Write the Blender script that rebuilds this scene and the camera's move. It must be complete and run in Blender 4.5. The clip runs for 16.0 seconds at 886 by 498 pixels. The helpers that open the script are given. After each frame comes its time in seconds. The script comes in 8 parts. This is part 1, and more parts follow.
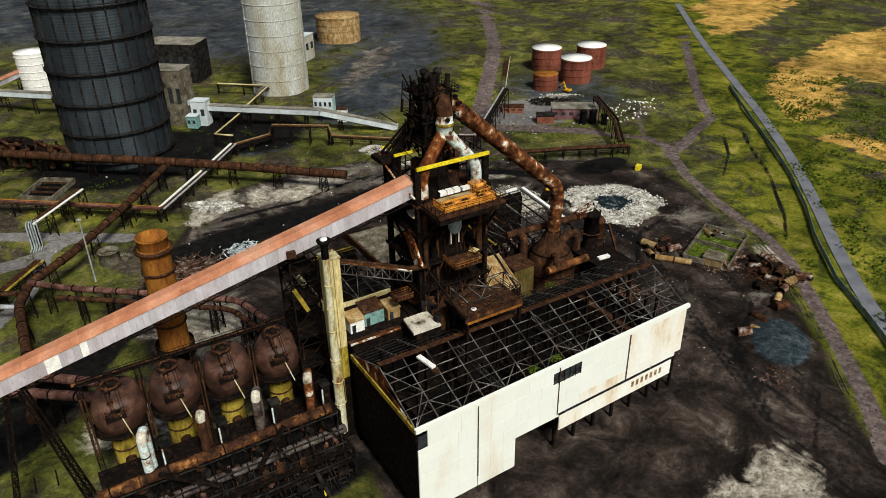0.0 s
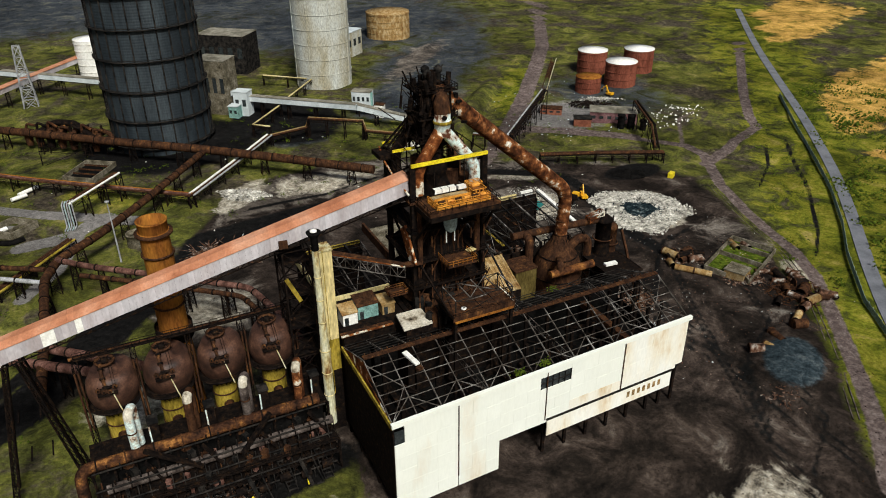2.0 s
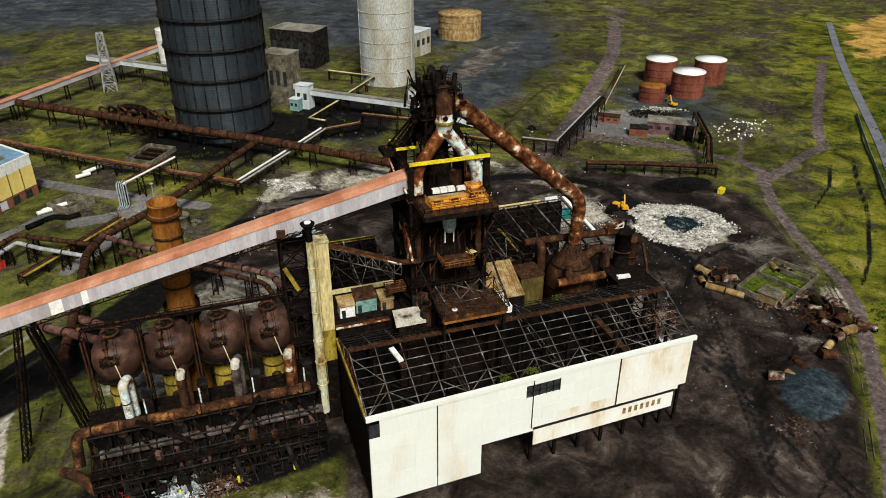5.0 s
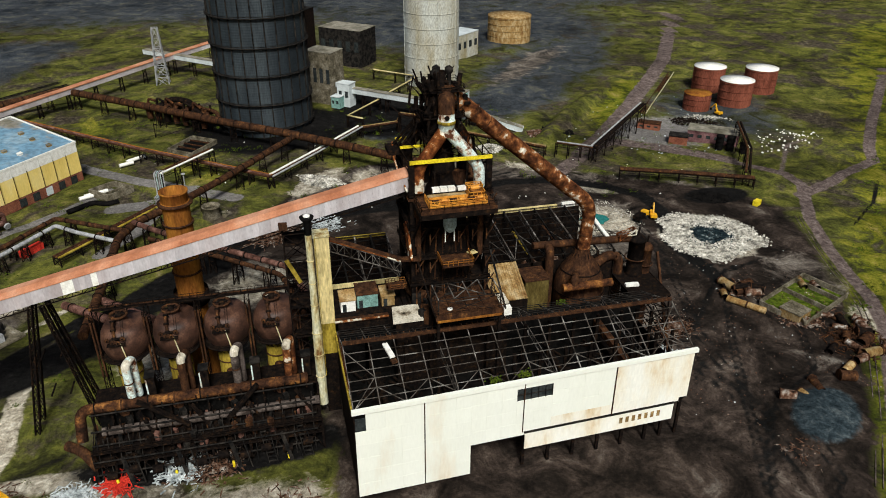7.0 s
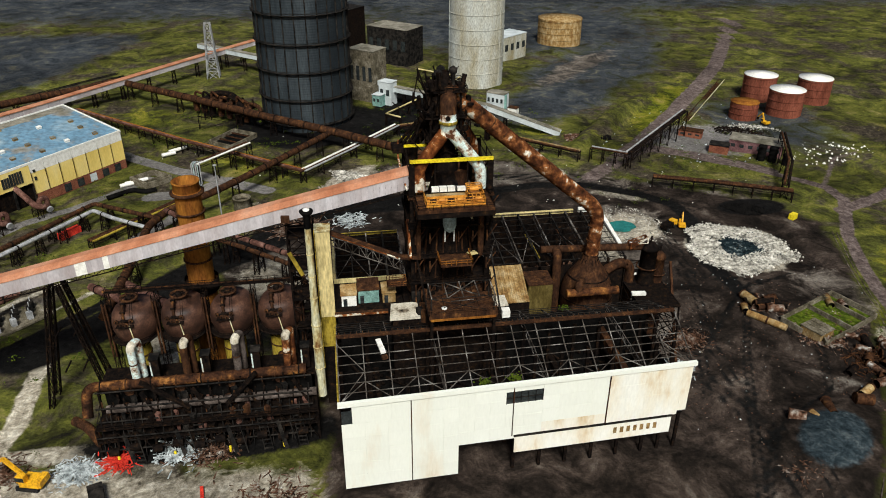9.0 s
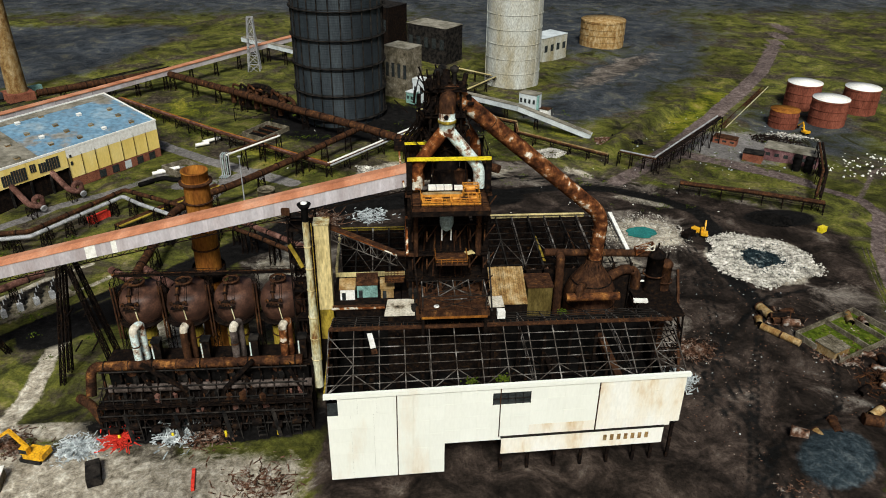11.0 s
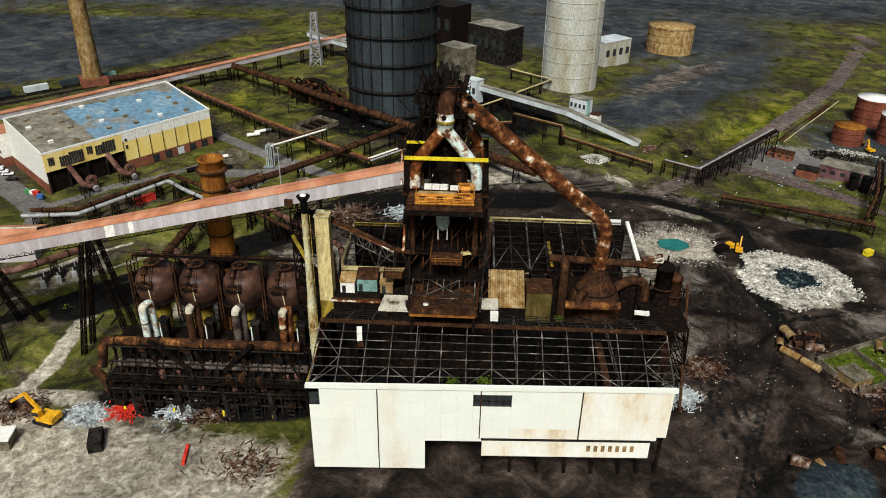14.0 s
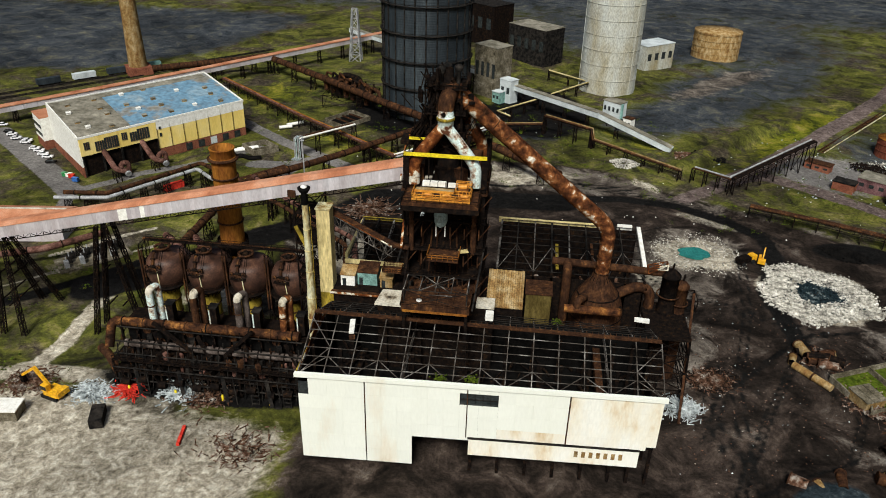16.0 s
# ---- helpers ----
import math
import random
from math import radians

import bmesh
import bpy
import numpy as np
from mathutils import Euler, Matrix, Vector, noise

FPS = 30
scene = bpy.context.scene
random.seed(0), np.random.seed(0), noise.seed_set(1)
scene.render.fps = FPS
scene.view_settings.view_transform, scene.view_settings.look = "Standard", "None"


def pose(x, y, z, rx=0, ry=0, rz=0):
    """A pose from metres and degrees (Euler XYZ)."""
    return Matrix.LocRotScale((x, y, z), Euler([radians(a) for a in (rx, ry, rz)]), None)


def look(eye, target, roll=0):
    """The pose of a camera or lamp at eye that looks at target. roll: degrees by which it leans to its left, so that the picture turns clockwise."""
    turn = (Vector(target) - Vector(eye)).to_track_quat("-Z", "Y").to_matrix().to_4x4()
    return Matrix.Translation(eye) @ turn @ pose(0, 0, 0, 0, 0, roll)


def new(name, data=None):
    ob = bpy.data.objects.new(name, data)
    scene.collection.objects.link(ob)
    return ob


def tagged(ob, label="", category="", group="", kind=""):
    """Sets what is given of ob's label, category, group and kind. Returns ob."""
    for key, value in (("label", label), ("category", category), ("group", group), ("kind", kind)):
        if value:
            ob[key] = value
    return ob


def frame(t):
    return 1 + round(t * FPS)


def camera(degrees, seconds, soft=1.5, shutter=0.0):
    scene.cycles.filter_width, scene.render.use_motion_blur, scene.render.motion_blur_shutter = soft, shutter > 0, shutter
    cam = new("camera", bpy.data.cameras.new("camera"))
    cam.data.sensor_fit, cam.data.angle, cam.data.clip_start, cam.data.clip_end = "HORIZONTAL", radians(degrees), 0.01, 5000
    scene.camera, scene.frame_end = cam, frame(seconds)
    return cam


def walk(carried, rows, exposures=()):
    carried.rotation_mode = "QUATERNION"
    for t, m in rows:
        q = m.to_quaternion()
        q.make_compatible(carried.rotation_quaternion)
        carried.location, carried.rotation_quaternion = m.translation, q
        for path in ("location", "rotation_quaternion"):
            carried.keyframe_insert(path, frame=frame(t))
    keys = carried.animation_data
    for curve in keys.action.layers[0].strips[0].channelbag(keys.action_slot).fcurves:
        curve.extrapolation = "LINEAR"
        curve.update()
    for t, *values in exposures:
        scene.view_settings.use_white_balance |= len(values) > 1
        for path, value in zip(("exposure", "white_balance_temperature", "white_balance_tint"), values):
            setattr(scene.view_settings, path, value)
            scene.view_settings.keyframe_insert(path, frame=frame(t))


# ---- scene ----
cam = camera(61.2, 16.0, soft=1.0)
PATH = [
    (0, (-76.93, -126.07, 121.92), (-31.84, -50.79, 73.97), -1.00),
    (0.5, (-74.30, -127.61, 121.87), (-30.73, -51.47, 73.89), -0.84),
    (1, (-71.54, -129.24, 121.80), (-29.57, -52.24, 73.75), -0.79),
    (1.5, (-68.71, -130.78, 121.57), (-28.30, -52.92, 73.57), -0.68),
    (2, (-65.10, -132.63, 121.55), (-26.72, -53.73, 73.56), -0.49),
    (2.5, (-62.35, -134.00, 121.54), (-25.55, -54.35, 73.58), -0.46),
    (3, (-59.63, -135.38, 121.56), (-24.46, -54.97, 73.62), -0.38),
    (3.5, (-56.82, -136.94, 121.68), (-23.41, -55.76, 73.80), -0.36),
    (4, (-54.17, -137.96, 121.50), (-22.36, -56.08, 73.70), -0.23),
    (6.5, (-39.32, -143.62, 121.28), (-16.65, -58.65, 73.67), 0.13),
    (7, (-36.56, -144.51, 121.13), (-15.61, -59.04, 73.64), 0.12),
    (7.5, (-33.61, -145.37, 121.29), (-14.54, -59.47, 73.78), -0.00),
    (8, (-30.39, -146.30, 121.27), (-13.31, -59.96, 73.79), 0.05),
    (10.5, (-15.32, -149.26, 121.47), (-6.93, -61.67, 73.95), 0.61),
    (11, (-12.64, -149.65, 121.61), (-5.79, -61.99, 73.98), 0.66),
    (11.5, (-9.94, -149.98, 121.44), (-4.62, -62.22, 73.80), 0.66),
    (12, (-7.14, -150.23, 121.56), (-3.41, -62.45, 73.80), 0.84),
    (12.5, (-4.39, -150.50, 121.68), (-2.20, -62.68, 73.89), 1.01),
    (13, (-1.57, -150.71, 121.66), (-0.97, -62.83, 73.95), 1.01),
    (13.5, (1.31, -150.91, 121.72), (0.25, -62.98, 74.11), 1.03),
    (14, (5.28, -151.02, 122.27), (1.93, -63.23, 74.51), 0.95),
    (14.5, (8.39, -150.91, 122.48), (3.27, -63.29, 74.55), 0.98),
    (15, (11.34, -150.83, 122.13), (4.55, -63.32, 74.22), 1.19),
    (15.5, (14.12, -150.59, 122.11), (5.77, -63.25, 74.14), 1.35),
    (16, (16.67, -150.33, 122.04), (6.86, -63.12, 74.10), 1.49),
]
walk(cam, [(t, look(eye, target, roll)) for t, eye, target, roll in PATH])

# ---- light ----
world = bpy.data.worlds.new("overcast_sky")
scene.world = world
world.use_nodes = True
wn = world.node_tree.nodes
sky = wn.new("ShaderNodeTexSky")
sky.sky_type, sky.sun_disc = "NISHITA", False
SUN_EL, SUN_AZ = radians(48), radians(184)
sky.sun_elevation, sky.sun_rotation = SUN_EL, SUN_AZ
sky.air_density, sky.dust_density, sky.ozone_density = 1.0, 4.0, 1.0
wn["Background"].inputs["Strength"].default_value = 0.05
world.node_tree.links.new(sky.outputs["Color"], wn["Background"].inputs["Color"])
sun_data = bpy.data.lights.new("sun", "SUN")
sun_data.energy, sun_data.angle, sun_data.color = 3.9, radians(14), (1.0, 0.995, 0.95)
sun = new("sun", sun_data)
sun.matrix_world = look((0, 0, 0), (-math.sin(SUN_AZ) * math.cos(SUN_EL), -math.cos(SUN_AZ) * math.cos(SUN_EL), -math.sin(SUN_EL)))
scene.view_settings.exposure = 0.15


# ---- materials ----
def mat(name, stops, scale=0.3, rough=0.8, metal=0.0, bump=0.3, fine=2.5, vary=0.35, streak=1.0, rand=0.0, warp=0.0):
    """Patches of the colours in stops (place, r, g, b), with fine grain and relief. streak below 1 draws the patches out downwards."""
    m = bpy.data.materials.new(name)
    m.use_nodes = True
    n, l = m.node_tree.nodes, m.node_tree.links
    out = n["Principled BSDF"]
    co = n.new("ShaderNodeNewGeometry")
    mp = n.new("ShaderNodeMapping")
    mp.inputs["Scale"].default_value = (1, 1, streak)
    l.new(co.outputs["Position"], mp.inputs["Vector"])
    big = n.new("ShaderNodeTexNoise")
    big.inputs["Scale"].default_value, big.inputs["Detail"].default_value = scale, 9
    big.inputs["Roughness"].default_value, big.inputs["Distortion"].default_value = 0.62, warp
    l.new(mp.outputs["Vector"], big.inputs["Vector"])
    ramp = n.new("ShaderNodeValToRGB")
    el = ramp.color_ramp.elements
    while len(el) < len(stops):
        el.new(0.5)
    for e, (p, r, g, b) in zip(el, sorted(stops)):
        e.position, e.color = p, (r, g, b, 1)
    l.new(big.outputs["Fac"], ramp.inputs["Fac"])
    small = n.new("ShaderNodeTexNoise")
    small.inputs["Scale"].default_value, small.inputs["Detail"].default_value = fine, 6
    l.new(mp.outputs["Vector"], small.inputs["Vector"])
    rng = n.new("ShaderNodeMapRange")
    rng.inputs["From Min"].default_value, rng.inputs["From Max"].default_value = 0.3, 0.7
    rng.inputs["To Min"].default_value, rng.inputs["To Max"].default_value = 1 - vary, 1 + vary
    l.new(small.outputs["Fac"], rng.inputs["Value"])
    mul = n.new("ShaderNodeVectorMath")
    mul.operation = "SCALE"
    l.new(ramp.outputs["Color"], mul.inputs[0])
    l.new(rng.outputs["Result"], mul.inputs["Scale"])
    last = mul.outputs["Vector"]
    if rand:
        info = n.new("ShaderNodeObjectInfo")
        r2 = n.new("ShaderNodeMapRange")
        r2.inputs["To Min"].default_value, r2.inputs["To Max"].default_value = 1 - rand, 1 + rand
        l.new(info.outputs["Random"], r2.inputs["Value"])
        m2 = n.new("ShaderNodeVectorMath")
        m2.operation = "SCALE"
        l.new(last, m2.inputs[0])
        l.new(r2.outputs["Result"], m2.inputs["Scale"])
        last = m2.outputs["Vector"]
    l.new(last, out.inputs["Base Color"])
    out.inputs["Roughness"].default_value, out.inputs["Metallic"].default_value = rough, metal
    out.inputs["Specular IOR Level"].default_value = 0.02 if rough > 0.75 else 0.3
    if bump:
        b = n.new("ShaderNodeBump")
        b.inputs["Strength"].default_value, b.inputs["Distance"].default_value = bump, 0.15
        l.new(small.outputs["Fac"], b.inputs["Height"])
        l.new(b.outputs["Normal"], out.inputs["Normal"])
    return m


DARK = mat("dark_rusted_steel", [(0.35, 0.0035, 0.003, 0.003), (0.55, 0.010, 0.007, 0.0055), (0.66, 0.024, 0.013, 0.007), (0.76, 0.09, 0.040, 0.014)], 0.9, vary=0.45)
STEEL = mat("dark_grey_steel", [(0.4, 0.006, 0.006, 0.006), (0.65, 0.03, 0.026, 0.022)], 0.5)
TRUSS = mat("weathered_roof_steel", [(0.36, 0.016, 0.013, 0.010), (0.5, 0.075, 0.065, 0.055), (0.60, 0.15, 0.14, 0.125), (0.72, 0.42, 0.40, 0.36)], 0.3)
RUST = mat("brown_rust", [(0.3, 0.018, 0.010, 0.007), (0.48, 0.038, 0.018, 0.010), (0.6, 0.066, 0.030, 0.014), (0.74, 0.17, 0.075, 0.024)], 0.7, streak=0.5, vary=0.45)
RUSTBRIGHT = mat("orange_brown_rust", [(0.34, 0.018, 0.009, 0.006), (0.48, 0.075, 0.030, 0.013), (0.58, 0.17, 0.068, 0.020), (0.70, 0.36, 0.17, 0.045)], 0.4)
SLAGBLUE = mat("blue_grey_slag", [(0.35, 0.018, 0.025, 0.030), (0.52, 0.055, 0.072, 0.082), (0.66, 0.13, 0.15, 0.155), (0.78, 0.36, 0.36, 0.33)], 0.5, fine=1.2, vary=0.5)
RUSTPALE = mat("peeling_white_over_rust", [(0.36, 0.022, 0.009, 0.005), (0.49, 0.10, 0.030, 0.010), (0.555, 0.24, 0.085, 0.024), (0.575, 0.55, 0.50, 0.38), (0.72, 0.72, 0.70, 0.62)], 0.26, fine=1.5)
RUSTYELLOW = mat("rusted_ochre_shell", [(0.3, 0.11, 0.036, 0.010), (0.5, 0.22, 0.085, 0.016), (0.7, 0.32, 0.14, 0.022)], 0.25, streak=0.3)
PEEL = mat("peeling_pale_blue_paint", [(0.38, 0.09, 0.035, 0.018), (0.44, 0.42, 0.36, 0.28), (0.5, 0.50, 0.60, 0.56), (0.75, 0.62, 0.70, 0.66)], 0.45)
DOME = mat("red_oxide_dome", [(0.34, 0.020, 0.0095, 0.0062), (0.52, 0.054, 0.0245, 0.0150), (0.7, 0.115, 0.056, 0.034)], 0.3, rough=0.55)
YELLOWOLD = mat("dirty_yellow_paint", [(0.35, 0.10, 0.07, 0.012), (0.55, 0.30, 0.22, 0.03), (0.7, 0.36, 0.27, 0.05)], 0.4, streak=0.4)
YELLOW = mat("bright_yellow_paint", [(0.3, 0.45, 0.33, 0.01), (0.6, 0.72, 0.58, 0.02)], 0.5, rough=0.5)
ORANGE = mat("orange_machine_paint", [(0.35, 0.42, 0.15, 0.02), (0.6, 0.68, 0.30, 0.04)], 0.6, rough=0.5)
DIGGER = mat("excavator_yellow", [(0.35, 0.5, 0.24, 0.01), (0.6, 0.75, 0.40, 0.015)], 0.8, rough=0.45)
CREAM = mat("cream_painted_cladding", [(0.3, 0.36, 0.28, 0.11), (0.55, 0.60, 0.50, 0.24), (0.7, 0.66, 0.58, 0.34)], 0.15, streak=0.25)
POLE = mat("pale_green_white_paint", [(0.34, 0.14, 0.065, 0.022), (0.43, 0.34, 0.27, 0.12), (0.50, 0.46, 0.43, 0.26), (0.66, 0.56, 0.56, 0.42)], 0.45, streak=0.35)
WHITE = mat("white_cladding", [(0.25, 0.50, 0.40, 0.24), (0.33, 0.70, 0.66, 0.54), (0.42, 0.75, 0.77, 0.68), (0.8, 0.79, 0.815, 0.745)], 0.07, rough=0.6, bump=0.04, vary=0.025, streak=0.25, rand=0.02)
LEANTO = mat("stained_white_cladding", [(0.28, 0.46, 0.27, 0.11), (0.37, 0.64, 0.52, 0.34), (0.45, 0.76, 0.72, 0.59), (0.58, 0.79, 0.79, 0.71)], 0.13, rough=0.65, bump=0.05, vary=0.05, streak=0.3, rand=0.02)
TORNWHITE = mat("stained_pale_sheet", [(0.33, 0.02, 0.017, 0.012), (0.41, 0.16, 0.13, 0.09), (0.47, 0.44, 0.40, 0.31), (0.66, 0.60, 0.57, 0.48)], 0.22, vary=0.3, streak=0.5)
WHITEP = mat("white_paint", [(0.3, 0.62, 0.60, 0.53), (0.6, 0.8, 0.8, 0.74)], 0.8, rough=0.5, vary=0.1)
CONVROOF = mat("pink_conveyor_roof", [(0.3, 0.26, 0.085, 0.035), (0.5, 0.44, 0.185, 0.095), (0.7, 0.54, 0.29, 0.18)], 0.12, rough=0.7, vary=0.15, rand=0.06)
CONVSIDE = mat("grey_conveyor_side", [(0.3, 0.30, 0.25, 0.24), (0.55, 0.44, 0.41, 0.42), (0.75, 0.55, 0.54, 0.56)], 0.12, rough=0.6, vary=0.12, streak=0.4, rand=0.12)
GALLERY = mat("pale_grey_gallery", [(0.3, 0.36, 0.40, 0.40), (0.6, 0.55, 0.60, 0.60)], 0.15, rough=0.6, vary=0.15, rand=0.05)
GASBLUE = mat("slate_blue_shell", [(0.32, 0.006, 0.0085, 0.0105), (0.5, 0.016, 0.0225, 0.027), (0.7, 0.042, 0.054, 0.060)], 0.10, rough=0.6, streak=0.15, vary=0.35, rand=0.08)
TANKCREAM = mat("cream_tank_shell", [(0.3, 0.24, 0.20, 0.10), (0.5, 0.40, 0.40, 0.34), (0.7, 0.48, 0.52, 0.50)], 0.08, streak=0.3)
TANKRED = mat("red_brown_tank", [(0.35, 0.10, 0.03, 0.018), (0.6, 0.20, 0.065, 0.04)], 0.2, streak=0.3)
PANELY = mat("yellow_hall_cladding", [(0.3, 0.60, 0.42, 0.10), (0.5, 0.76, 0.58, 0.17), (0.72, 0.80, 0.68, 0.33)], 0.1, streak=0.3, vary=0.08, rand=0.03)
HALLROOF = mat("blue_grey_felt_roof", [(0.32, 0.17, 0.155, 0.12), (0.42, 0.21, 0.22, 0.21), (0.47, 0.13, 0.22, 0.29), (0.56, 0.13, 0.245, 0.335), (0.66, 0.21, 0.30, 0.35), (0.76, 0.30, 0.33, 0.32)], 0.07, vary=0.3, fine=0.5)
HALLGREY = mat("grey_brown_felt_roof", [(0.35, 0.10, 0.092, 0.066), (0.5, 0.185, 0.172, 0.135), (0.7, 0.29, 0.27, 0.21)], 0.12, vary=0.3, fine=0.6)
GREYBROWN = mat("grey_brown_lagging", [(0.34, 0.018, 0.013, 0.011), (0.5, 0.07, 0.056, 0.048), (0.66, 0.16, 0.13, 0.115)], 0.35, vary=0.4)
FLECKED = mat("rust_with_pale_flecks", [(0.34, 0.020, 0.009, 0.005), (0.45, 0.062, 0.022, 0.010), (0.53, 0.135, 0.048, 0.017), (0.60, 0.26, 0.11, 0.04), (0.635, 0.50, 0.44, 0.34), (0.74, 0.68, 0.66, 0.58)], 0.42, fine=1.2, vary=0.45)
MAINRUST = mat("dark_rust_with_orange_scale", [(0.38, 0.012, 0.007, 0.005), (0.50, 0.040, 0.018, 0.010), (0.58, 0.085, 0.036, 0.014), (0.66, 0.24, 0.105, 0.03), (0.74, 0.42, 0.21, 0.06)], 0.35, vary=0.45)
ROSYBRICK = mat("dull_pink_brick", [(0.35, 0.07, 0.033, 0.034), (0.55, 0.15, 0.078, 0.08), (0.7, 0.22, 0.13, 0.125)], 0.3, vary=0.3)
BRICK = mat("red_brick", [(0.3, 0.12, 0.04, 0.025), (0.6, 0.22, 0.085, 0.05)], 0.3)
CONCRETE = mat("stained_concrete", [(0.3, 0.035, 0.030, 0.018), (0.46, 0.095, 0.082, 0.055), (0.6, 0.17, 0.15, 0.11), (0.74, 0.28, 0.26, 0.21)], 0.35, vary=0.45)
OCHRE = mat("ochre_stained_steel", [(0.3, 0.028, 0.0176, 0.0064), (0.5, 0.08, 0.06, 0.0176), (0.7, 0.136, 0.104, 0.036)], 0.35, streak=0.4)
TEAL = mat("teal_cabin_paint", [(0.3, 0.09, 0.16, 0.14), (0.6, 0.20, 0.36, 0.32)], 0.5)
BLUEV = mat("pale_blue_vessel", [(0.35, 0.18, 0.20, 0.18), (0.6, 0.34, 0.44, 0.43)], 0.6)
CORR = mat("tan_rusted_sheeting", [(0.3, 0.12, 0.055, 0.018), (0.48, 0.23, 0.145, 0.055), (0.66, 0.34, 0.26, 0.14)], 0.45, streak=0.6, rand=0.28)
GREYPIPE = mat("grey_lagged_pipe", [(0.3, 0.16, 0.16, 0.16), (0.6, 0.36, 0.37, 0.37)], 0.5, rough=0.5)
PINKPIPE = mat("faded_red_pipe", [(0.32, 0.03, 0.015, 0.011), (0.5, 0.10, 0.048, 0.036), (0.68, 0.21, 0.115, 0.09)], 0.4)
REDPAINT = mat("red_paint", [(0.3, 0.36, 0.02, 0.015), (0.6, 0.6, 0.05, 0.03)], 0.6)
# black of coal, tanks and hoses; also colours in the cast houses' inner shade
BLACK = mat("coal_and_shade_black", [(0.35, 0.002, 0.002, 0.002), (0.6, 0.007, 0.0065, 0.006)], 0.5)
GLASSDARK = mat("dark_window_glass", [(0.3, 0.010, 0.013, 0.014), (0.6, 0.03, 0.035, 0.035)], 0.6, rough=0.2, bump=0)
ROCKW = mat("pale_limestone_rubble", [(0.32, 0.07, 0.068, 0.06), (0.42, 0.22, 0.21, 0.18), (0.54, 0.40, 0.385, 0.33), (0.68, 0.60, 0.58, 0.52)], 0.3, fine=1.2, vary=0.5)
ROCKD = mat("dark_slag_rubble", [(0.35, 0.004, 0.007, 0.009), (0.55, 0.014, 0.024, 0.028), (0.66, 0.10, 0.12, 0.12), (0.75, 0.34, 0.35, 0.32)], 0.6, fine=1.2, vary=0.45)
SCRAPM = mat("mixed_scrap", [(0.35, 0.02, 0.014, 0.01), (0.5, 0.10, 0.05, 0.03), (0.62, 0.20, 0.17, 0.14), (0.72, 0.42, 0.42, 0.40)], 0.5, fine=1.0, vary=0.5)
SCRAPG = mat("pale_grey_scrap", [(0.35, 0.12, 0.14, 0.14), (0.5, 0.36, 0.40, 0.40), (0.68, 0.62, 0.66, 0.66)], 0.6, fine=1.0, vary=0.5)
ASPHALT = mat("grey_asphalt", [(0.35, 0.10, 0.105, 0.115), (0.6, 0.155, 0.16, 0.175)], 0.15, vary=0.15)
FENCEM = mat("green_grey_fence", [(0.3, 0.10, 0.14, 0.12), (0.6, 0.22, 0.28, 0.25)], 0.5)
LEAF = mat("olive_shrub", [(0.3, 0.018, 0.028, 0.004), (0.5, 0.05, 0.075, 0.008), (0.7, 0.11, 0.13, 0.014)], 0.5, fine=1.5, vary=0.5)
WATER = mat("turquoise_pond_water", [(0.3, 0.012, 0.10, 0.09), (0.6, 0.02, 0.16, 0.14)], 0.3, rough=0.12, bump=0.03)
GREENP = mat("green_plastic", [(0.35, 0.02, 0.16, 0.05), (0.6, 0.04, 0.28, 0.09)], 0.6, rough=0.5)
CARBLUE = mat("blue_plastic", [(0.35, 0.02, 0.08, 0.26), (0.6, 0.04, 0.14, 0.40)], 0.6, rough=0.5)
CARPAINT = mat("white_car_paint", [(0.3, 0.7, 0.7, 0.7), (0.6, 0.8, 0.8, 0.8)], 1, rough=0.3, vary=0.05, bump=0)
TYRE = mat("black_rubber", [(0.3, 0.012, 0.012, 0.012), (0.6, 0.02, 0.02, 0.02)], 1)


# ---- mesh tools ----
PLACE = {}


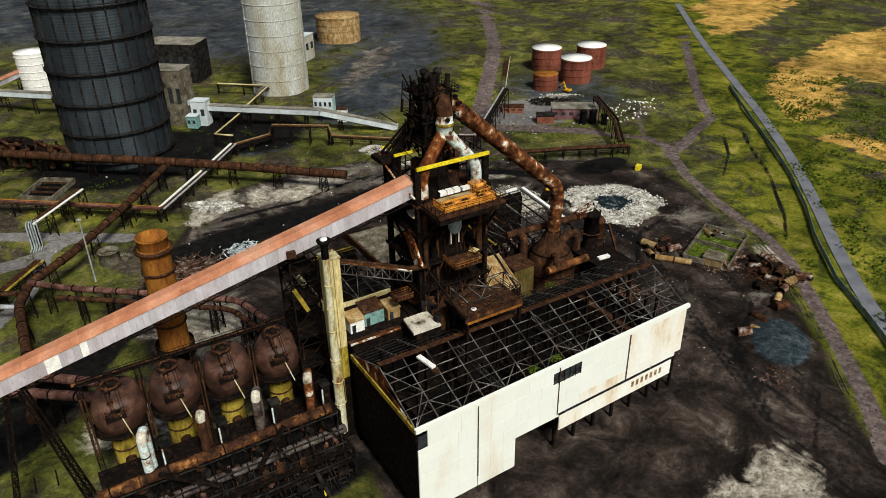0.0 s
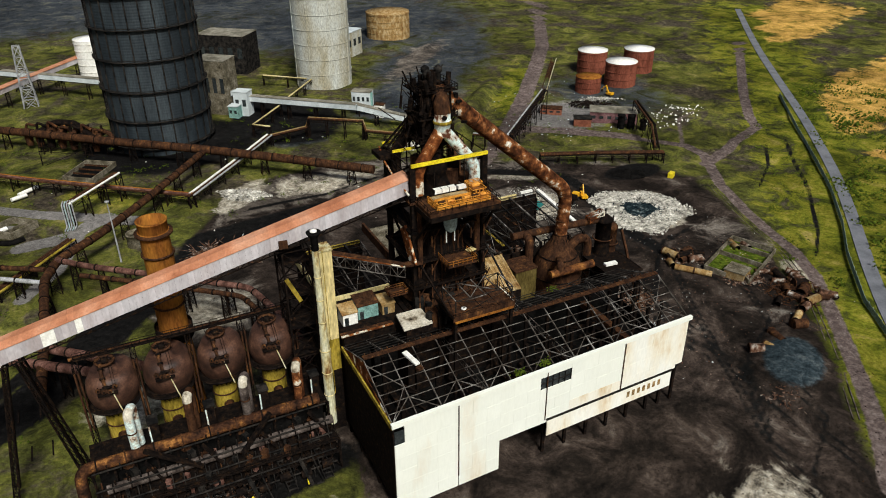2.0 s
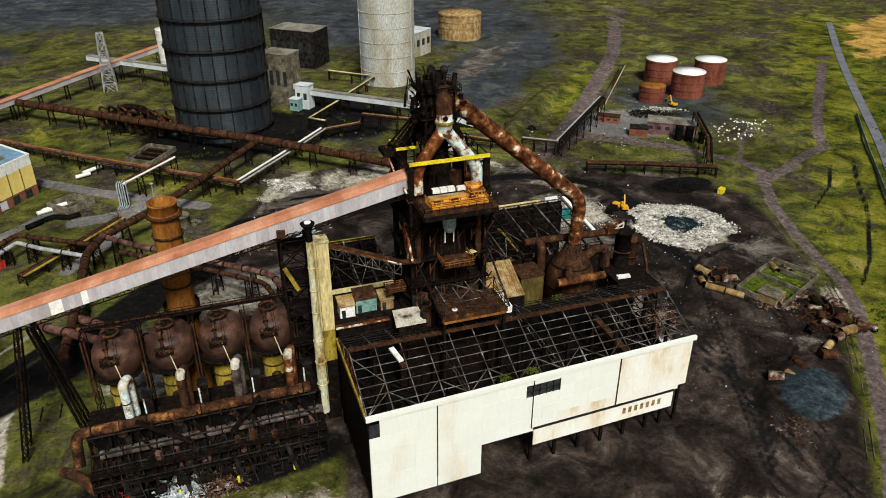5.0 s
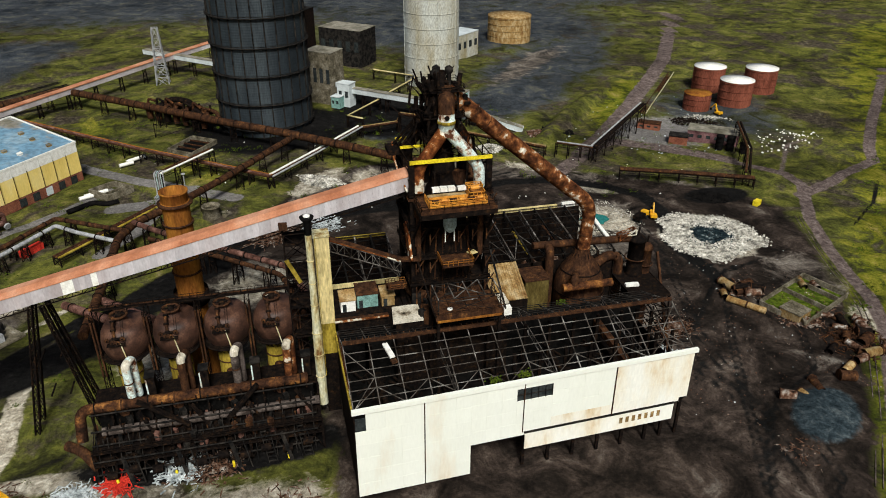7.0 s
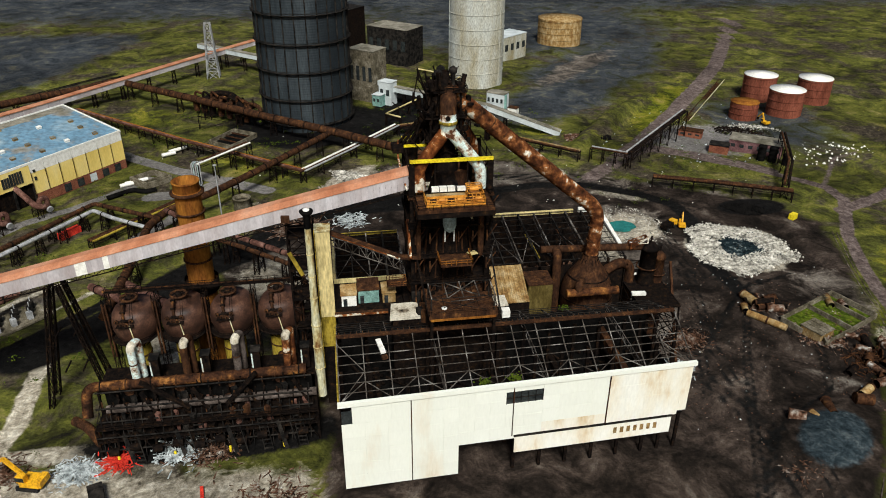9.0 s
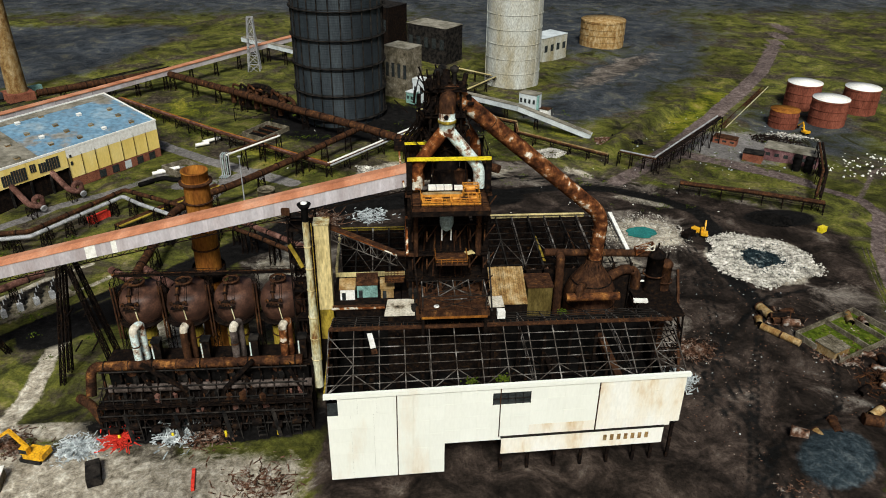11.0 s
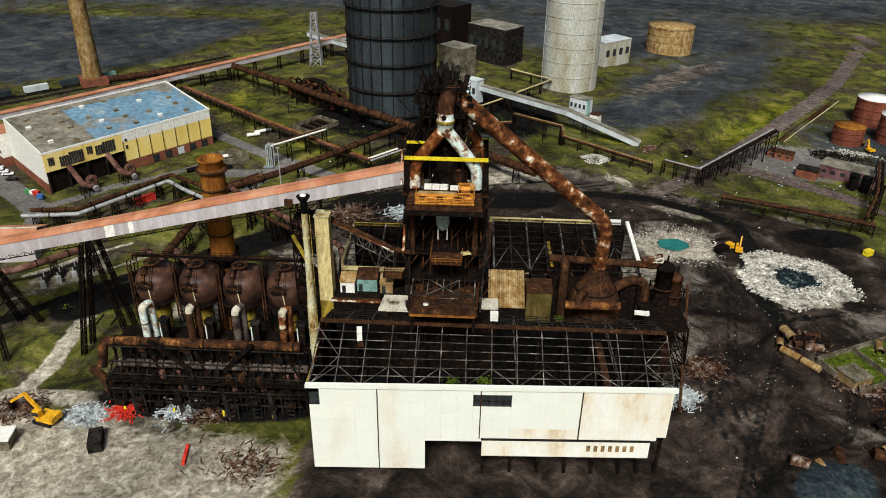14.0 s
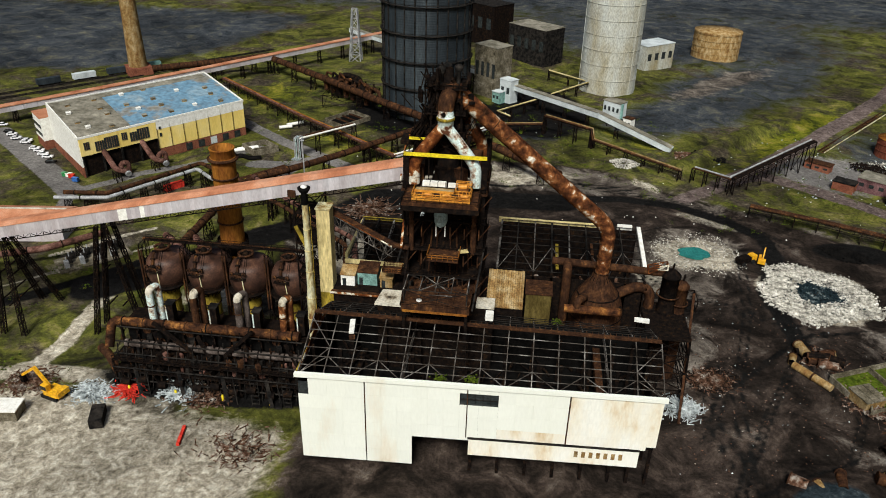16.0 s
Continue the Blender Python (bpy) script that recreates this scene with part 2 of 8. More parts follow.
class M:
    """Gathers boxes, beams, tubes and turned shapes for one mesh, in world metres."""

    def __init__(self):
        self.v, self.f, self.s = [], [], []

    def add(self, verts, faces, smooth=False):
        k = len(self.v)
        self.v += [tuple(p) for p in verts]
        self.f += [tuple(i + k for i in q) for q in faces]
        self.s += [smooth] * len(faces)
        return self

    def box(self, x0, y0, z0, x1, y1, z1):
        v = [(x, y, z) for x in (x0, x1) for y in (y0, y1) for z in (z0, z1)]
        return self.add(v, [(0, 1, 3, 2), (4, 6, 7, 5), (0, 4, 5, 1), (2, 3, 7, 6), (0, 2, 6, 4), (1, 5, 7, 3)])

    def cbox(self, c, size, turn=0.0):
        a, b = math.cos(radians(turn)), math.sin(radians(turn))
        v = []
        for i in (-0.5, 0.5):
            for j in (-0.5, 0.5):
                for k in (-0.5, 0.5):
                    x, y = i * size[0], j * size[1]
                    v.append((c[0] + a * x - b * y, c[1] + b * x + a * y, c[2] + k * size[2]))
        return self.add(v, [(0, 1, 3, 2), (4, 6, 7, 5), (0, 4, 5, 1), (2, 3, 7, 6), (0, 2, 6, 4), (1, 5, 7, 3)])

    def prism(self, poly, z0, z1):
        n = len(poly)
        v = [(x, y, z0) for x, y in poly] + [(x, y, z1) for x, y in poly]
        f = [tuple(range(n))[::-1], tuple(range(n, 2 * n))]
        return self.add(v, f + [(i, (i + 1) % n, n + (i + 1) % n, n + i) for i in range(n)])

    def beam(self, a, b, w, h=None):
        """A bar of rectangular section from a to b."""
        a, b = Vector(a), Vector(b)
        d = (b - a).normalized()
        side = d.cross(Vector((0, 0, 1)))
        side = side.normalized() if side.length > 1e-3 else Vector((1, 0, 0))
        up = side.cross(d)
        side, up = side * w / 2, up * (h or w) / 2
        v = [p + i * side + j * up for p in (a, b) for i, j in ((-1, -1), (1, -1), (1, 1), (-1, 1))]
        return self.add(v, [(3, 2, 1, 0), (4, 5, 6, 7), (0, 1, 5, 4), (1, 2, 6, 5), (2, 3, 7, 6), (3, 0, 4, 7)])

    def tube(self, path, r, seg=16, caps=True):
        """A pipe along path; r is one radius or one for each point."""
        path = [Vector(p) for p in path]
        rs = r if isinstance(r, (list, tuple)) else [r] * len(path)
        v, f = [], []
        ref = None
        for i, p in enumerate(path):
            d = (path[min(i + 1, len(path) - 1)] - path[max(i - 1, 0)]).normalized()
            if ref is None:
                ref = d.cross(Vector((0, 0, 1)))
                ref = ref.normalized() if ref.length > 1e-3 else Vector((1, 0, 0))
            ref = (ref - d * ref.dot(d)).normalized()
            up = d.cross(ref)
            v += [p + rs[i] * (math.cos(a) * ref + math.sin(a) * up) for a in (2 * math.pi * k / seg for k in range(seg))]
        for i in range(len(path) - 1):
            f += [(i * seg + k, i * seg + (k + 1) % seg, (i + 1) * seg + (k + 1) % seg, (i + 1) * seg + k) for k in range(seg)]
        self.add(v, f, True)
        if caps:
            e = (len(path) - 1) * seg
            self.add(v[:seg], [tuple(range(seg))[::-1]])
            self.add(v[e:], [tuple(range(seg))])
        return self

    def lathe(self, x, y, prof, seg=32, smooth=True):
        """A shape turned round the upright axis at x, y; prof: (radius, z) from low to high."""
        v = [(x + r * math.cos(2 * math.pi * k / seg), y + r * math.sin(2 * math.pi * k / seg), z) for r, z in prof for k in range(seg)]
        f = [(i * seg + k, i * seg + (k + 1) % seg, (i + 1) * seg + (k + 1) % seg, (i + 1) * seg + k) for i in range(len(prof) - 1) for k in range(seg)]
        return self.add(v, f, smooth)

    def rock(self, c, s, rng):
        v = [(c[0] + s * x * rng.uniform(0.6, 1.3), c[1] + s * y * rng.uniform(0.6, 1.3), c[2] + s * z * rng.uniform(0.5, 1.1))
             for x, y, z in ((1, 0, 0), (0.2, 1, 0), (-1, 0.1, 0), (0, -1, 0), (0, 0, 1), (0, 0, -0.6))]
        return self.add(v, [(0, 1, 4), (1, 2, 4), (2, 3, 4), (3, 0, 4), (1, 0, 5), (2, 1, 5), (3, 2, 5), (0, 3, 5)])

    def truss(self, a, b, h, n, w=0.18, up=(0, 0, 1)):
        """A flat lattice girder between a and b, h deep below them."""
        a, b, dn = Vector(a), Vector(b), -h * Vector(up)
        self.beam(a, b, w), self.beam(a + dn, b + dn, w)
        for i in range(n + 1):
            p = a.lerp(b, i / n)
            self.beam(p, p + dn, w * 0.7)
            if i < n:
                q = a.lerp(b, (i + 1) / n)
                self.beam(p + dn, q, w * 0.7) if i % 2 else self.beam(p, q + dn, w * 0.7)
        return self

    def tower(self, foot, top, n, w=0.35):
        """A lattice tower: foot and top are four corners each."""
        foot, top = [Vector(p) for p in foot], [Vector(p) for p in top]
        for p, q in zip(foot, top):
            self.beam(p, q, w)
        for i in range(n):
            lo = [p.lerp(q, i / n) for p, q in zip(foot, top)]
            hi = [p.lerp(q, (i + 1) / n) for p, q in zip(foot, top)]
            for k in range(4):
                j = (k + 1) % 4
                self.beam(hi[k], hi[j], w * 0.6)
                self.beam(lo[k], hi[j], w * 0.5)
                self.beam(lo[j], hi[k], w * 0.5)
        return self

    def rail(self, pts, h=1.1, w=0.07, step=1.6):
        """A handrail along pts."""
        for a, b in zip(pts[:-1], pts[1:]):
            a, b = Vector(a), Vector(b)
            n = max(1, round((b - a).length / step))
            for k in (0.5, 1.0):
                self.beam(a + Vector((0, 0, h * k)), b + Vector((0, 0, h * k)), w)
            for i in range(n + 1):
                p = a.lerp(b, i / n)
                self.beam(p, p + Vector((0, 0, h)), w)
        return self

    def mesh(self, name, material, base=(0, 0, 0)):
        me = bpy.data.meshes.new(name)
        me.from_pydata([(x - base[0], y - base[1], z - base[2]) for x, y, z in self.v], [], self.f)
        me.materials.append(material)
        me.polygons.foreach_set("use_smooth", self.s)
        bm = bmesh.new()
        bm.from_mesh(me)
        bmesh.ops.recalc_face_normals(bm, faces=bm.faces)
        bm.to_mesh(me)
        bm.free()
        return me


def thing(name, x, y, z, label, category, group="", kind=""):
    ob = new(name)
    ob.location = (x, y, z)
    PLACE[ob.name] = (x, y, z)
    return tagged(ob, label, category, group, kind)


def part(name, m, material, parent, label=""):
    base = PLACE[parent.name]
    ob = new(name, m.mesh(name, material, base))
    ob.parent = parent
    PLACE[ob.name] = base
    return tagged(ob, label)


def single(name, m, material, label, category, base=None, group="", kind=""):
    b = base or (0, 0, 0)
    ob = new(name, m.mesh(name, material, b))
    ob.location = b
    PLACE[ob.name] = b
    return tagged(ob, label, category, group, kind)


def arc(a, corner, b, r, n=6):
    """Points of a bend of radius r at corner, on the way from a to b."""
    a, c, b = Vector(a), Vector(corner), Vector(b)
    p, q = c + (a - c).normalized() * r, c + (b - c).normalized() * r
    return [tuple((1 - t) ** 2 * p + 2 * t * (1 - t) * c + t * t * q) for t in (k / n for k in range(n + 1))]


def bent(pts, r):
    """A path with rounded corners."""
    out = [pts[0]]
    for a, c, b in zip(pts[:-2], pts[1:-1], pts[2:]):
        out += arc(a, c, b, r)
    return out + [pts[-1]]


# ---- ground ----
def dist_line(X, Y, pts):
    d = np.full(X.shape, 1e9)
    for (x0, y0), (x1, y1) in zip(pts[:-1], pts[1:]):
        dx, dy = x1 - x0, y1 - y0
        t = np.clip(((X - x0) * dx + (Y - y0) * dy) / (dx * dx + dy * dy), 0, 1)
        d = np.minimum(d, np.hypot(X - x0 - t * dx, Y - y0 - t * dy))
    return d


def inside(X, Y, poly):
    r = np.zeros(X.shape, bool)
    for (x0, y0), (x1, y1) in zip(poly, poly[1:] + poly[:1]):
        if y0 != y1:
            r ^= ((y0 > Y) != (y1 > Y)) & (X < (x1 - x0) * (Y - y0) / (y1 - y0) + x0)
    return r


def area(X, Y, poly, soft):
    """1 well inside poly, 0 well outside it, 0.5 on its edge."""
    d = dist_line(X, Y, poly + poly[:1])
    return np.clip(0.5 + np.where(inside(X, Y, poly), d, -d) / soft, 0, 1)


def strip(X, Y, pts, half, soft):
    return np.clip(0.5 + (half - dist_line(X, Y, pts)) / soft, 0, 1)


def blob(X, Y, x, y, rx, ry, soft=0.6, turn=0):
    a, b = math.cos(radians(turn)), math.sin(radians(turn))
    u, w = ((X - x) * a + (Y - y) * b) / rx, (-(X - x) * b + (Y - y) * a) / ry
    return np.clip(0.5 + (1 - np.hypot(u, w)) / soft, 0, 1)


TRACK = [(70, -71), (78.5, -63.1), (85.8, -55.6), (94.8, -45.2), (108.2, -28.5), (117.6, -16.2), (128.4, -2.2), (135.5, 12), (139.8, 27.6), (145.6, 44.2), (154.2, 64.9), (163.5, 80), (171, 92), (171.5, 104), (164, 114), (147, 133), (130, 147), (112, 158)]
LOOP = [(164, 84), (184, 92), (196, 99), (204, 102), (218, 107.4), (228, 121.8), (255, 152), (289, 187), (340, 240)]
STRAIGHT = [(98, 146), (112, 160), (138, 190), (175, 237), (216, 291), (300, 430)]
COAST = [(97, -75), (108, -55), (118, -41.5), (126.7, -29.6), (148.2, -6), (168.5, 14.5), (190.6, 37.5), (211.6, 61.1), (246.6, 103.7), (280.6, 148), (340, 225), (420, 320)]
FENCE = [(90, -70), (110.4, -46.2), (118.3, -35), (128.5, -19.2), (149.1, 3.1), (166.3, 18.7), (187, 40.5), (204.7, 61.7), (230.2, 94), (266.2, 137.8)]
YARD = [(-62, 88), (-47, 96), (-41, 117), (-25, 142), (-3, 154), (25, 156), (49, 153), (75, 134), (98, 122), (123, 106), (140, 94), (150, 75), (143, 50), (132, 25), (120, 0), (109, -18), (95, -38), (75, -62), (55, -100), (-28, -100), (-30, -12), (-30, 40), (-62, 45)]
BLACKWAY = [(32, 116), (12, 115), (-7, 114), (-24, 112), (-38, 109), (-50, 88), (-70, 72), (-95, 40), (-110, 30)]
BLACKARC = [(98, 30), (95, 60), (104, 84), (103, 98), (94, 109), (77, 120), (56, 123.5), (32, 120), (12, 116)]
RUTS = [[(72, -70), (70, -40), (75, 7), (86, 45), (92, 80)], [(50, -90), (58, -50), (82, 2), (100, 35)], [(60, -60), (76, -50), (79, -35), (70, -18), (66, 0), (72, 20)], [(118, 42), (98, 36), (84, 20), (72, 8), (64, -12)], [(58, 66), (70, 56), (90, 45), (108, 38)], [(96, 34), (104, 2), (96, -14), (74, -26), (60, -48)],
        [(40, 133), (70, 127), (96, 114), (110, 92)], [(-20, 128), (10, 128), (40, 136), (62, 133)], [(66, 100), (54, 92), (52, 74), (58, 56)], [(203, 88), (188, 72), (167, 57)], [(216, 89), (182, 47), (156, 20), (141, 8)]]


def build_ground():
    def axis(lo, hi, step, far):
        mid = list(np.arange(lo, hi + step / 2, step))
        out, d = [], step
        while sum(out) < far:
            d *= 1.35
            out.append(d)
        return np.array([lo - s for s in np.cumsum(out)][::-1] + mid + [hi + s for s in np.cumsum(out)])

    xs, ys = axis(-250, 300, 1.25, 3500), axis(-100, 320, 1.25, 3500)
    X, Y = np.meshgrid(xs, ys)
    Z = np.zeros(X.shape)
    rng = np.random.RandomState(4)
    for k in range(26):
        a, wl = rng.uniform(0, 6.28), rng.uniform(9, 60)
        Z += 0.010 * wl ** 0.6 * np.sin((X * math.cos(a) + Y * math.sin(a)) * 6.28 / wl + rng.uniform(0, 6.28))
    calm = np.clip((np.hypot(X - 40, Y - 40) - 60) / 100, 0.15, 1)
    near = np.clip((900 - np.hypot(X, Y)) / 300, 0, 1)
    Z *= calm * near * (1 - np.clip(1.6 - dist_line(X, Y, COAST) / 5, 0, 1))
    Z -= 1.2 * blob(X, Y, 77, 84, 6, 5, 0.7)
    Z += 2.2 * blob(X, Y, 86, -31, 13, 9, 1.0, 40)
    Z += 5 * blob(X, Y, 113, 195, 40, 5, 1.0, 50)
    lay = {
        "yard": area(X, Y, YARD, 10),
        "mud": np.maximum.reduce([
            0.78 * area(X, Y, [(-36, 118), (-24, 142), (-3, 153), (25, 154), (49, 152), (75, 133), (98, 122), (90, 114), (60, 128), (30, 124), (-4, 124)], 12), 0.72 * area(X, Y, [(52, 56), (54, 83), (70, 104), (88, 100), (97, 88), (90, 66), (70, 44)], 16),
            0.6 * blob(X, Y, 62, 30, 12, 22, 0.9), 0.36 * blob(X, Y, 96, -10, 12, 10, 0.9), 0.55 * strip(X, Y, [(20, 140), (60, 142), (120, 108), (146, 92)], 4, 8), 0.62 * blob(X, Y, 125, 30, 14, 16, 0.9), 0.7 * area(X, Y, [(-62, 50), (-62, 84), (-46, 88), (-30, 80), (-30, 44)], 12), 0.55 * blob(X, Y, -120, 50, 16, 9, 0.8, 45), 0.62 * blob(X, Y, 128, 300, 60, 12, 0.9, 48)]),
        "black": np.maximum.reduce([0.85 * blob(X, Y, -56, -9, 32, 8, 0.5), strip(X, Y, BLACKWAY, 7.5, 6), 0.9 * strip(X, Y, BLACKARC, 3.2, 4), blob(X, Y, -35, 212, 40, 34), blob(X, Y, 22, 225, 26, 40), blob(X, Y, 132, 92, 14, 7), 0.95 * strip(X, Y, [(-136, 13), (-124, 25), (-110, 41), (-95, 55)], 2.4, 3)]
                                   + [0.85 * strip(X + dx, Y + 0.6 * dx, c, 0.55, 1.6) for c in RUTS for dx in (-1.3, 1.3)] + [0.6 * strip(X + dx, Y - 0.7 * dx, c, 0.5, 1.5) for c in RUTS[:8] for dx in (-3.8, 3.2)]),
        "pale": np.maximum.reduce([
            0.95 * blob(X, Y, -19, 141, 16, 6, 0.8, 48), 0.62 * area(X, Y, [(-14, 132), (-4, 150), (22, 152), (42, 144), (36, 132), (8, 128)], 12), blob(X, Y, 77, 82, 15, 13, 0.9) * 0.74, 1.0 * blob(X, Y, 111, 61.5, 17.6, 16.6, 0.3) - 1.0 * blob(X, Y, 112, 61.5, 6.5, 6.5, 0.6), 0.48 * blob(X, Y, 62, 62, 9, 16, 0.9), 0.5 * blob(X, Y, 88, 108, 14, 5, 0.9, -30), 0.56 * blob(X, Y, 67, 138, 9, 5, 0.9, -40),
            0.9 * strip(X, Y, [(-135, -16), (-112, -12.5), (-98, -9), (-60, -14)], 3.0, 4), 0.9 * strip(X, Y, [(-112, -12.5), (-105, -8), (-103, 4), (-104.5, 18), (-104.5, 30)], 2.6, 3),
            0.88 * area(X, Y, [(-150, -20), (-107, -18), (-84, -14), (-60, -19), (-35, -22), (-33, -100), (-150, -100)], 14), 0.66 * blob(X, Y, -46, 64, 14, 12), 0.6 * blob(X, Y, -70, 30, 14, 10), 0.62 * blob(X, Y, 127, 4, 5, 9, 0.8, -20), 0.6 * blob(X, Y, 34, -66, 26, 13, 0.9, 20), 0.55 * blob(X, Y, -56, 119, 5, 3), 0.5 * blob(X, Y, 152, 170, 20, 16, 0.9), 0.85 * strip(X, Y, [(-134, 46), (-110, 70)], 1.2, 2), 0.75 * strip(X, Y, [(-140, 22), (-118, 46), (-100, 62)], 1.0, 2)]),
        "track": np.maximum.reduce([strip(X, Y, TRACK, 2.3, 2.2), strip(X, Y, LOOP, 2.6, 2.5), strip(X, Y, STRAIGHT, 4.4, 3), 0.6 * strip(X, Y, [(173, 108), (194, 134), (209, 140)], 1.6, 2), strip(X, Y, [(80, 128), (104, 150), (118, 157), (134, 148), (146, 137), (158, 124)], 3.6, 4), 0.55 * strip(X, Y, [(104, 142), (124, 172), (150, 206)], 1.0, 2)]),
        "tan": np.maximum.reduce([0.85 * area(X, Y, [(345, 165), (272, 121), (248, 98), (248, 82), (265, 76), (303, 92), (350, 130)], 16), 0.9 * area(X, Y, [(231, 66), (236, 53), (231, 27), (262, 30), (255, 57)], 8), area(X, Y, [(400, 300), (340, 224), (395, 226), (484, 265), (560, 360)], 24), area(X, Y, [(318, 138), (335, 126), (342, 92), (520, 165), (420, 180)], 20)]) * np.clip((dist_line(X, Y, COAST) - 8) / 8, 0, 1),
        "paving": np.maximum.reduce([strip(X, Y, [(-170, 216), (-135, 192), (-117, 182), (-90, 158), (-69, 145), (-52, 133)], 3.4, 1.6), strip(X, Y, [(-223.3, 150.2), (-205.2, 135.9), (-185.1, 118.8), (-169.1, 105.4), (-155.9, 94.3)], 5.0, 1.6), strip(X, Y, [(-155.9, 94.3), (-153.4, 87.4), (-150.0, 76.6)], 2.6, 1.6), strip(X, Y, [(-155.9, 94.3), (-150.8, 99.6), (-146.3, 104.3), (-100, 150)], 2.4, 2), strip(X, Y, [(-96, 132), (-80, 136), (-68, 146)], 3.6, 2), strip(X, Y, [(-78, 136), (-86, 110), (-96, 96)], 2.4, 2), 0.8 * blob(X, Y, 150, 165, 30, 22, 0.8)]),
        "lush": np.maximum.reduce([0.8 * blob(X, Y, 88, -31, 17, 12, 0.5, 40), 0.95 * strip(X, Y, COAST, 13, 12), 0.6 * strip(X, Y, COAST, 40, 30), 0.5 * blob(X, Y, -130, 225, 45, 26, 0.9, 40), 0.45 * blob(X, Y, -60, 165, 40, 16, 0.9, -38), 0.7 * blob(X, Y, 150, 215, 12, 60, 0.9, -36), 0.5 * blob(X, Y, 75, 185, 50, 9, 0.9, -38)]),
        "slag": blob(X, Y, 86, -31, 11.0, 7.5, 0.6, 40),
        "slate": np.maximum.reduce([0.66 * area(X, Y, [(79, 288), (147, 354), (228, 386), (176, 276), (104, 214), (92, 240)], 30), 0.75 * blob(X, Y, 95, 235, 60, 26, 0.9, 40), 0.6 * blob(X, Y, 190, 185, 36, 50, 0.9), 0.9 * area(X, Y, [(-420, 230), (-250, 250), (-190, 300), (-150, 420), (-500, 460)], 30), 0.8 * blob(X, Y, 120, 420, 120, 90, 0.9), np.clip((Y - 420) / 120, 0, 0.85), 0.8 * blob(X, Y, 20, 205, 18, 24)]),
    }
    h, w = X.shape
    me = bpy.data.meshes.new("ground")
    i = np.arange(h * w).reshape(h, w)
    quads = np.stack([i[:-1, :-1], i[:-1, 1:], i[1:, 1:], i[1:, :-1]], -1).reshape(-1, 4)
    me.from_pydata(np.stack([X, Y, Z], -1).reshape(-1, 3).tolist(), [], quads.tolist())
    me.polygons.foreach_set("use_smooth", [True] * len(quads))
    for name, values in lay.items():
        me.attributes.new(name, "FLOAT", "POINT").data.foreach_set("value", values.astype(np.float32).ravel())
    m = bpy.data.materials.new("waste_ground")
    m.use_nodes = True
    n, l = m.node_tree.nodes, m.node_tree.links
    co = n.new("ShaderNodeTexCoord")

    def tex(scale, detail=9, rough=0.65, warp=0.0):
        t = n.new("ShaderNodeTexNoise")
        t.inputs["Scale"].default_value, t.inputs["Detail"].default_value = scale, detail
        t.inputs["Roughness"].default_value, t.inputs["Distortion"].default_value = rough, warp
        l.new(co.outputs["Object"], t.inputs["Vector"])
        return t.outputs["Fac"]

    def shade(fac, stops):
        r = n.new("ShaderNodeValToRGB")
        while len(r.color_ramp.elements) < len(stops):
            r.color_ramp.elements.new(0.5)
        for e, (p, *c) in zip(r.color_ramp.elements, stops):
            e.position, e.color = p, (*c, 1)
        l.new(fac, r.inputs["Fac"])
        return r.outputs["Color"]

    broad, mid, small, fine = tex(0.022, 6, 0.6), tex(0.085, 12, 0.72, 0.6), tex(0.38, 10, 0.74, 0.5), tex(0.95, 10, 0.8)
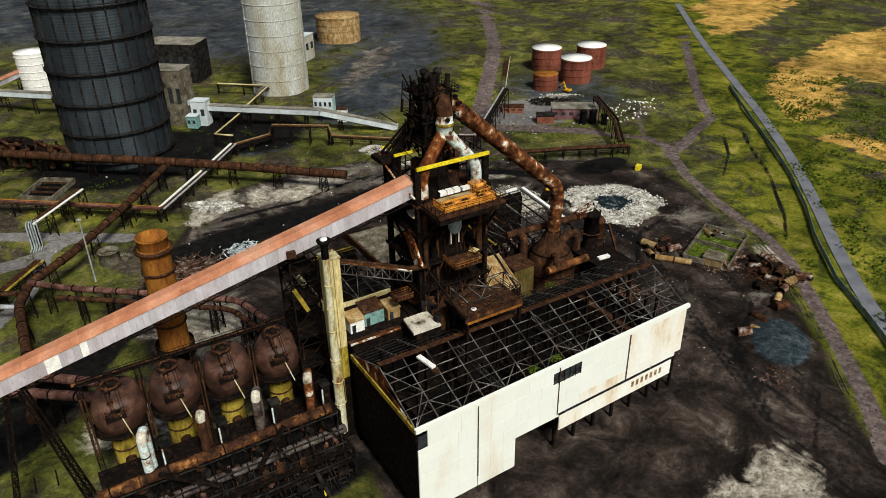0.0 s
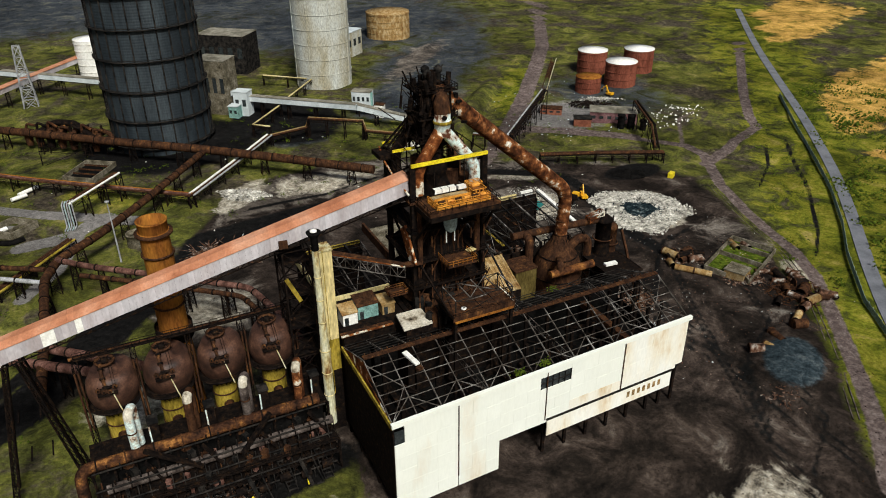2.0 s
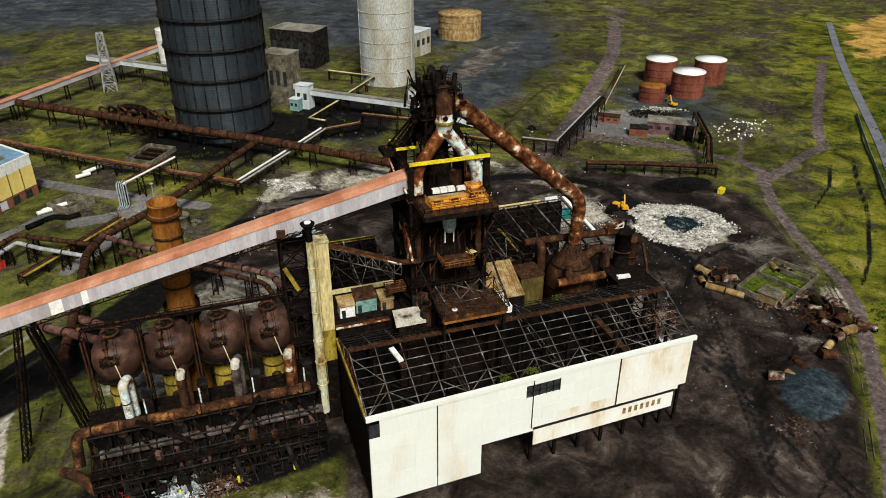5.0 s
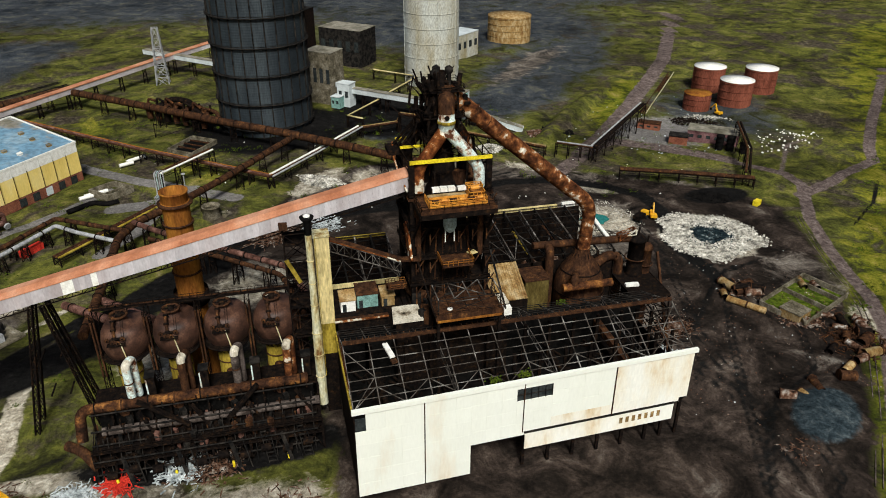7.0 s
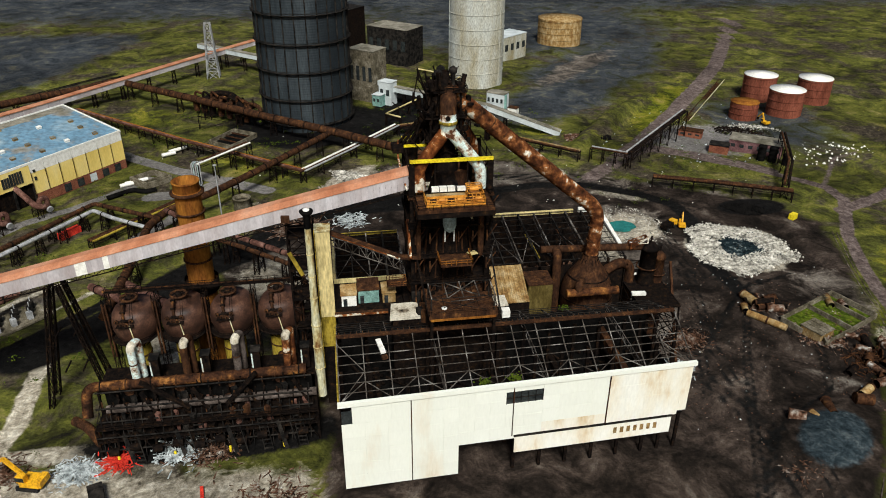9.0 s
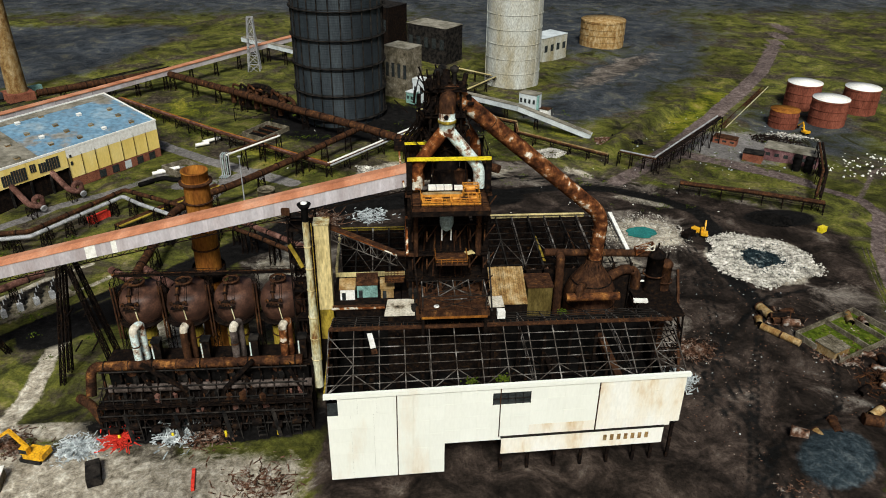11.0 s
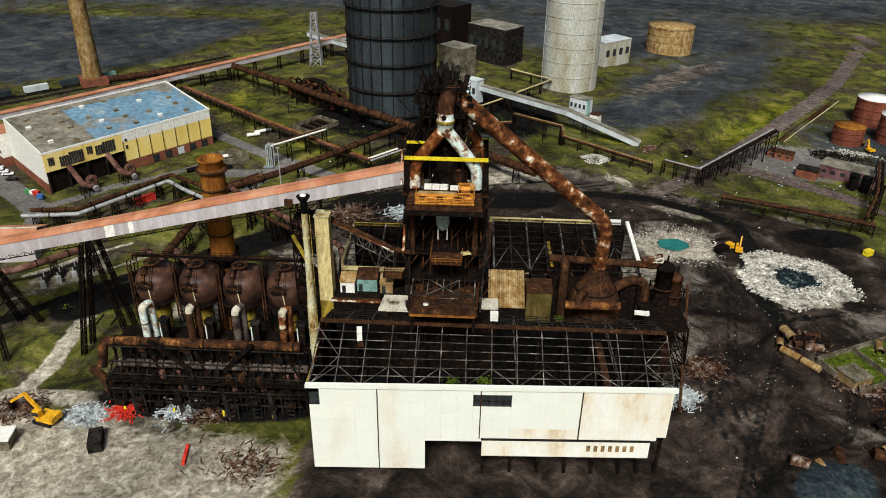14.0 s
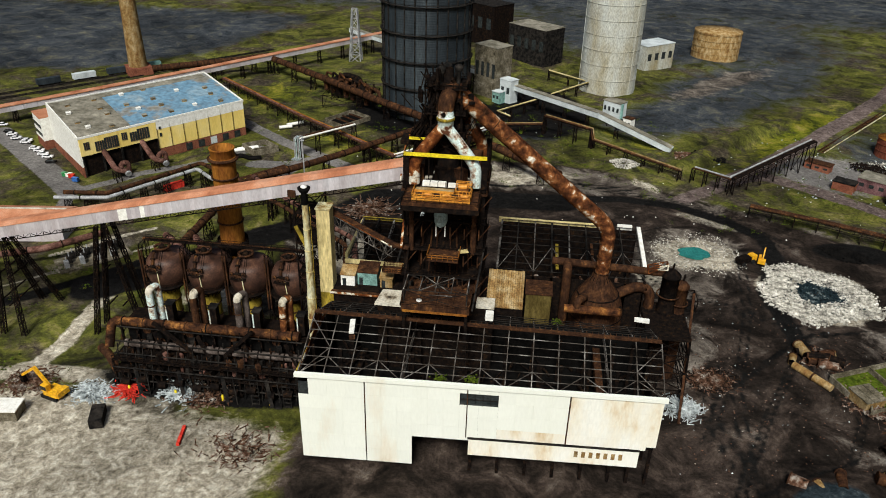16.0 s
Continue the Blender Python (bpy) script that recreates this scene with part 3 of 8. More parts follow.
    looks = {
        "grass": shade(mid, [(0.34, 0.0128, 0.01199, 0.008448), (0.42, 0.03072, 0.03196, 0.009856), (0.49, 0.060, 0.064, 0.0145), (0.56, 0.098, 0.100, 0.019), (0.64, 0.150, 0.130, 0.046), (0.74, 0.2176, 0.1997, 0.1408)]),
        "lush": shade(mid, [(0.36, 0.01568, 0.02128, 0.00448), (0.44, 0.0448, 0.05376, 0.00672), (0.51, 0.0952, 0.103, 0.01008), (0.59, 0.1512, 0.14, 0.01792), (0.7, 0.224, 0.1792, 0.056)]),
        "slate": shade(mid, [(0.36, 0.0138, 0.01725, 0.0207), (0.52, 0.03795, 0.04312, 0.0483), (0.62, 0.07245, 0.07245, 0.05865), (0.72, 0.1294, 0.1207, 0.07762)]),
        "tan": shade(mid, [(0.36, 0.08, 0.075, 0.012), (0.46, 0.26, 0.16, 0.035), (0.56, 0.44, 0.26, 0.065), (0.7, 0.50, 0.31, 0.10)]),
        "yard": shade(mid, [(0.36, 0.0054, 0.00432, 0.00378), (0.46, 0.01485, 0.01152, 0.00945), (0.53, 0.029, 0.0215, 0.0172), (0.6, 0.055, 0.0415, 0.0325), (0.72, 0.15, 0.13, 0.108)]),
        "mud": shade(mid, [(0.34, 0.018, 0.0145, 0.0115), (0.44, 0.05, 0.041, 0.033), (0.53, 0.098, 0.083, 0.068), (0.62, 0.165, 0.145, 0.12), (0.74, 0.27, 0.25, 0.215)]),
        "pale": shade(small, [(0.34, 0.108, 0.0918, 0.06428), (0.5, 0.3024, 0.27, 0.2074), (0.66, 0.54, 0.5076, 0.4147)]),
        "slag": shade(small, [(0.36, 0.010, 0.015, 0.018), (0.52, 0.028, 0.040, 0.046), (0.66, 0.075, 0.090, 0.092), (0.76, 0.24, 0.24, 0.21)]),
        "black": shade(small, [(0.35, 0.003, 0.003, 0.003), (0.6, 0.009, 0.0085, 0.008), (0.75, 0.04, 0.036, 0.034)]),
        "paving": shade(small, [(0.3, 0.09, 0.085, 0.078), (0.6, 0.17, 0.16, 0.15)]),
        "track": shade(small, [(0.34, 0.046, 0.034, 0.030), (0.5, 0.098, 0.074, 0.066), (0.66, 0.175, 0.142, 0.126)]),
    }
    bare = n.new("ShaderNodeMapRange")
    bare.inputs["From Min"].default_value, bare.inputs["From Max"].default_value = 0.485, 0.575
    l.new(tex(0.034, 12, 0.72, 0.8), bare.inputs["Value"])
    earth = shade(small, [(0.34, 0.0145, 0.01305, 0.0116), (0.5, 0.0435, 0.0348, 0.02465), (0.62, 0.0899, 0.0754, 0.0493), (0.74, 0.2175, 0.1885, 0.145)])
    mx0 = n.new("ShaderNodeMix")
    mx0.data_type = "RGBA"
    l.new(bare.outputs["Result"], mx0.inputs[0])
    l.new(looks["grass"], mx0.inputs[6])
    l.new(earth, mx0.inputs[7])
    last = mx0.outputs[2]
    for name in ("slate", "lush", "tan", "yard", "mud", "pale", "black", "slag", "paving", "track"):
        at = n.new("ShaderNodeAttribute")
        at.attribute_name = name
        add = n.new("ShaderNodeMath")
        add.operation = "MULTIPLY_ADD"
        l.new(mid if name in ("slate", "lush", "tan", "yard", "mud", "pale") else small, add.inputs[0])
        add.inputs[1].default_value = 1.7 if name in ("slate", "lush", "tan", "mud", "pale", "yard") else 0.7
        l.new(at.outputs["Fac"], add.inputs[2])
        mr = n.new("ShaderNodeMapRange")
        c = 0.5 + 0.5 * add.inputs[1].default_value
        mr.inputs["From Min"].default_value, mr.inputs["From Max"].default_value = c - 0.12, c + 0.12
        l.new(add.outputs["Value"], mr.inputs["Value"])
        mx = n.new("ShaderNodeMix")
        mx.data_type = "RGBA"
        l.new(mr.outputs["Result"], mx.inputs[0])
        l.new(last, mx.inputs[6])
        l.new(looks[name], mx.inputs[7])
        last = mx.outputs[2]
    rng2 = n.new("ShaderNodeMapRange")
    rng2.inputs["From Min"].default_value, rng2.inputs["From Max"].default_value = 0.3, 0.7
    rng2.inputs["To Min"].default_value, rng2.inputs["To Max"].default_value = 0.35, 1.65
    l.new(fine, rng2.inputs["Value"])
    rng3 = n.new("ShaderNodeMapRange")
    rng3.inputs["From Min"].default_value, rng3.inputs["From Max"].default_value = 0.3, 0.7
    rng3.inputs["To Min"].default_value, rng3.inputs["To Max"].default_value = 0.5, 1.5
    l.new(broad, rng3.inputs["Value"])
    mm = n.new("ShaderNodeMath")
    mm.operation = "MULTIPLY"
    l.new(rng2.outputs["Result"], mm.inputs[0])
    l.new(rng3.outputs["Result"], mm.inputs[1])
    sc = n.new("ShaderNodeVectorMath")
    sc.operation = "SCALE"
    l.new(last, sc.inputs[0])
    l.new(mm.outputs["Value"], sc.inputs["Scale"])
    l.new(sc.outputs["Vector"], n["Principled BSDF"].inputs["Base Color"])
    n["Principled BSDF"].inputs["Roughness"].default_value = 0.95
    n["Principled BSDF"].inputs["Specular IOR Level"].default_value = 0.03
    bmp = n.new("ShaderNodeBump")
    bmp.inputs["Strength"].default_value, bmp.inputs["Distance"].default_value = 0.7, 0.6
    l.new(small, bmp.inputs["Height"])
    l.new(bmp.outputs["Normal"], n["Principled BSDF"].inputs["Normal"])
    me.materials.append(m)
    return tagged(new("ground", me), "waste ground of dark slag, mud, rough grass and dirt tracks", "ground", "", "structure")


ground = build_ground()


def ribbon(name, pts, half, z, material, label, category):
    """A paved strip along pts."""
    v, f = [], []
    P = [Vector((x, y, 0)) for x, y in pts]
    for _ in range(2):
        P = [P[0]] + [a.lerp(b, f) for a, b in zip(P[:-1], P[1:]) for f in (0.25, 0.75)] + [P[-1]]
    Q = []
    for a, b in zip(P[:-1], P[1:]):
        Q += [a.lerp(b, k / 4) for k in range(4)]
    Q.append(P[-1])
    for i, p in enumerate(Q):
        d = (Q[min(i + 1, len(Q) - 1)] - Q[max(i - 1, 0)]).normalized()
        s = Vector((d.y, -d.x, 0)) * half
        v += [(p - s + Vector((0, 0, z - 0.6))), (p - s + Vector((0, 0, z))), (p + s + Vector((0, 0, z))), (p + s + Vector((0, 0, z - 0.6)))]
        if i:
            k = 4 * (i - 1)
            f += [(k + j, k + j + 1, k + j + 5, k + j + 4) for j in range(3)]
    return single(name, M().add(v, f), material, label, category, None, "", "structure")


ribbon("road", COAST, 2.25, 0.3, ASPHALT, "narrow grey asphalt lane between grass verges", "road")


for off in (3.6, 5.1):
    ribbon("old_rail", [(x - off * 0.82, y + off * 0.57) for x, y in TRACK[2:11]], 0.11, 0.2, GREYBROWN, "half-buried steel rail beside the dirt track", "railway")


# ---- cast house with the bare roof ----
X0, X1, Y0, Y1, EAVE, RIDGE, RY = -26.5, 48.6, -29.6, -3.0, 24.2, 29.6, -16.3


def SKEW(x):
    """The front wall is not quite square to the ridge: how far its line lies off at x."""
    return -1.6 + 3.0 * (x + 26.5) / 75.1


def cast_house():
    t = thing("cast_house", 11, -16, 0, "large white-clad shed whose roof is stripped to bare rafters", "industrial building")
    NB = 14
    dx = (X1 - X0) / NB
    for i in range(NB + 1):
        x = X0 + i * dx
        m = M().beam((x, Y0 + 0.2, EAVE), (x, RY, RIDGE), 0.19, 0.34).beam((x, RY, RIDGE), (x, Y1, EAVE), 0.19, 0.34)
        if i % 4 == 0:
            m.truss((x, Y0 + 0.4, EAVE - 0.3), (x, Y1, EAVE - 0.3), 1.6, 10, 0.16)
        part("rafter", m, TRUSS, t)
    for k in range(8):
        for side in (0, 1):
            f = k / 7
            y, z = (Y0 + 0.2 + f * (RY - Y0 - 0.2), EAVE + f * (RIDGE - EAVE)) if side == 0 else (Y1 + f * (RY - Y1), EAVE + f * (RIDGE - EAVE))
            # back-slope purlins use a darker steel than the front ones
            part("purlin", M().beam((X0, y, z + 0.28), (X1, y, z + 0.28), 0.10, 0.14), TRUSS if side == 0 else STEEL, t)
    for i in range(0, NB, 2):
        xa, xb, xc = X0 + i * dx, X0 + (i + 1) * dx, X0 + (i + 2) * dx
        lo, hi = (Y0 + 0.4, EAVE + 0.1), (Y0 + 0.4 + 0.3 * (RY - Y0), EAVE + 0.3 * (RIDGE - EAVE))
        part("wind_brace", M().beam((xa, *lo), (xb, *hi), 0.14), TRUSS, t)
        part("wind_brace", M().beam((xb, *hi), (xc, *lo), 0.14), TRUSS, t)
    for xa, s in ((X0, 1), (X1, -1)):
        part("wind_brace", M().beam((xa, Y0 + 0.4, EAVE), (xa + s * dx, -23.4, 26.7), 0.14), TRUSS, t)
        part("wind_brace", M().beam((xa + s * dx, -23.4, 26.7), (xa, RY - 1, RIDGE - 0.4), 0.14), TRUSS, t)
    r = M().box(X0, RY - 0.2, RIDGE + 0.3, X1, RY + 1.0, RIDGE + 0.55)
    for i in range(60):
        x = X0 + 0.6 + i * 1.25
        r.beam((x, RY - 0.3, RIDGE + 0.5), (x, RY + 1.2, RIDGE + 0.9), 0.12)
    part("ridge_walkway", r, RUST, t, "rusty walkway along the ridge")
    c = M().box(X0 - 0.5, Y0 - 0.55, EAVE - 0.2, X1 + 0.6, Y0 + 0.25, EAVE + 0.75)
    part("eaves_fascia", c, WHITE, t, "white eaves fascia")
    # front cladding, sheet by sheet
    def sheets(xa, xb, za, zb, material, nx, nz):
        w, h = (xb - xa) / nx, (zb - za) / nz
        me = M().box(0.006, -0.16, 0.012, w - 0.006, 0.1, h - 0.012).mesh("sheet", material)
        for i in range(nx):
            for j in range(nz):
                ob = new("cladding_sheet", me)
                ob.parent = t
                ob.location = (xa + i * w - 11, Y0 + 16 + SKEW(xa + i * w) + 0.012 * ((i + j) % 2), za + j * h)
                ob.rotation_euler = (0, 0, math.atan(3.0 / 75.1))

    sheets(X0, -12.5, 2.0, 19.3, WHITE, 3, 5)
    sheets(X0 + 2.2, -12.5, 19.3, EAVE - 0.2, WHITE, 3, 1)
    sheets(-12.3, -2.5, 2.0, EAVE - 0.2, WHITE, 3, 6)
    sheets(-2.5, 7.4, 10.0, EAVE - 0.2, WHITE, 3, 4)
    sheets(7.4, 15.4, 10.0, 19.4, WHITE, 2, 3)
    sheets(7.4, 15.4, 22.6, EAVE - 0.2, WHITE, 2, 1)
    sheets(15.4, 29.8, 13.6, EAVE - 0.2, WHITE, 4, 3)
    sheets(15.4, 29.8, 10.8, 13.6, LEANTO, 4, 1)
    sheets(30.1, 46.6, 13.6, EAVE - 0.2, LEANTO, 4, 3)
    sheets(30.1, 46.6, 10.8, 13.6, LEANTO, 4, 1)
    sheets(46.6, X1, 11.8, EAVE - 0.2, LEANTO, 1, 4)
    for x, z in ((-12.4, 5), (9.0, 11), (29.95, 11)):
        part("downpipe", M().tube([(x, Y0 - 0.32, EAVE - 0.2), (x, Y0 - 0.32, z)], 0.11, 8), RUST, t)
    o = M().box(7.4, Y0 + 0.2, 19.4, 15.4, Y0 + 0.4, 22.6)
    part("window_opening", o, GLASSDARK, t, "broken dark window strip")
    g = M()
    for i in range(6):
        g.box(7.4 + i * 1.58, Y0 - 0.1, 19.4, 7.5 + i * 1.58, Y0 + 0.1, 22.6)
    g.box(7.4, Y0 - 0.1, 20.9, 15.4, Y0 + 0.1, 21.0)
    part("window_bars", g, STEEL, t)
    part("louvre", M().box(X0 + 0.1, Y0 - 0.05, 19.4, X0 + 2.2, Y0 + 0.1, 22.6), GLASSDARK, t, "dark louvre at the corner")
    # low lean-to at the foot of the wall
    a = M().box(9.6, Y0 - 0.42, 6.2, 45.4, Y0 - 0.12, 10.7)
    part("lean_to", a, LEANTO, t, "white lean-to band with small panes")
    part("lean_to_gutter", M().box(9.4, Y0 - 0.62, 10.7, 45.5, Y0 - 0.05, 10.95), STEEL, t)
    for i in range(7):
        part("pane", M().box(32 + i * 1.55, Y0 - 0.47, 7.9, 32.8 + i * 1.55, Y0 - 0.38, 9.5), CORR, t)
    for x in (10, 16, 22, 28, 34, 40, 44, 48):
        for y in (Y0 + 1.4, -20, -10):
            part("column", M().box(x - 0.35, y - 0.3, -0.3, x + 0.35, y + 0.3, 10.5 if y < -25 else EAVE), DARK, t)
    for x in (X0 + 0.4, -20, -12, -4):
        for y in (-20, -10, Y1):
            part("column", M().box(x - 0.4, y - 0.3, -0.3, x + 0.4, y + 0.3, EAVE), DARK, t)
    # floor and inner walls coloured black to put in the shade under the roof
    part("working_floor", M().box(X0 + 0.3, Y0 + 0.5, 10.6, X1 - 0.3, Y1, 11.4), BLACK, t, "littered working floor, blackened for the shade under the roof")
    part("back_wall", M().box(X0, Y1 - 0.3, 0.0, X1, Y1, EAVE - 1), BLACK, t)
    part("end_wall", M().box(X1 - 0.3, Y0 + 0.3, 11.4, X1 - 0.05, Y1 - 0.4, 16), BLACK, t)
    # the end gable, half clad
    part("gable_sheet", M().add([(X0 - 0.1, -3.2, 24.3), (X0 - 0.1, -10, 27.1), (X0 - 0.1, RY, 29.4), (X0 - 0.1, -21, 27.6), (X0 - 0.1, -17, 26.2), (X0 - 0.1, -27, 24.6), (X0 - 0.1, -27, 24.3),
                                  (X0 + 0.1, -3.2, 24.3), (X0 + 0.1, -10, 27.1), (X0 + 0.1, RY, 29.4), (X0 + 0.1, -21, 27.6), (X0 + 0.1, -17, 26.2), (X0 + 0.1, -27, 24.6), (X0 + 0.1, -27, 24.3)],
                                 [(0, 1, 2, 3, 4, 5, 6), (13, 12, 11, 10, 9, 8, 7)] + [(i, (i + 1) % 7, 7 + (i + 1) % 7, 7 + i) for i in range(7)]), RUSTPALE, t, "rust-eaten white gable sheeting")
    part("gable_band", M().box(X0 - 0.5, Y0, 23.5, X0 - 0.15, Y1, 24.6), YELLOWOLD, t, "yellow band along the gable")
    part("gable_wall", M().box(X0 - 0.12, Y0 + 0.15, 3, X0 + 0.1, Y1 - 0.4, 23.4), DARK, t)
    rng = random.Random(3)
    j = M()
    for i in range(150):
        x, y = rng.uniform(X0 + 2, X1 - 2), rng.uniform(Y0 + 2, Y1 - 2)
        a = rng.uniform(0, 3.1)
        l = rng.uniform(1, 6)
        j.beam((x, y, 11.5 + rng.random()), (x + l * math.cos(a), y + l * math.sin(a), 11.5 + 2 * rng.random()), rng.uniform(0.15, 0.8))
    # litter takes the dark steel to keep the painted interior shade deep
    tagged(part("floor_litter", j, DARK, t, "fallen beams and scrap on the floor"), kind="stuff")
    for i in range(5):
        part("runner", M().box(X0 + 8 + i * 14, Y0 + 3, 11.4, X0 + 9.2 + i * 14, Y1 - 2, 13.0), DARK, t)
    part("crane_girder", M().box(36, Y0 + 1, 17, 37.6, Y1 - 1, 18.6), RUST, t, "rusty travelling crane girder")
    w = M().cbox((-17.4, -19.0, 29.2), (1.1, 4.6, 0.4), 10)
    part("loose_panel", w, WHITEP, t, "white and rust-red loose panel lying on the rafters")
    part("panel_end", M().cbox((-16.8, -21.6, 28.4), (1.2, 1.0, 0.52), 14), RUST, t)
    for x, y in ((3, -28), (9.5, -27.6), (27, -4)):
        bush = M()
        for q in range(60):
            bush.rock((x + rng.gauss(0, 0.7), y + rng.gauss(0, 0.4), 24.3 + abs(rng.gauss(0, 0.5))), 0.28, rng)
        tagged(part("weeds", bush, LEAF, t, "green weeds on the eaves"), kind="stuff")

    for ob in t.children:
        if ob.name.startswith("cladding_sheet"):
            continue
        for v in ob.data.vertices:
            y = v.co.y - 16
            f = min(max((RY - y) / (RY - Y0), 0), 1.0)
            v.co.y += f * SKEW(v.co.x + 11)


cast_house()


def rear_cast_house():
    t = thing("rear_cast_house", 12, 27, 0, "second cast house behind the furnace with a bare roof grid", "industrial building")
    for xa, xb, nb, ya, yb in ((12, 48.6, 8, 13.5, 37.5), (-26, -9, 4, 12, 32)):
        d = (xb - xa) / nb
        za, zb = 27.6, 29.6
        for i in range(nb + 1):
            x = xa + i * d
            part("rafter", M().beam((x, ya, za), (x, yb, zb), 0.3 if i % 3 else 0.5, 0.4).truss((x, ya, za - 0.2), (x, yb, zb - 0.2), 1.6, 8, 0.12), TRUSS if i % 2 == 0 else STEEL, t)
            for y in (ya, yb):
                part("column", M().box(x - 0.3, y - 0.3, -0.3, x + 0.3, y + 0.3, za), DARK, t)
        for k in range(9):
            f = k / 8
            part("purlin", M().beam((xa, ya + f * (yb - ya), za + f * (zb - za) + 0.25), (xb, ya + f * (yb - ya), za + f * (zb - za) + 0.25), 0.15), STEEL, t)
        for i in range(0, nb - 1, 2):
            part("wind_brace", M().beam((xa + i * d, ya, za), (xa + (i + 1) * d, (ya + yb) / 2, (za + zb) / 2), 0.14), TRUSS, t)
            part("wind_brace", M().beam((xa + (i + 1) * d, (ya + yb) / 2, (za + zb) / 2), (xa + (i + 2) * d, ya, za), 0.14), TRUSS, t)
        # black floor carries the shade below the roof grid in its colour
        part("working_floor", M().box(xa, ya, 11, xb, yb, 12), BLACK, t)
        part("side_wall", M().box(xa, ya - 0.3, 8, xb, ya, za - 1.2), DARK, t)
        part("back_wall", M().box(xa, yb, 0, xb, yb + 0.3, zb - 0.5), DARK, t)
    part("back_parapet", M().box(11, 37.9, 28.7, 42, 38.6, 30.0), CREAM, t, "pale parapet strip")
    part("back_parapet", M().box(43.5, 37.9, 28.9, 47.5, 38.6, 30.4), WHITEP, t)
    part("edge_flashing", M().add([(48.6, 18, 27.9), (49.6, 18, 27.9), (49.6, 37.5, 29.9), (48.6, 37.5, 29.9), (48.6, 18, 28.5), (49.6, 18, 28.5), (49.6, 37.5, 30.5), (48.6, 37.5, 30.5)],
                                   [(3, 2, 1, 0), (4, 5, 6, 7), (0, 1, 5, 4), (1, 2, 6, 5), (2, 3, 7, 6), (3, 0, 4, 7)]), WHITEP, t, "torn white edge flashing")
    part("side_parapet", M().box(-26.6, 12, 27.4, -26.0, 32, 29.4), CREAM, t)
    part("front_parapet", M().box(-26.5, 11.2, 27.0, -9.5, 11.8, 28.0), CREAM, t)
    part("back_band", M().box(-26.5, 32.4, 28.6, -9, 33.2, 29.6), YELLOWOLD, t)
    part("hung_sheet", M().box(27, 20, 25, 27.8, 34, 25.2), YELLOWOLD, t, "dirty yellow beam below the roof grid")
    part("hung_sheet", M().box(36.5, 22, 25, 37.2, 36, 25.2), RUST, t)
    rng = random.Random(8)
    j = M()
    for i in range(90):
        x, y = rng.uniform(12, 46), rng.uniform(15, 36)
        a, l = rng.uniform(0, 3.1), rng.uniform(1, 5)
        j.beam((x, y, 12.2 + rng.random()), (x + l * math.cos(a), y + l * math.sin(a), 12.2 + 2 * rng.random()), rng.uniform(0.2, 1.2))
    tagged(part("floor_litter", j, SCRAPM, t), kind="stuff")


rear_cast_house()


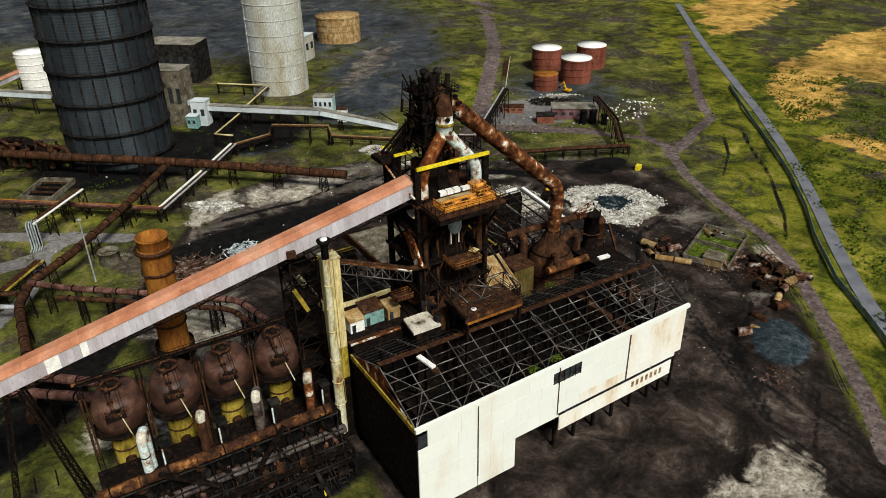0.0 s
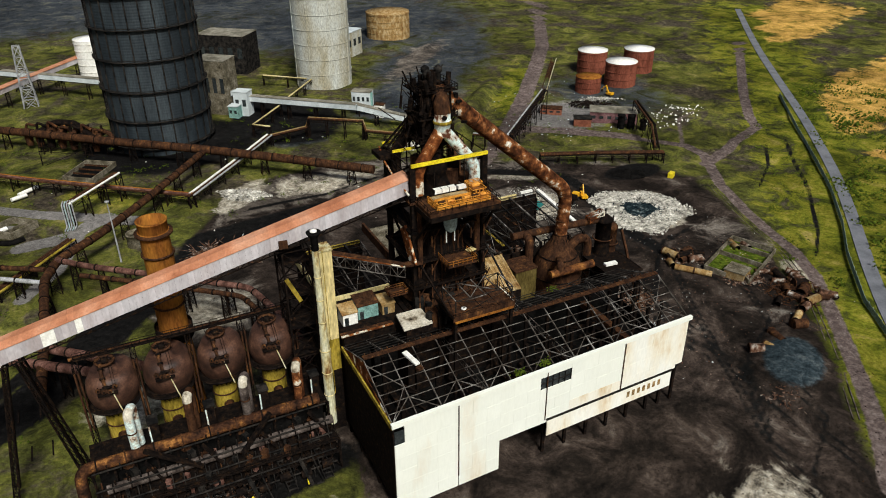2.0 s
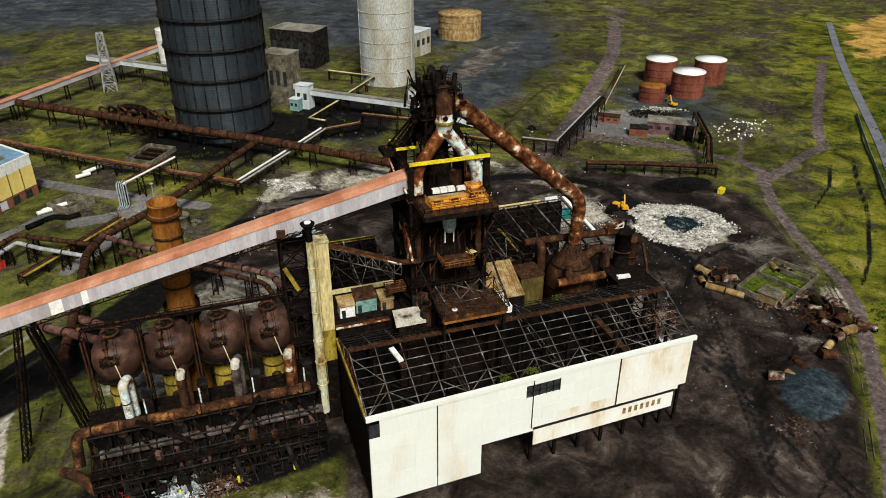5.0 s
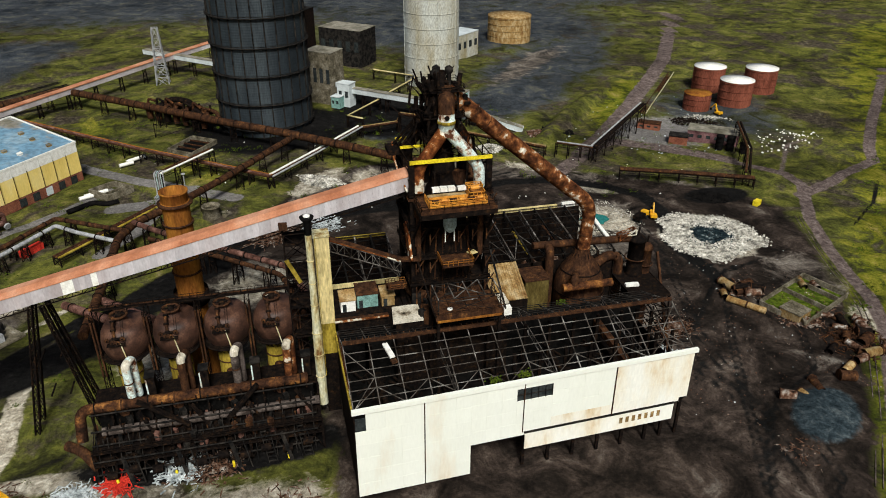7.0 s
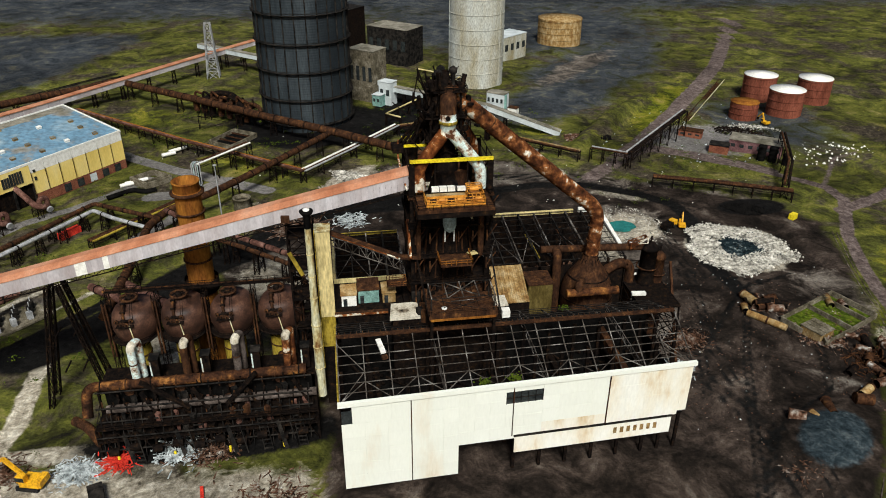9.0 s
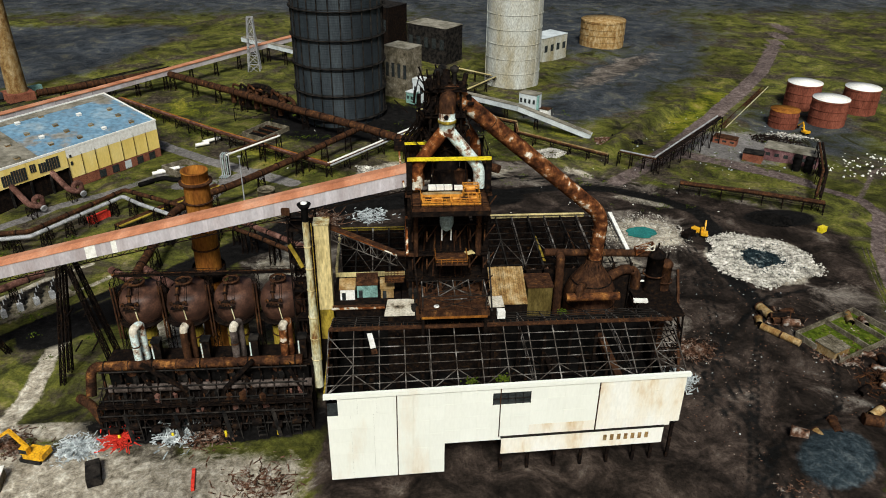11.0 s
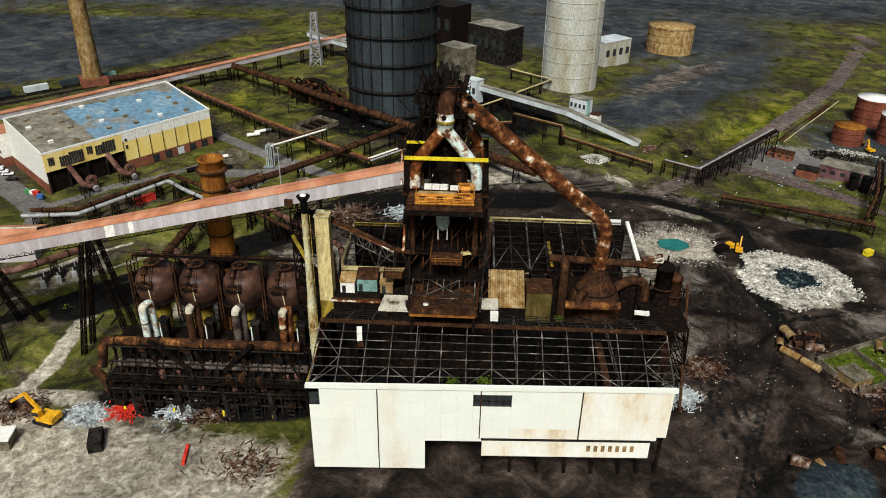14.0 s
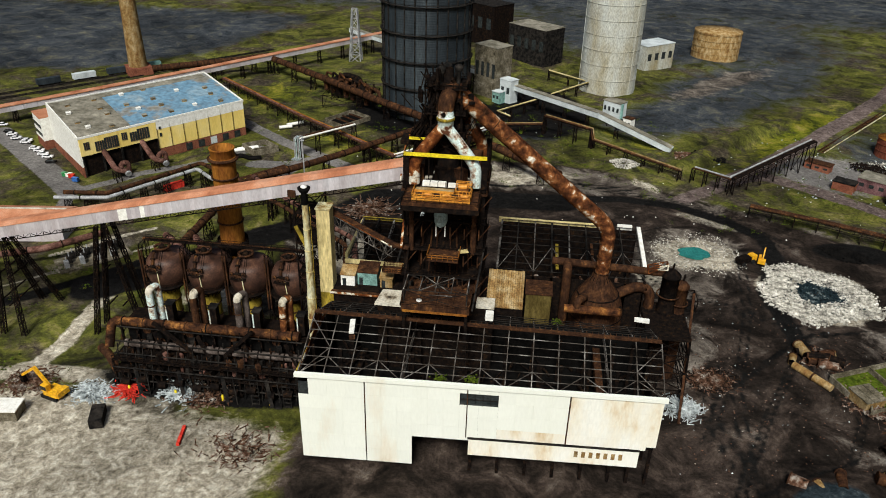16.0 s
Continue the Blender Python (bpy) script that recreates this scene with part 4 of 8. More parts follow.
# ---- blast furnace ----
def furnace():
    t = thing("blast_furnace", 0, 4, 0, "derelict rusty blast furnace tower with uptakes and a charging top", "blast furnace")
    # shell
    part("shell", M().lathe(0, 4.5, [(7.5, 10), (7.5, 24), (6.4, 26), (6.6, 33), (5.2, 47), (4.0, 54), (2.6, 58), (2.4, 61)]), DARK, t, "sooty furnace shell")
    part("bustle_pipe", M().lathe(0, 4.5, [(7.6, 27), (8.6, 28), (9.4, 29), (8.6, 30), (7.6, 31), (6.8, 30)], 40), RUST, t)
    for k in range(24):
        a = k * math.pi / 12
        part("stave_band", M().beam((6.9 * math.cos(a), 4.5 + 6.9 * math.sin(a), 31), (5.5 * math.cos(a), 4.5 + 5.5 * math.sin(a), 45), 0.3), RUST if k % 3 else DARK, t)
    # tower legs
    xs, ys = (-8.4, 8.4), (-1.8, 11.5)
    for x in xs:
        for y in ys:
            part("tower_leg", M().box(x - 0.55, y - 0.55, 8, x + 0.55, y + 0.55, 62.5), DARK, t)
    levels = (27.5, 34.0, 40.5, 48.0, 55.0)
    for z in levels:
        f = M()
        f.box(-9.4, -2.8, z - 0.4, 9.4, -1.2, z).box(-9.4, 10.8, z - 0.4, 9.4, 12.6, z).box(-9.4, -1.2, z - 0.4, -5.6, 10.8, z).box(5.6, -1.2, z - 0.4, 9.4, 10.8, z)
        fl = part("floor_deck", f, RUST if z > 50 else DARK, t)
        part("handrail", M().rail([(-9.3, 12.4, z), (-9.3, -2.7, z), (9.3, -2.7, z), (9.3, 12.4, z)], 1.2, 0.09, 1.5), DARK, fl)
    br = M()
    for za, zb in zip((8,) + levels, levels + (62,)):
        for x in xs:
            br.beam((x, -1.8, za), (x, 11.5, zb), 0.4).beam((x, 11.5, za), (x, -1.8, zb), 0.4)
        br.beam((-8.4, 11.5, za), (8.4, 11.5, zb), 0.4)
    br.beam((-8.4, -1.8, 41), (-1, -1.8, 54.5), 0.45).beam((8.4, -1.8, 40), (2, -1.8, 54), 0.45).beam((7.8, -9, 54), (8.4, -1.8, 45), 0.4).beam((-7.8, -9, 54), (-8.4, -1.8, 45), 0.4)
    tagged(part("bracing", br, DARK, t), kind="stuff")
    ob = M()
    for z in (28, 31, 37, 44, 51):
        for k in range(6):
            xx = -8 + 3.2 * k
            ob.beam((xx, -2.6, z), (xx + 2.4, -2.2, z + 3.4), 0.2).tube([(xx, -3.2, z), (xx, -3.2, z + 2.6)], 0.18, 6)
    tagged(part("pipe_clutter", ob, RUST, t, "small pipes and struts on the tower face"), kind="stuff")
    # upper frame and its yellow runway beams
    for x in xs:
        part("crane_post", M().box(x - 0.3, -2.4, 62, x + 0.3, -1.9, 63.5), DARK, t)
    part("runway_beam", M().beam((-8.9, -2.5, 63.2), (8.9, -2.5, 63.2), 0.5, 0.7), YELLOW, t, "bright yellow runway beam")
    part("runway_beam", M().beam((-9.2, 6.5, 63.4), (-3.5, 6.5, 63.4), 0.45, 0.5), YELLOW, t)
    part("runway_beam", M().beam((-9.2, 12.2, 63.4), (-3.8, 12.2, 63.4), 0.45, 0.5), YELLOW, t)
    up = M()
    for x in (-9, -3.5, 3.5, 9):
        for y in (-2.2, 5, 12.2):
            up.beam((x, y, 55), (x, y, 63), 0.22)
    for z in (57, 59, 61, 63):
        up.beam((-9, -2.2, z), (-9, 12.2, z), 0.16).beam((9, -2.2, z), (9, 12.2, z), 0.16).beam((-9, 12.2, z), (9, 12.2, z), 0.16)
    part("upper_frame", up, DARK, t)
    part("stair_pipe", M().tube(bent([(-9.6, -2.6, 57), (-10.2, 4, 59), (-10.4, 9, 61), (-9.8, 12.5, 62.6)], 1.5), 0.22, 8), RUSTPALE, t, "peeling white pipe round the corner")
    for k in range(9):
        part("machinery", M().cbox((-6 + 1.5 * k, 2.5 + 5 * ((k * 7) % 3) / 2, 57 + (k % 3) * 0.8), (1.8, 2.6, 3 + k % 3), 10 * k), DARK if k % 2 else RUST, t)
    # front machine platform
    deck = part("crane_platform", M().box(-8.2, -10.2, 54.6, 8.0, -1.8, 55.3), RUST, t, "rusty cantilever platform")
    part("platform_rail", M().rail([(-8.1, -2, 55.3), (-8.1, -10.1, 55.3), (7.9, -10.1, 55.3), (7.9, -2, 55.3)], 1.2, 0.09), DARK, deck)
    part("platform_girder", M().beam((-8.2, -10.2, 54.1), (8.0, -10.2, 54.1), 0.4, 1.1).beam((-8.2, -10, 54.1), (-8.2, -1.8, 54.1), 0.4, 1.1).beam((8, -10, 54.1), (8, -1.8, 54.1), 0.4, 1.1), DARK, deck)
    # uptakes
    up1 = part("uptake", M().tube(bent([(-6.9, -1.0, 56), (-6.9, -1.0, 61.2), (-0.6, 0.2, 69.0)], 2.0), 1.35, 18), RUSTPALE, t, "rusty uptake with peeling white paint")
    up2 = part("uptake", M().tube(bent([(6.6, -1.0, 56), (6.6, -1.0, 60.6), (0.0, 0.0, 68.6)], 2.0), 1.25, 18), PEEL, t, "pale blue uptake with peeling paint")
    part("uptake", M().tube(bent([(-7, 10.5, 56), (-7, 10.5, 62), (0, 7.5, 72)], 2), 1.3, 16), DARK, t)
    part("uptake", M().tube(bent([(7, 10.5, 56), (7, 10.5, 62), (0.8, 7.5, 72)], 2), 1.3, 16), RUSTPALE, t)
    part("uptake_neck", M().lathe(-0.4, 0.2, [(1.55, 67.6), (1.7, 68.6), (1.7, 70.2), (1.85, 70.3), (1.85, 71.0), (1.7, 71.1), (1.7, 72.6)], 24), PEEL, t, "white uptake neck with a yellow collar")
    part("collar", M().lathe(-0.4, 0.2, [(1.86, 70.3), (1.95, 70.35), (1.95, 70.9), (1.86, 71)], 24), YELLOWOLD, t)
    part("uptake_bend", M().tube(bent([(-0.4, 0.2, 72.4), (-0.4, 0.4, 74.4), (0.4, 4.6, 75.8)], 1.6), 1.75, 20), RUST, t)
    for k in (71.9,):
        part("manhole", M().tube([(-0.7, -1.7, k), (-0.7, -1.3, k)], 0.5, 12), DARK, t)
    # top works
    tp = M()
    rng = random.Random(5)
    for k in range(190):
        x, y, z = rng.gauss(-1.0, 2.6), rng.gauss(5.2, 2.0), rng.uniform(64, 79)
        if k % 4 == 0:
            tp.cbox((x, y, z), (rng.uniform(0.4, 1.3), rng.uniform(0.4, 1.3), rng.uniform(0.4, 1.8)), rng.uniform(0, 90))
        elif k % 4 == 1:
            tp.tube([(x, y, z - 1), (x + rng.gauss(0, 0.6), y + rng.gauss(0, 0.6), z + rng.uniform(1, 2.5))], rng.uniform(0.2, 0.55), 9)
        else:
            tp.beam((x, y, z - 1.5), (x + rng.gauss(0, 1.6), y + rng.gauss(0, 1.4), z + rng.uniform(0.5, 3)), rng.uniform(0.1, 0.28))
    part("charging_gear", tp, DARK, t, "tangle of rusted charging gear")
    part("bell_hopper", M().lathe(-0.5, 5, [(2.4, 61), (2.6, 66), (3.0, 70), (3.0, 74), (2.0, 76), (1.2, 78), (1.0, 80)], 20), DARK, t)
    tw = M().tower([(-4, 2, 62), (3, 2, 62), (3, 9.5, 62), (-4, 9.5, 62)], [(-3.5, 2.5, 77), (2.5, 2.5, 77), (2.5, 8.5, 77), (-3.5, 8.5, 77)], 5, 0.35)
    part("top_frame", tw, DARK, t)
    for z in (66, 71, 76.5):
        fd = part("top_deck", M().box(-5, 1.5, z - 0.2, 3.8, 9.5, z), DARK, t)
        part("top_rail", M().rail([(-5, 1.5, z), (3.8, 1.5, z), (3.8, 9.5, z), (-5, 9.5, z), (-5, 1.5, z)], 1.2, 0.1, 1.4), DARK, fd)
    for x, y in ((-2, 4), (1.5, 6), (-1, 7)):
        part("bleeder_valve", M().lathe(x, y, [(0.5, 75), (0.5, 79), (0.9, 79.5), (0.9, 80.3), (0.2, 80.8)], 12), STEEL, t, "grey bleeder valve")
    # leaning bracing at the back left of the top
    ln = M()
    for k in range(4):
        ln.beam((-10 + 0.8 * k, 12 - k, 62), (-3 + 0.4 * k, 6, 73), 0.5)
    ln.box(-11.5, 8, 61.2, -8.5, 13, 62.2)
    part("raking_strut", ln, DARK, t)
    # lower fittings
    part("balcony", M().box(-3, -7.6, 40.2, 4, -2.4, 40.6), RUST, t)
    part("balcony_rail", M().rail([(-3, -2.6, 40.6), (-3, -7.6, 40.6), (4, -7.6, 40.6), (4, -2.6, 40.6)], 1.2, 0.12, 1.2), RUSTYELLOW, t, "orange-brown balcony rail")
    part("vessel", M().lathe(-0.5, -3.6, [(0.3, 46.8), (1.1, 47.4), (1.5, 48.6), (1.5, 50.2), (1.1, 51.0), (0.3, 51.4)], 18), BLUEV, t, "pale blue vessel")
    for dx in (-1, 1):
        part("vessel_leg", M().box(-0.5 + dx - 0.1, -3.7, 44.5, -0.5 + dx + 0.1, -3.5, 47.5), WHITEP, t)
    part("peeling_duct", M().beam((-9.2, 2, 47.5), (-9.2, -3.4, 40.5), 0.5, 3.2), RUSTPALE, t, "white duct eaten by rust")
    part("column_duct", M().tube([(-7.2, -2.4, 40), (-7.2, -2.4, 55)], 0.55, 12), RUST, t)
    part("column_duct", M().tube([(6.8, -2.2, 40), (6.8, -2.2, 55)], 0.7, 12), RUST, t)
    part("loose_sheet", M().cbox((4.8, -3.2, 41.0), (2.0, 1.6, 0.15), 20), CREAM, t)
    for x, m2 in ((-5.6, DARK), (6.6, STEEL)):
        part("slanting_strut", M().beam((x * 1.4, -1.8, 41), (x * 1.25, -17.6, 34.6), 0.35), m2, t)
    bk = part("basket", M().box(-14.3, -1.2, 32.5, -9.9, 1.8, 32.5 + 0.2), RUST, t, "small rusty basket platform")
    part("basket_rail", M().rail([(-14.3, -1.2, 32.5), (-9.9, -1.2, 32.5), (-9.9, 1.8, 32.5), (-14.3, 1.8, 32.5), (-14.3, -1.2, 32.5)], 1.2, 0.12, 0.8), RUSTBRIGHT, bk)
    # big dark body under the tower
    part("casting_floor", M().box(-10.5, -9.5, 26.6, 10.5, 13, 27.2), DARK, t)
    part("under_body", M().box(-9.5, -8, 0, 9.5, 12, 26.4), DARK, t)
    rng = random.Random(9)
    for k in range(40):
        x, y = rng.uniform(-8, 8), rng.uniform(-9, -2.2)
        part("plant_item", M().cbox((x, y, 27.2 + 1.5), (rng.uniform(0.5, 2.2), rng.uniform(0.5, 2), rng.uniform(2, 6)), rng.uniform(0, 90)), (DARK, RUST, STEEL)[k % 3], t)


furnace()


def platform_machine():
    t = thing("maintenance_machine", -0.5, -6.5, 55.3, "orange railed machine with white tanks on the platform", "machine")
    part("bed", M().box(-6.2, -9.0, 55.3, 6.2, -4.2, 55.55), ORANGE, t)
    for y in (-9.0, -6.7, -4.4):
        part("side_beam", M().beam((-6.2, y, 55.9), (6.2, y, 55.9), 0.3, 0.5), ORANGE, t)
    for k in range(9):
        part("cross_member", M().beam((-5.9 + 1.48 * k, -9.0, 55.75), (-5.9 + 1.48 * k, -4.4, 55.75), 0.22, 0.3), DARK if k % 2 else ORANGE, t)
    part("guard_rail", M().rail([(-6.2, -4.4, 56.0), (-6.2, -9.0, 56.0), (6.2, -9.0, 56.0), (6.2, -4.4, 56.0)], 0.9, 0.12, 1.0), ORANGE, t)
    for k in range(6):
        part("winch_drum", M().tube([(-5.4 + 1.9 * k, -8.2, 56.5), (-4.1 + 1.9 * k, -8.2, 56.5)], 0.5, 12), ORANGE if k % 2 else RUST, t)
        part("drum_flange", M().tube([(-4.0 + 1.9 * k, -8.2, 56.5), (-3.88 + 1.9 * k, -8.2, 56.5)], 0.7, 12), ORANGE, t)
    part("upper_deck", M().box(-5.8, -6.9, 56.4, 2.4, -4.6, 56.65), CORR, t, "tan plank deck")
    part("deck_edge", M().beam((-5.9, -7.0, 56.8), (2.5, -7.0, 56.8), 0.16, 0.5), ORANGE, t)
    part("tank", M().box(-4.6, -4.5, 56.9, 0.6, -3.3, 57.8), WHITEP, t, "white tank")
    part("tank", M().box(1.0, -4.5, 56.9, 3.0, -3.4, 57.6), WHITEP, t)
    for x in (-4.6, -2.9, -1.2, 0.5):
        part("tank_strap", M().box(x - 0.06, -4.56, 56.9, x + 0.06, -3.25, 57.86), STEEL, t)
    part("cage", M().rail([(2.8, -7.4, 56.0), (6.1, -7.4, 56.0), (6.1, -3.6, 56.0), (2.8, -3.6, 56.0), (2.8, -7.4, 56.0)], 1.5, 0.15, 0.8).rail([(2.8, -5.6, 57.5), (6.1, -5.6, 57.5), (6.1, -3.6, 57.5), (2.8, -3.6, 57.5), (2.8, -5.6, 57.5)], 0.7, 0.13, 1.1), ORANGE, t)
    part("gearbox", M().box(3.3, -6.8, 55.6, 5.4, -4.6, 57.4), RUSTBRIGHT, t)
    part("motor", M().tube([(3.4, -5.7, 57.8), (5.2, -5.7, 57.8)], 0.45, 12), ORANGE, t)
    single("orange_drum", M().lathe(-7.2, -0.5, [(0.05, 55), (0.8, 55), (0.8, 57.2), (0.05, 57.3)], 14), ORANGE, "small orange drum on the furnace deck", "drum")


platform_machine()


def downcomer():
    t = thing("downcomer", 37, 8, 0, "huge rusty downcomer pipe with peeling white patches", "gas pipe")
    pts = bent([(1.0, 4.8, 75.4), (37.6, 7.6, 44.2), (37.2, 8.4, 29.5)], 3.5)
    part("pipe", M().tube(pts, [1.85 - 0.25 * i / (len(pts) - 1) for i in range(len(pts))], 26), FLECKED, t)
    for k in range(1, 12):
        f = k / 12
        p = Vector((1.0, 4.8, 75.4)).lerp(Vector((35.5, 7.45, 46.0)), f)
        d = Vector((36.6, 2.8, -32.4)).normalized() * 0.12
        part("flange", M().tube([p - d, p + d], 1.9 - 0.17 * f, 26), RUST, t)
    for z in (32, 36, 40):
        part("flange", M().lathe(37.3, 8.2, [(1.6, z), (1.75, z), (1.75, z + 0.3), (1.6, z + 0.3)], 24), RUST, t)


downcomer()


def dust_catcher():
    t = thing("dust_catcher", 37, 8.4, 0, "rusted cone-topped dust catcher", "dust catcher")
    part("cone", M().lathe(37, 8.4, [(6.4, 10), (6.5, 21.0), (6.4, 22.4), (6.05, 23.9), (5.4, 25.5), (4.4, 27.1), (3.4, 28.6), (2.5, 29.9), (1.95, 31.0), (1.8, 32)], 40), RUST, t)
    for k in range(16):
        a = 2 * math.pi * k / 16
        part("rib", M().beam((37 + 2.0 * math.cos(a), 8.4 + 2.0 * math.sin(a), 31.1), (37 + 2.5 * math.cos(a), 8.4 + 2.5 * math.sin(a), 29.8), 0.12, 0.2), DARK, t)
    for z, r in ((20.6, 6.5), (26.2, 4.98)):
        part("seam", M().lathe(37, 8.4, [(r, z), (r + 0.14, z + 0.02), (r + 0.1, z + 0.22), (r - 0.12, z + 0.24)], 40), DARK, t)
    for k in range(5):
        a = -2.5 + 0.5 * k
        part("manhole", M().tube([(37 + 5.4 * math.cos(a), 8.4 + 5.4 * math.sin(a), 23.6), (37 + 6.3 * math.cos(a), 8.4 + 6.3 * math.sin(a), 24.3)], 0.4, 10), DARK, t)
    part("drum_pipe", M().tube([(28.6, -0.6, 26.6), (41.5, -0.6, 26.6)], 1.0, 16), RUSTBRIGHT, t, "bright rusty pipe lying in front of the cone")
    part("drum_branch", M().tube(bent([(31.5, -0.6, 26.8), (31.5, -0.6, 28.8), (33.5, 3, 28)], 1), 0.9, 12), RUST, t)
    part("cross_pipe", M().tube([(25.5, 13.0, 31.6), (54, 13.0, 30.4)], 0.95, 16), RUST, t)
    part("cross_drop", M().tube(bent([(29.3, 13.0, 31.4), (29.3, 10.5, 31.2), (29.3, 10.2, 15)], 1.2), 1.1, 14), RUST, t)
    part("outlet", M().tube(bent([(42, 12, 24.0), (47, 13.4, 26.2), (50.5, 13.8, 24.8), (50.5, 13.8, 10)], 2.2), 1.25, 16), RUST, t)
    part("vent_frame", M().tower([(48.6, 11, 31), (53, 11, 32.4), (53, 13, 32.4), (48.6, 13, 31)], [(48.6, 11, 32.4), (53, 11, 33.8), (53, 13, 33.8), (48.6, 13, 32.4)], 1, 0.3), RUSTPALE, t)


dust_catcher()


def scrubber(x, y, r, h, label):
    t = thing("scrubber_vessel", x, y, 0, label, "vessel", "scrubber vessels")
    part("shell", M().lathe(x, y, [(r * 1.25, 0), (r * 1.25, h * 0.62), (r, h * 0.68), (r, h - 1.2), (r * 1.12, h - 1.1), (r * 1.12, h - 0.5), (r * 0.9, h), (r * 0.5, h + 0.7), (0.05, h + 0.95)], 22), RUST if r < 2 else DARK, t)
    for z in (h * 0.3, h * 0.5, h * 0.8):
        part("ring", M().lathe(x, y, [(r * 1.26, z), (r * 1.36, z), (r * 1.36, z + 0.3), (r * 1.26, z + 0.3)], 22), RUST, t)
    part("spout", M().tube([(x, y, h), (x + 0.2, y, h + 2.6)], 0.25, 8), DARK, t)


scrubber(54.5, 12.5, 2.1, 31.0, "tall dark scrubber vessel with a rusty rim")
scrubber(57.6, 12.8, 1.6, 28.0, "slim rust-orange scrubber vessel")
sup = thing("vessel_frame", 54, 8, 0, "burnt lattice frame round the scrubber vessels", "steel frame")
part("frame", M().tower([(48.9, 0, 0), (60, 0, 0), (60, 16, 0), (48.9, 16, 0)], [(48.9, 1, 20), (59, 1, 20), (59, 16, 20), (48.9, 16, 20)], 4, 0.4), DARK, sup)
part("deck", M().box(48.9, 0, 19.6, 59, 16, 20), DARK, sup)
part("white_panel", M().cbox((46.6, -1.4, 25.6), (3.4, 1.2, 0.6), -6), WHITEP, sup)
part("raking_prop", M().beam((60.5, 12, 26), (58.5, -6, 0), 0.6), RUST, sup)


def front_deck():
    t = thing("casting_canopy", 0, -14, 0, "brown railed deck under a bare canopy frame", "platform")
    part("floor", M().box(-7.0, -17.8, 34.3, 7.7, -9.6, 34.7), RUST, t)
    part("front_sheet", M().box(-7.0, -18.0, 33.7, 7.7, -17.8, 35.0), RUST, t)
    part("edge_rail", M().box(-6.7, -18.3, 33.5, 7.3, -18.0, 33.9), RUSTYELLOW, t, "orange bottom edge")
    part("canopy", M().tower([(-6.4, -17.7, 34.7), (7, -17.7, 34.7), (7, -11.5, 34.7), (-6.4, -11.5, 34.7)], [(-6.4, -17.7, 38.7), (7, -17.7, 38.7), (7, -11.5, 38.7), (-6.4, -11.5, 38.7)], 1, 0.22), STEEL, t)
    c = M()
    for k in range(5):
        c.beam((-6.4 + 3.35 * k, -17.7, 38.8), (-6.4 + 3.35 * k, -11.5, 38.8), 0.2)
    c.beam((-3, -17.7, 38.8), (3.6, -11.5, 38.8), 0.15).beam((-3, -11.5, 38.8), (3.6, -17.7, 38.8), 0.15)
    part("canopy_bar", c, TRUSS, t)
    for k in range(1, 4):
        part("floor_joint", M().box(-7.0 + 3.67 * k, -17.7, 34.7, -6.9 + 3.67 * k, -9.8, 34.8), DARK, t)
    part("floor_rail", M().rail([(-7.0, -9.6, 34.7), (-7.0, -17.9, 34.7), (7.7, -17.9, 34.7), (7.7, -9.6, 34.7)], 1.2, 0.1, 1.8), RUST, t)
    part("floor_bar", M().beam((-1.6, -13.2, 35.0), (3.4, -13.0, 35.0), 0.14), TRUSS, t)
    for x in (-6.4, 7):
        for y in (-17.6, -10):
            part("leg", M().box(x - 0.3, y - 0.3, 10, x + 0.3, y + 0.3, 34.3), DARK, t)
    part("hatch", M().lathe(-3.4, -15.5, [(0.4, 34.7), (0.6, 34.8), (0.6, 35.0), (0.3, 35.05)], 12), WHITEP, t)
    part("kerb", M().box(-7.2, -18.0, 34.7, -6.8, -9.6, 35.3), DARK, t)
    # sheeted roofs beside it
    s = thing("sheeted_roof", 14, 1, 0, "tan corrugated roof streaked with rust", "roof")
    n = 16
    for i in range(n):
        x = 10.4 + i * 0.54
        part("corrugated_strip", M().beam((x + 0.27, -2.6, 26.4), (x + 0.27, 7.2, 31.0), 0.5, 0.16 + 0.12 * (i % 2)), CORR, s)
    part("wall", M().box(10.4, 7.2, 18, 19, 7.6, 30.6), DARK, s)
    part("wall", M().box(10.4, -2.6, 12, 19, -2.2, 26.2), DARK, s)
    b = thing("ochre_bunker", 22.5, 4, 0, "ochre-stained square steel bunker", "bunker")
    part("front", M().box(19.6, 1.0, -0.3, 25.6, 7.0, 28.6), OCHRE, b)
    part("rim", M().box(19.4, 0.8, 28.6, 25.8, 7.2, 29.0), RUST, b)
    w = thing("white_roof_patch", 9.5, -6, 0, "small white sheet roofs beside the deck", "roof")
    part("sheet", M().box(8.4, -7.6, 29.0, 12.6, -3.2, 29.3), TORNWHITE, w)
    part("body", M().box(8.5, -7.5, 10, 12.5, -3.3, 28.9), DARK, w)
    part("box", M().box(10.8, -9.6, 27.2, 12.6, -8, 29), WHITEP, w)
    w = thing("low_roof", -11, -7, 0, "cream flat roof with torn corner", "roof")
    part("sheet", M().prism([(-14.6, -9.3), (-7.8, -9.3), (-7.8, -3.0), (-13.8, -3.0)], 28.6, 29.1), TORNWHITE, w)
    part("body", M().box(-13.9, -9.1, 10, -8.0, -3.2, 28.5), DARK, w)


front_deck()


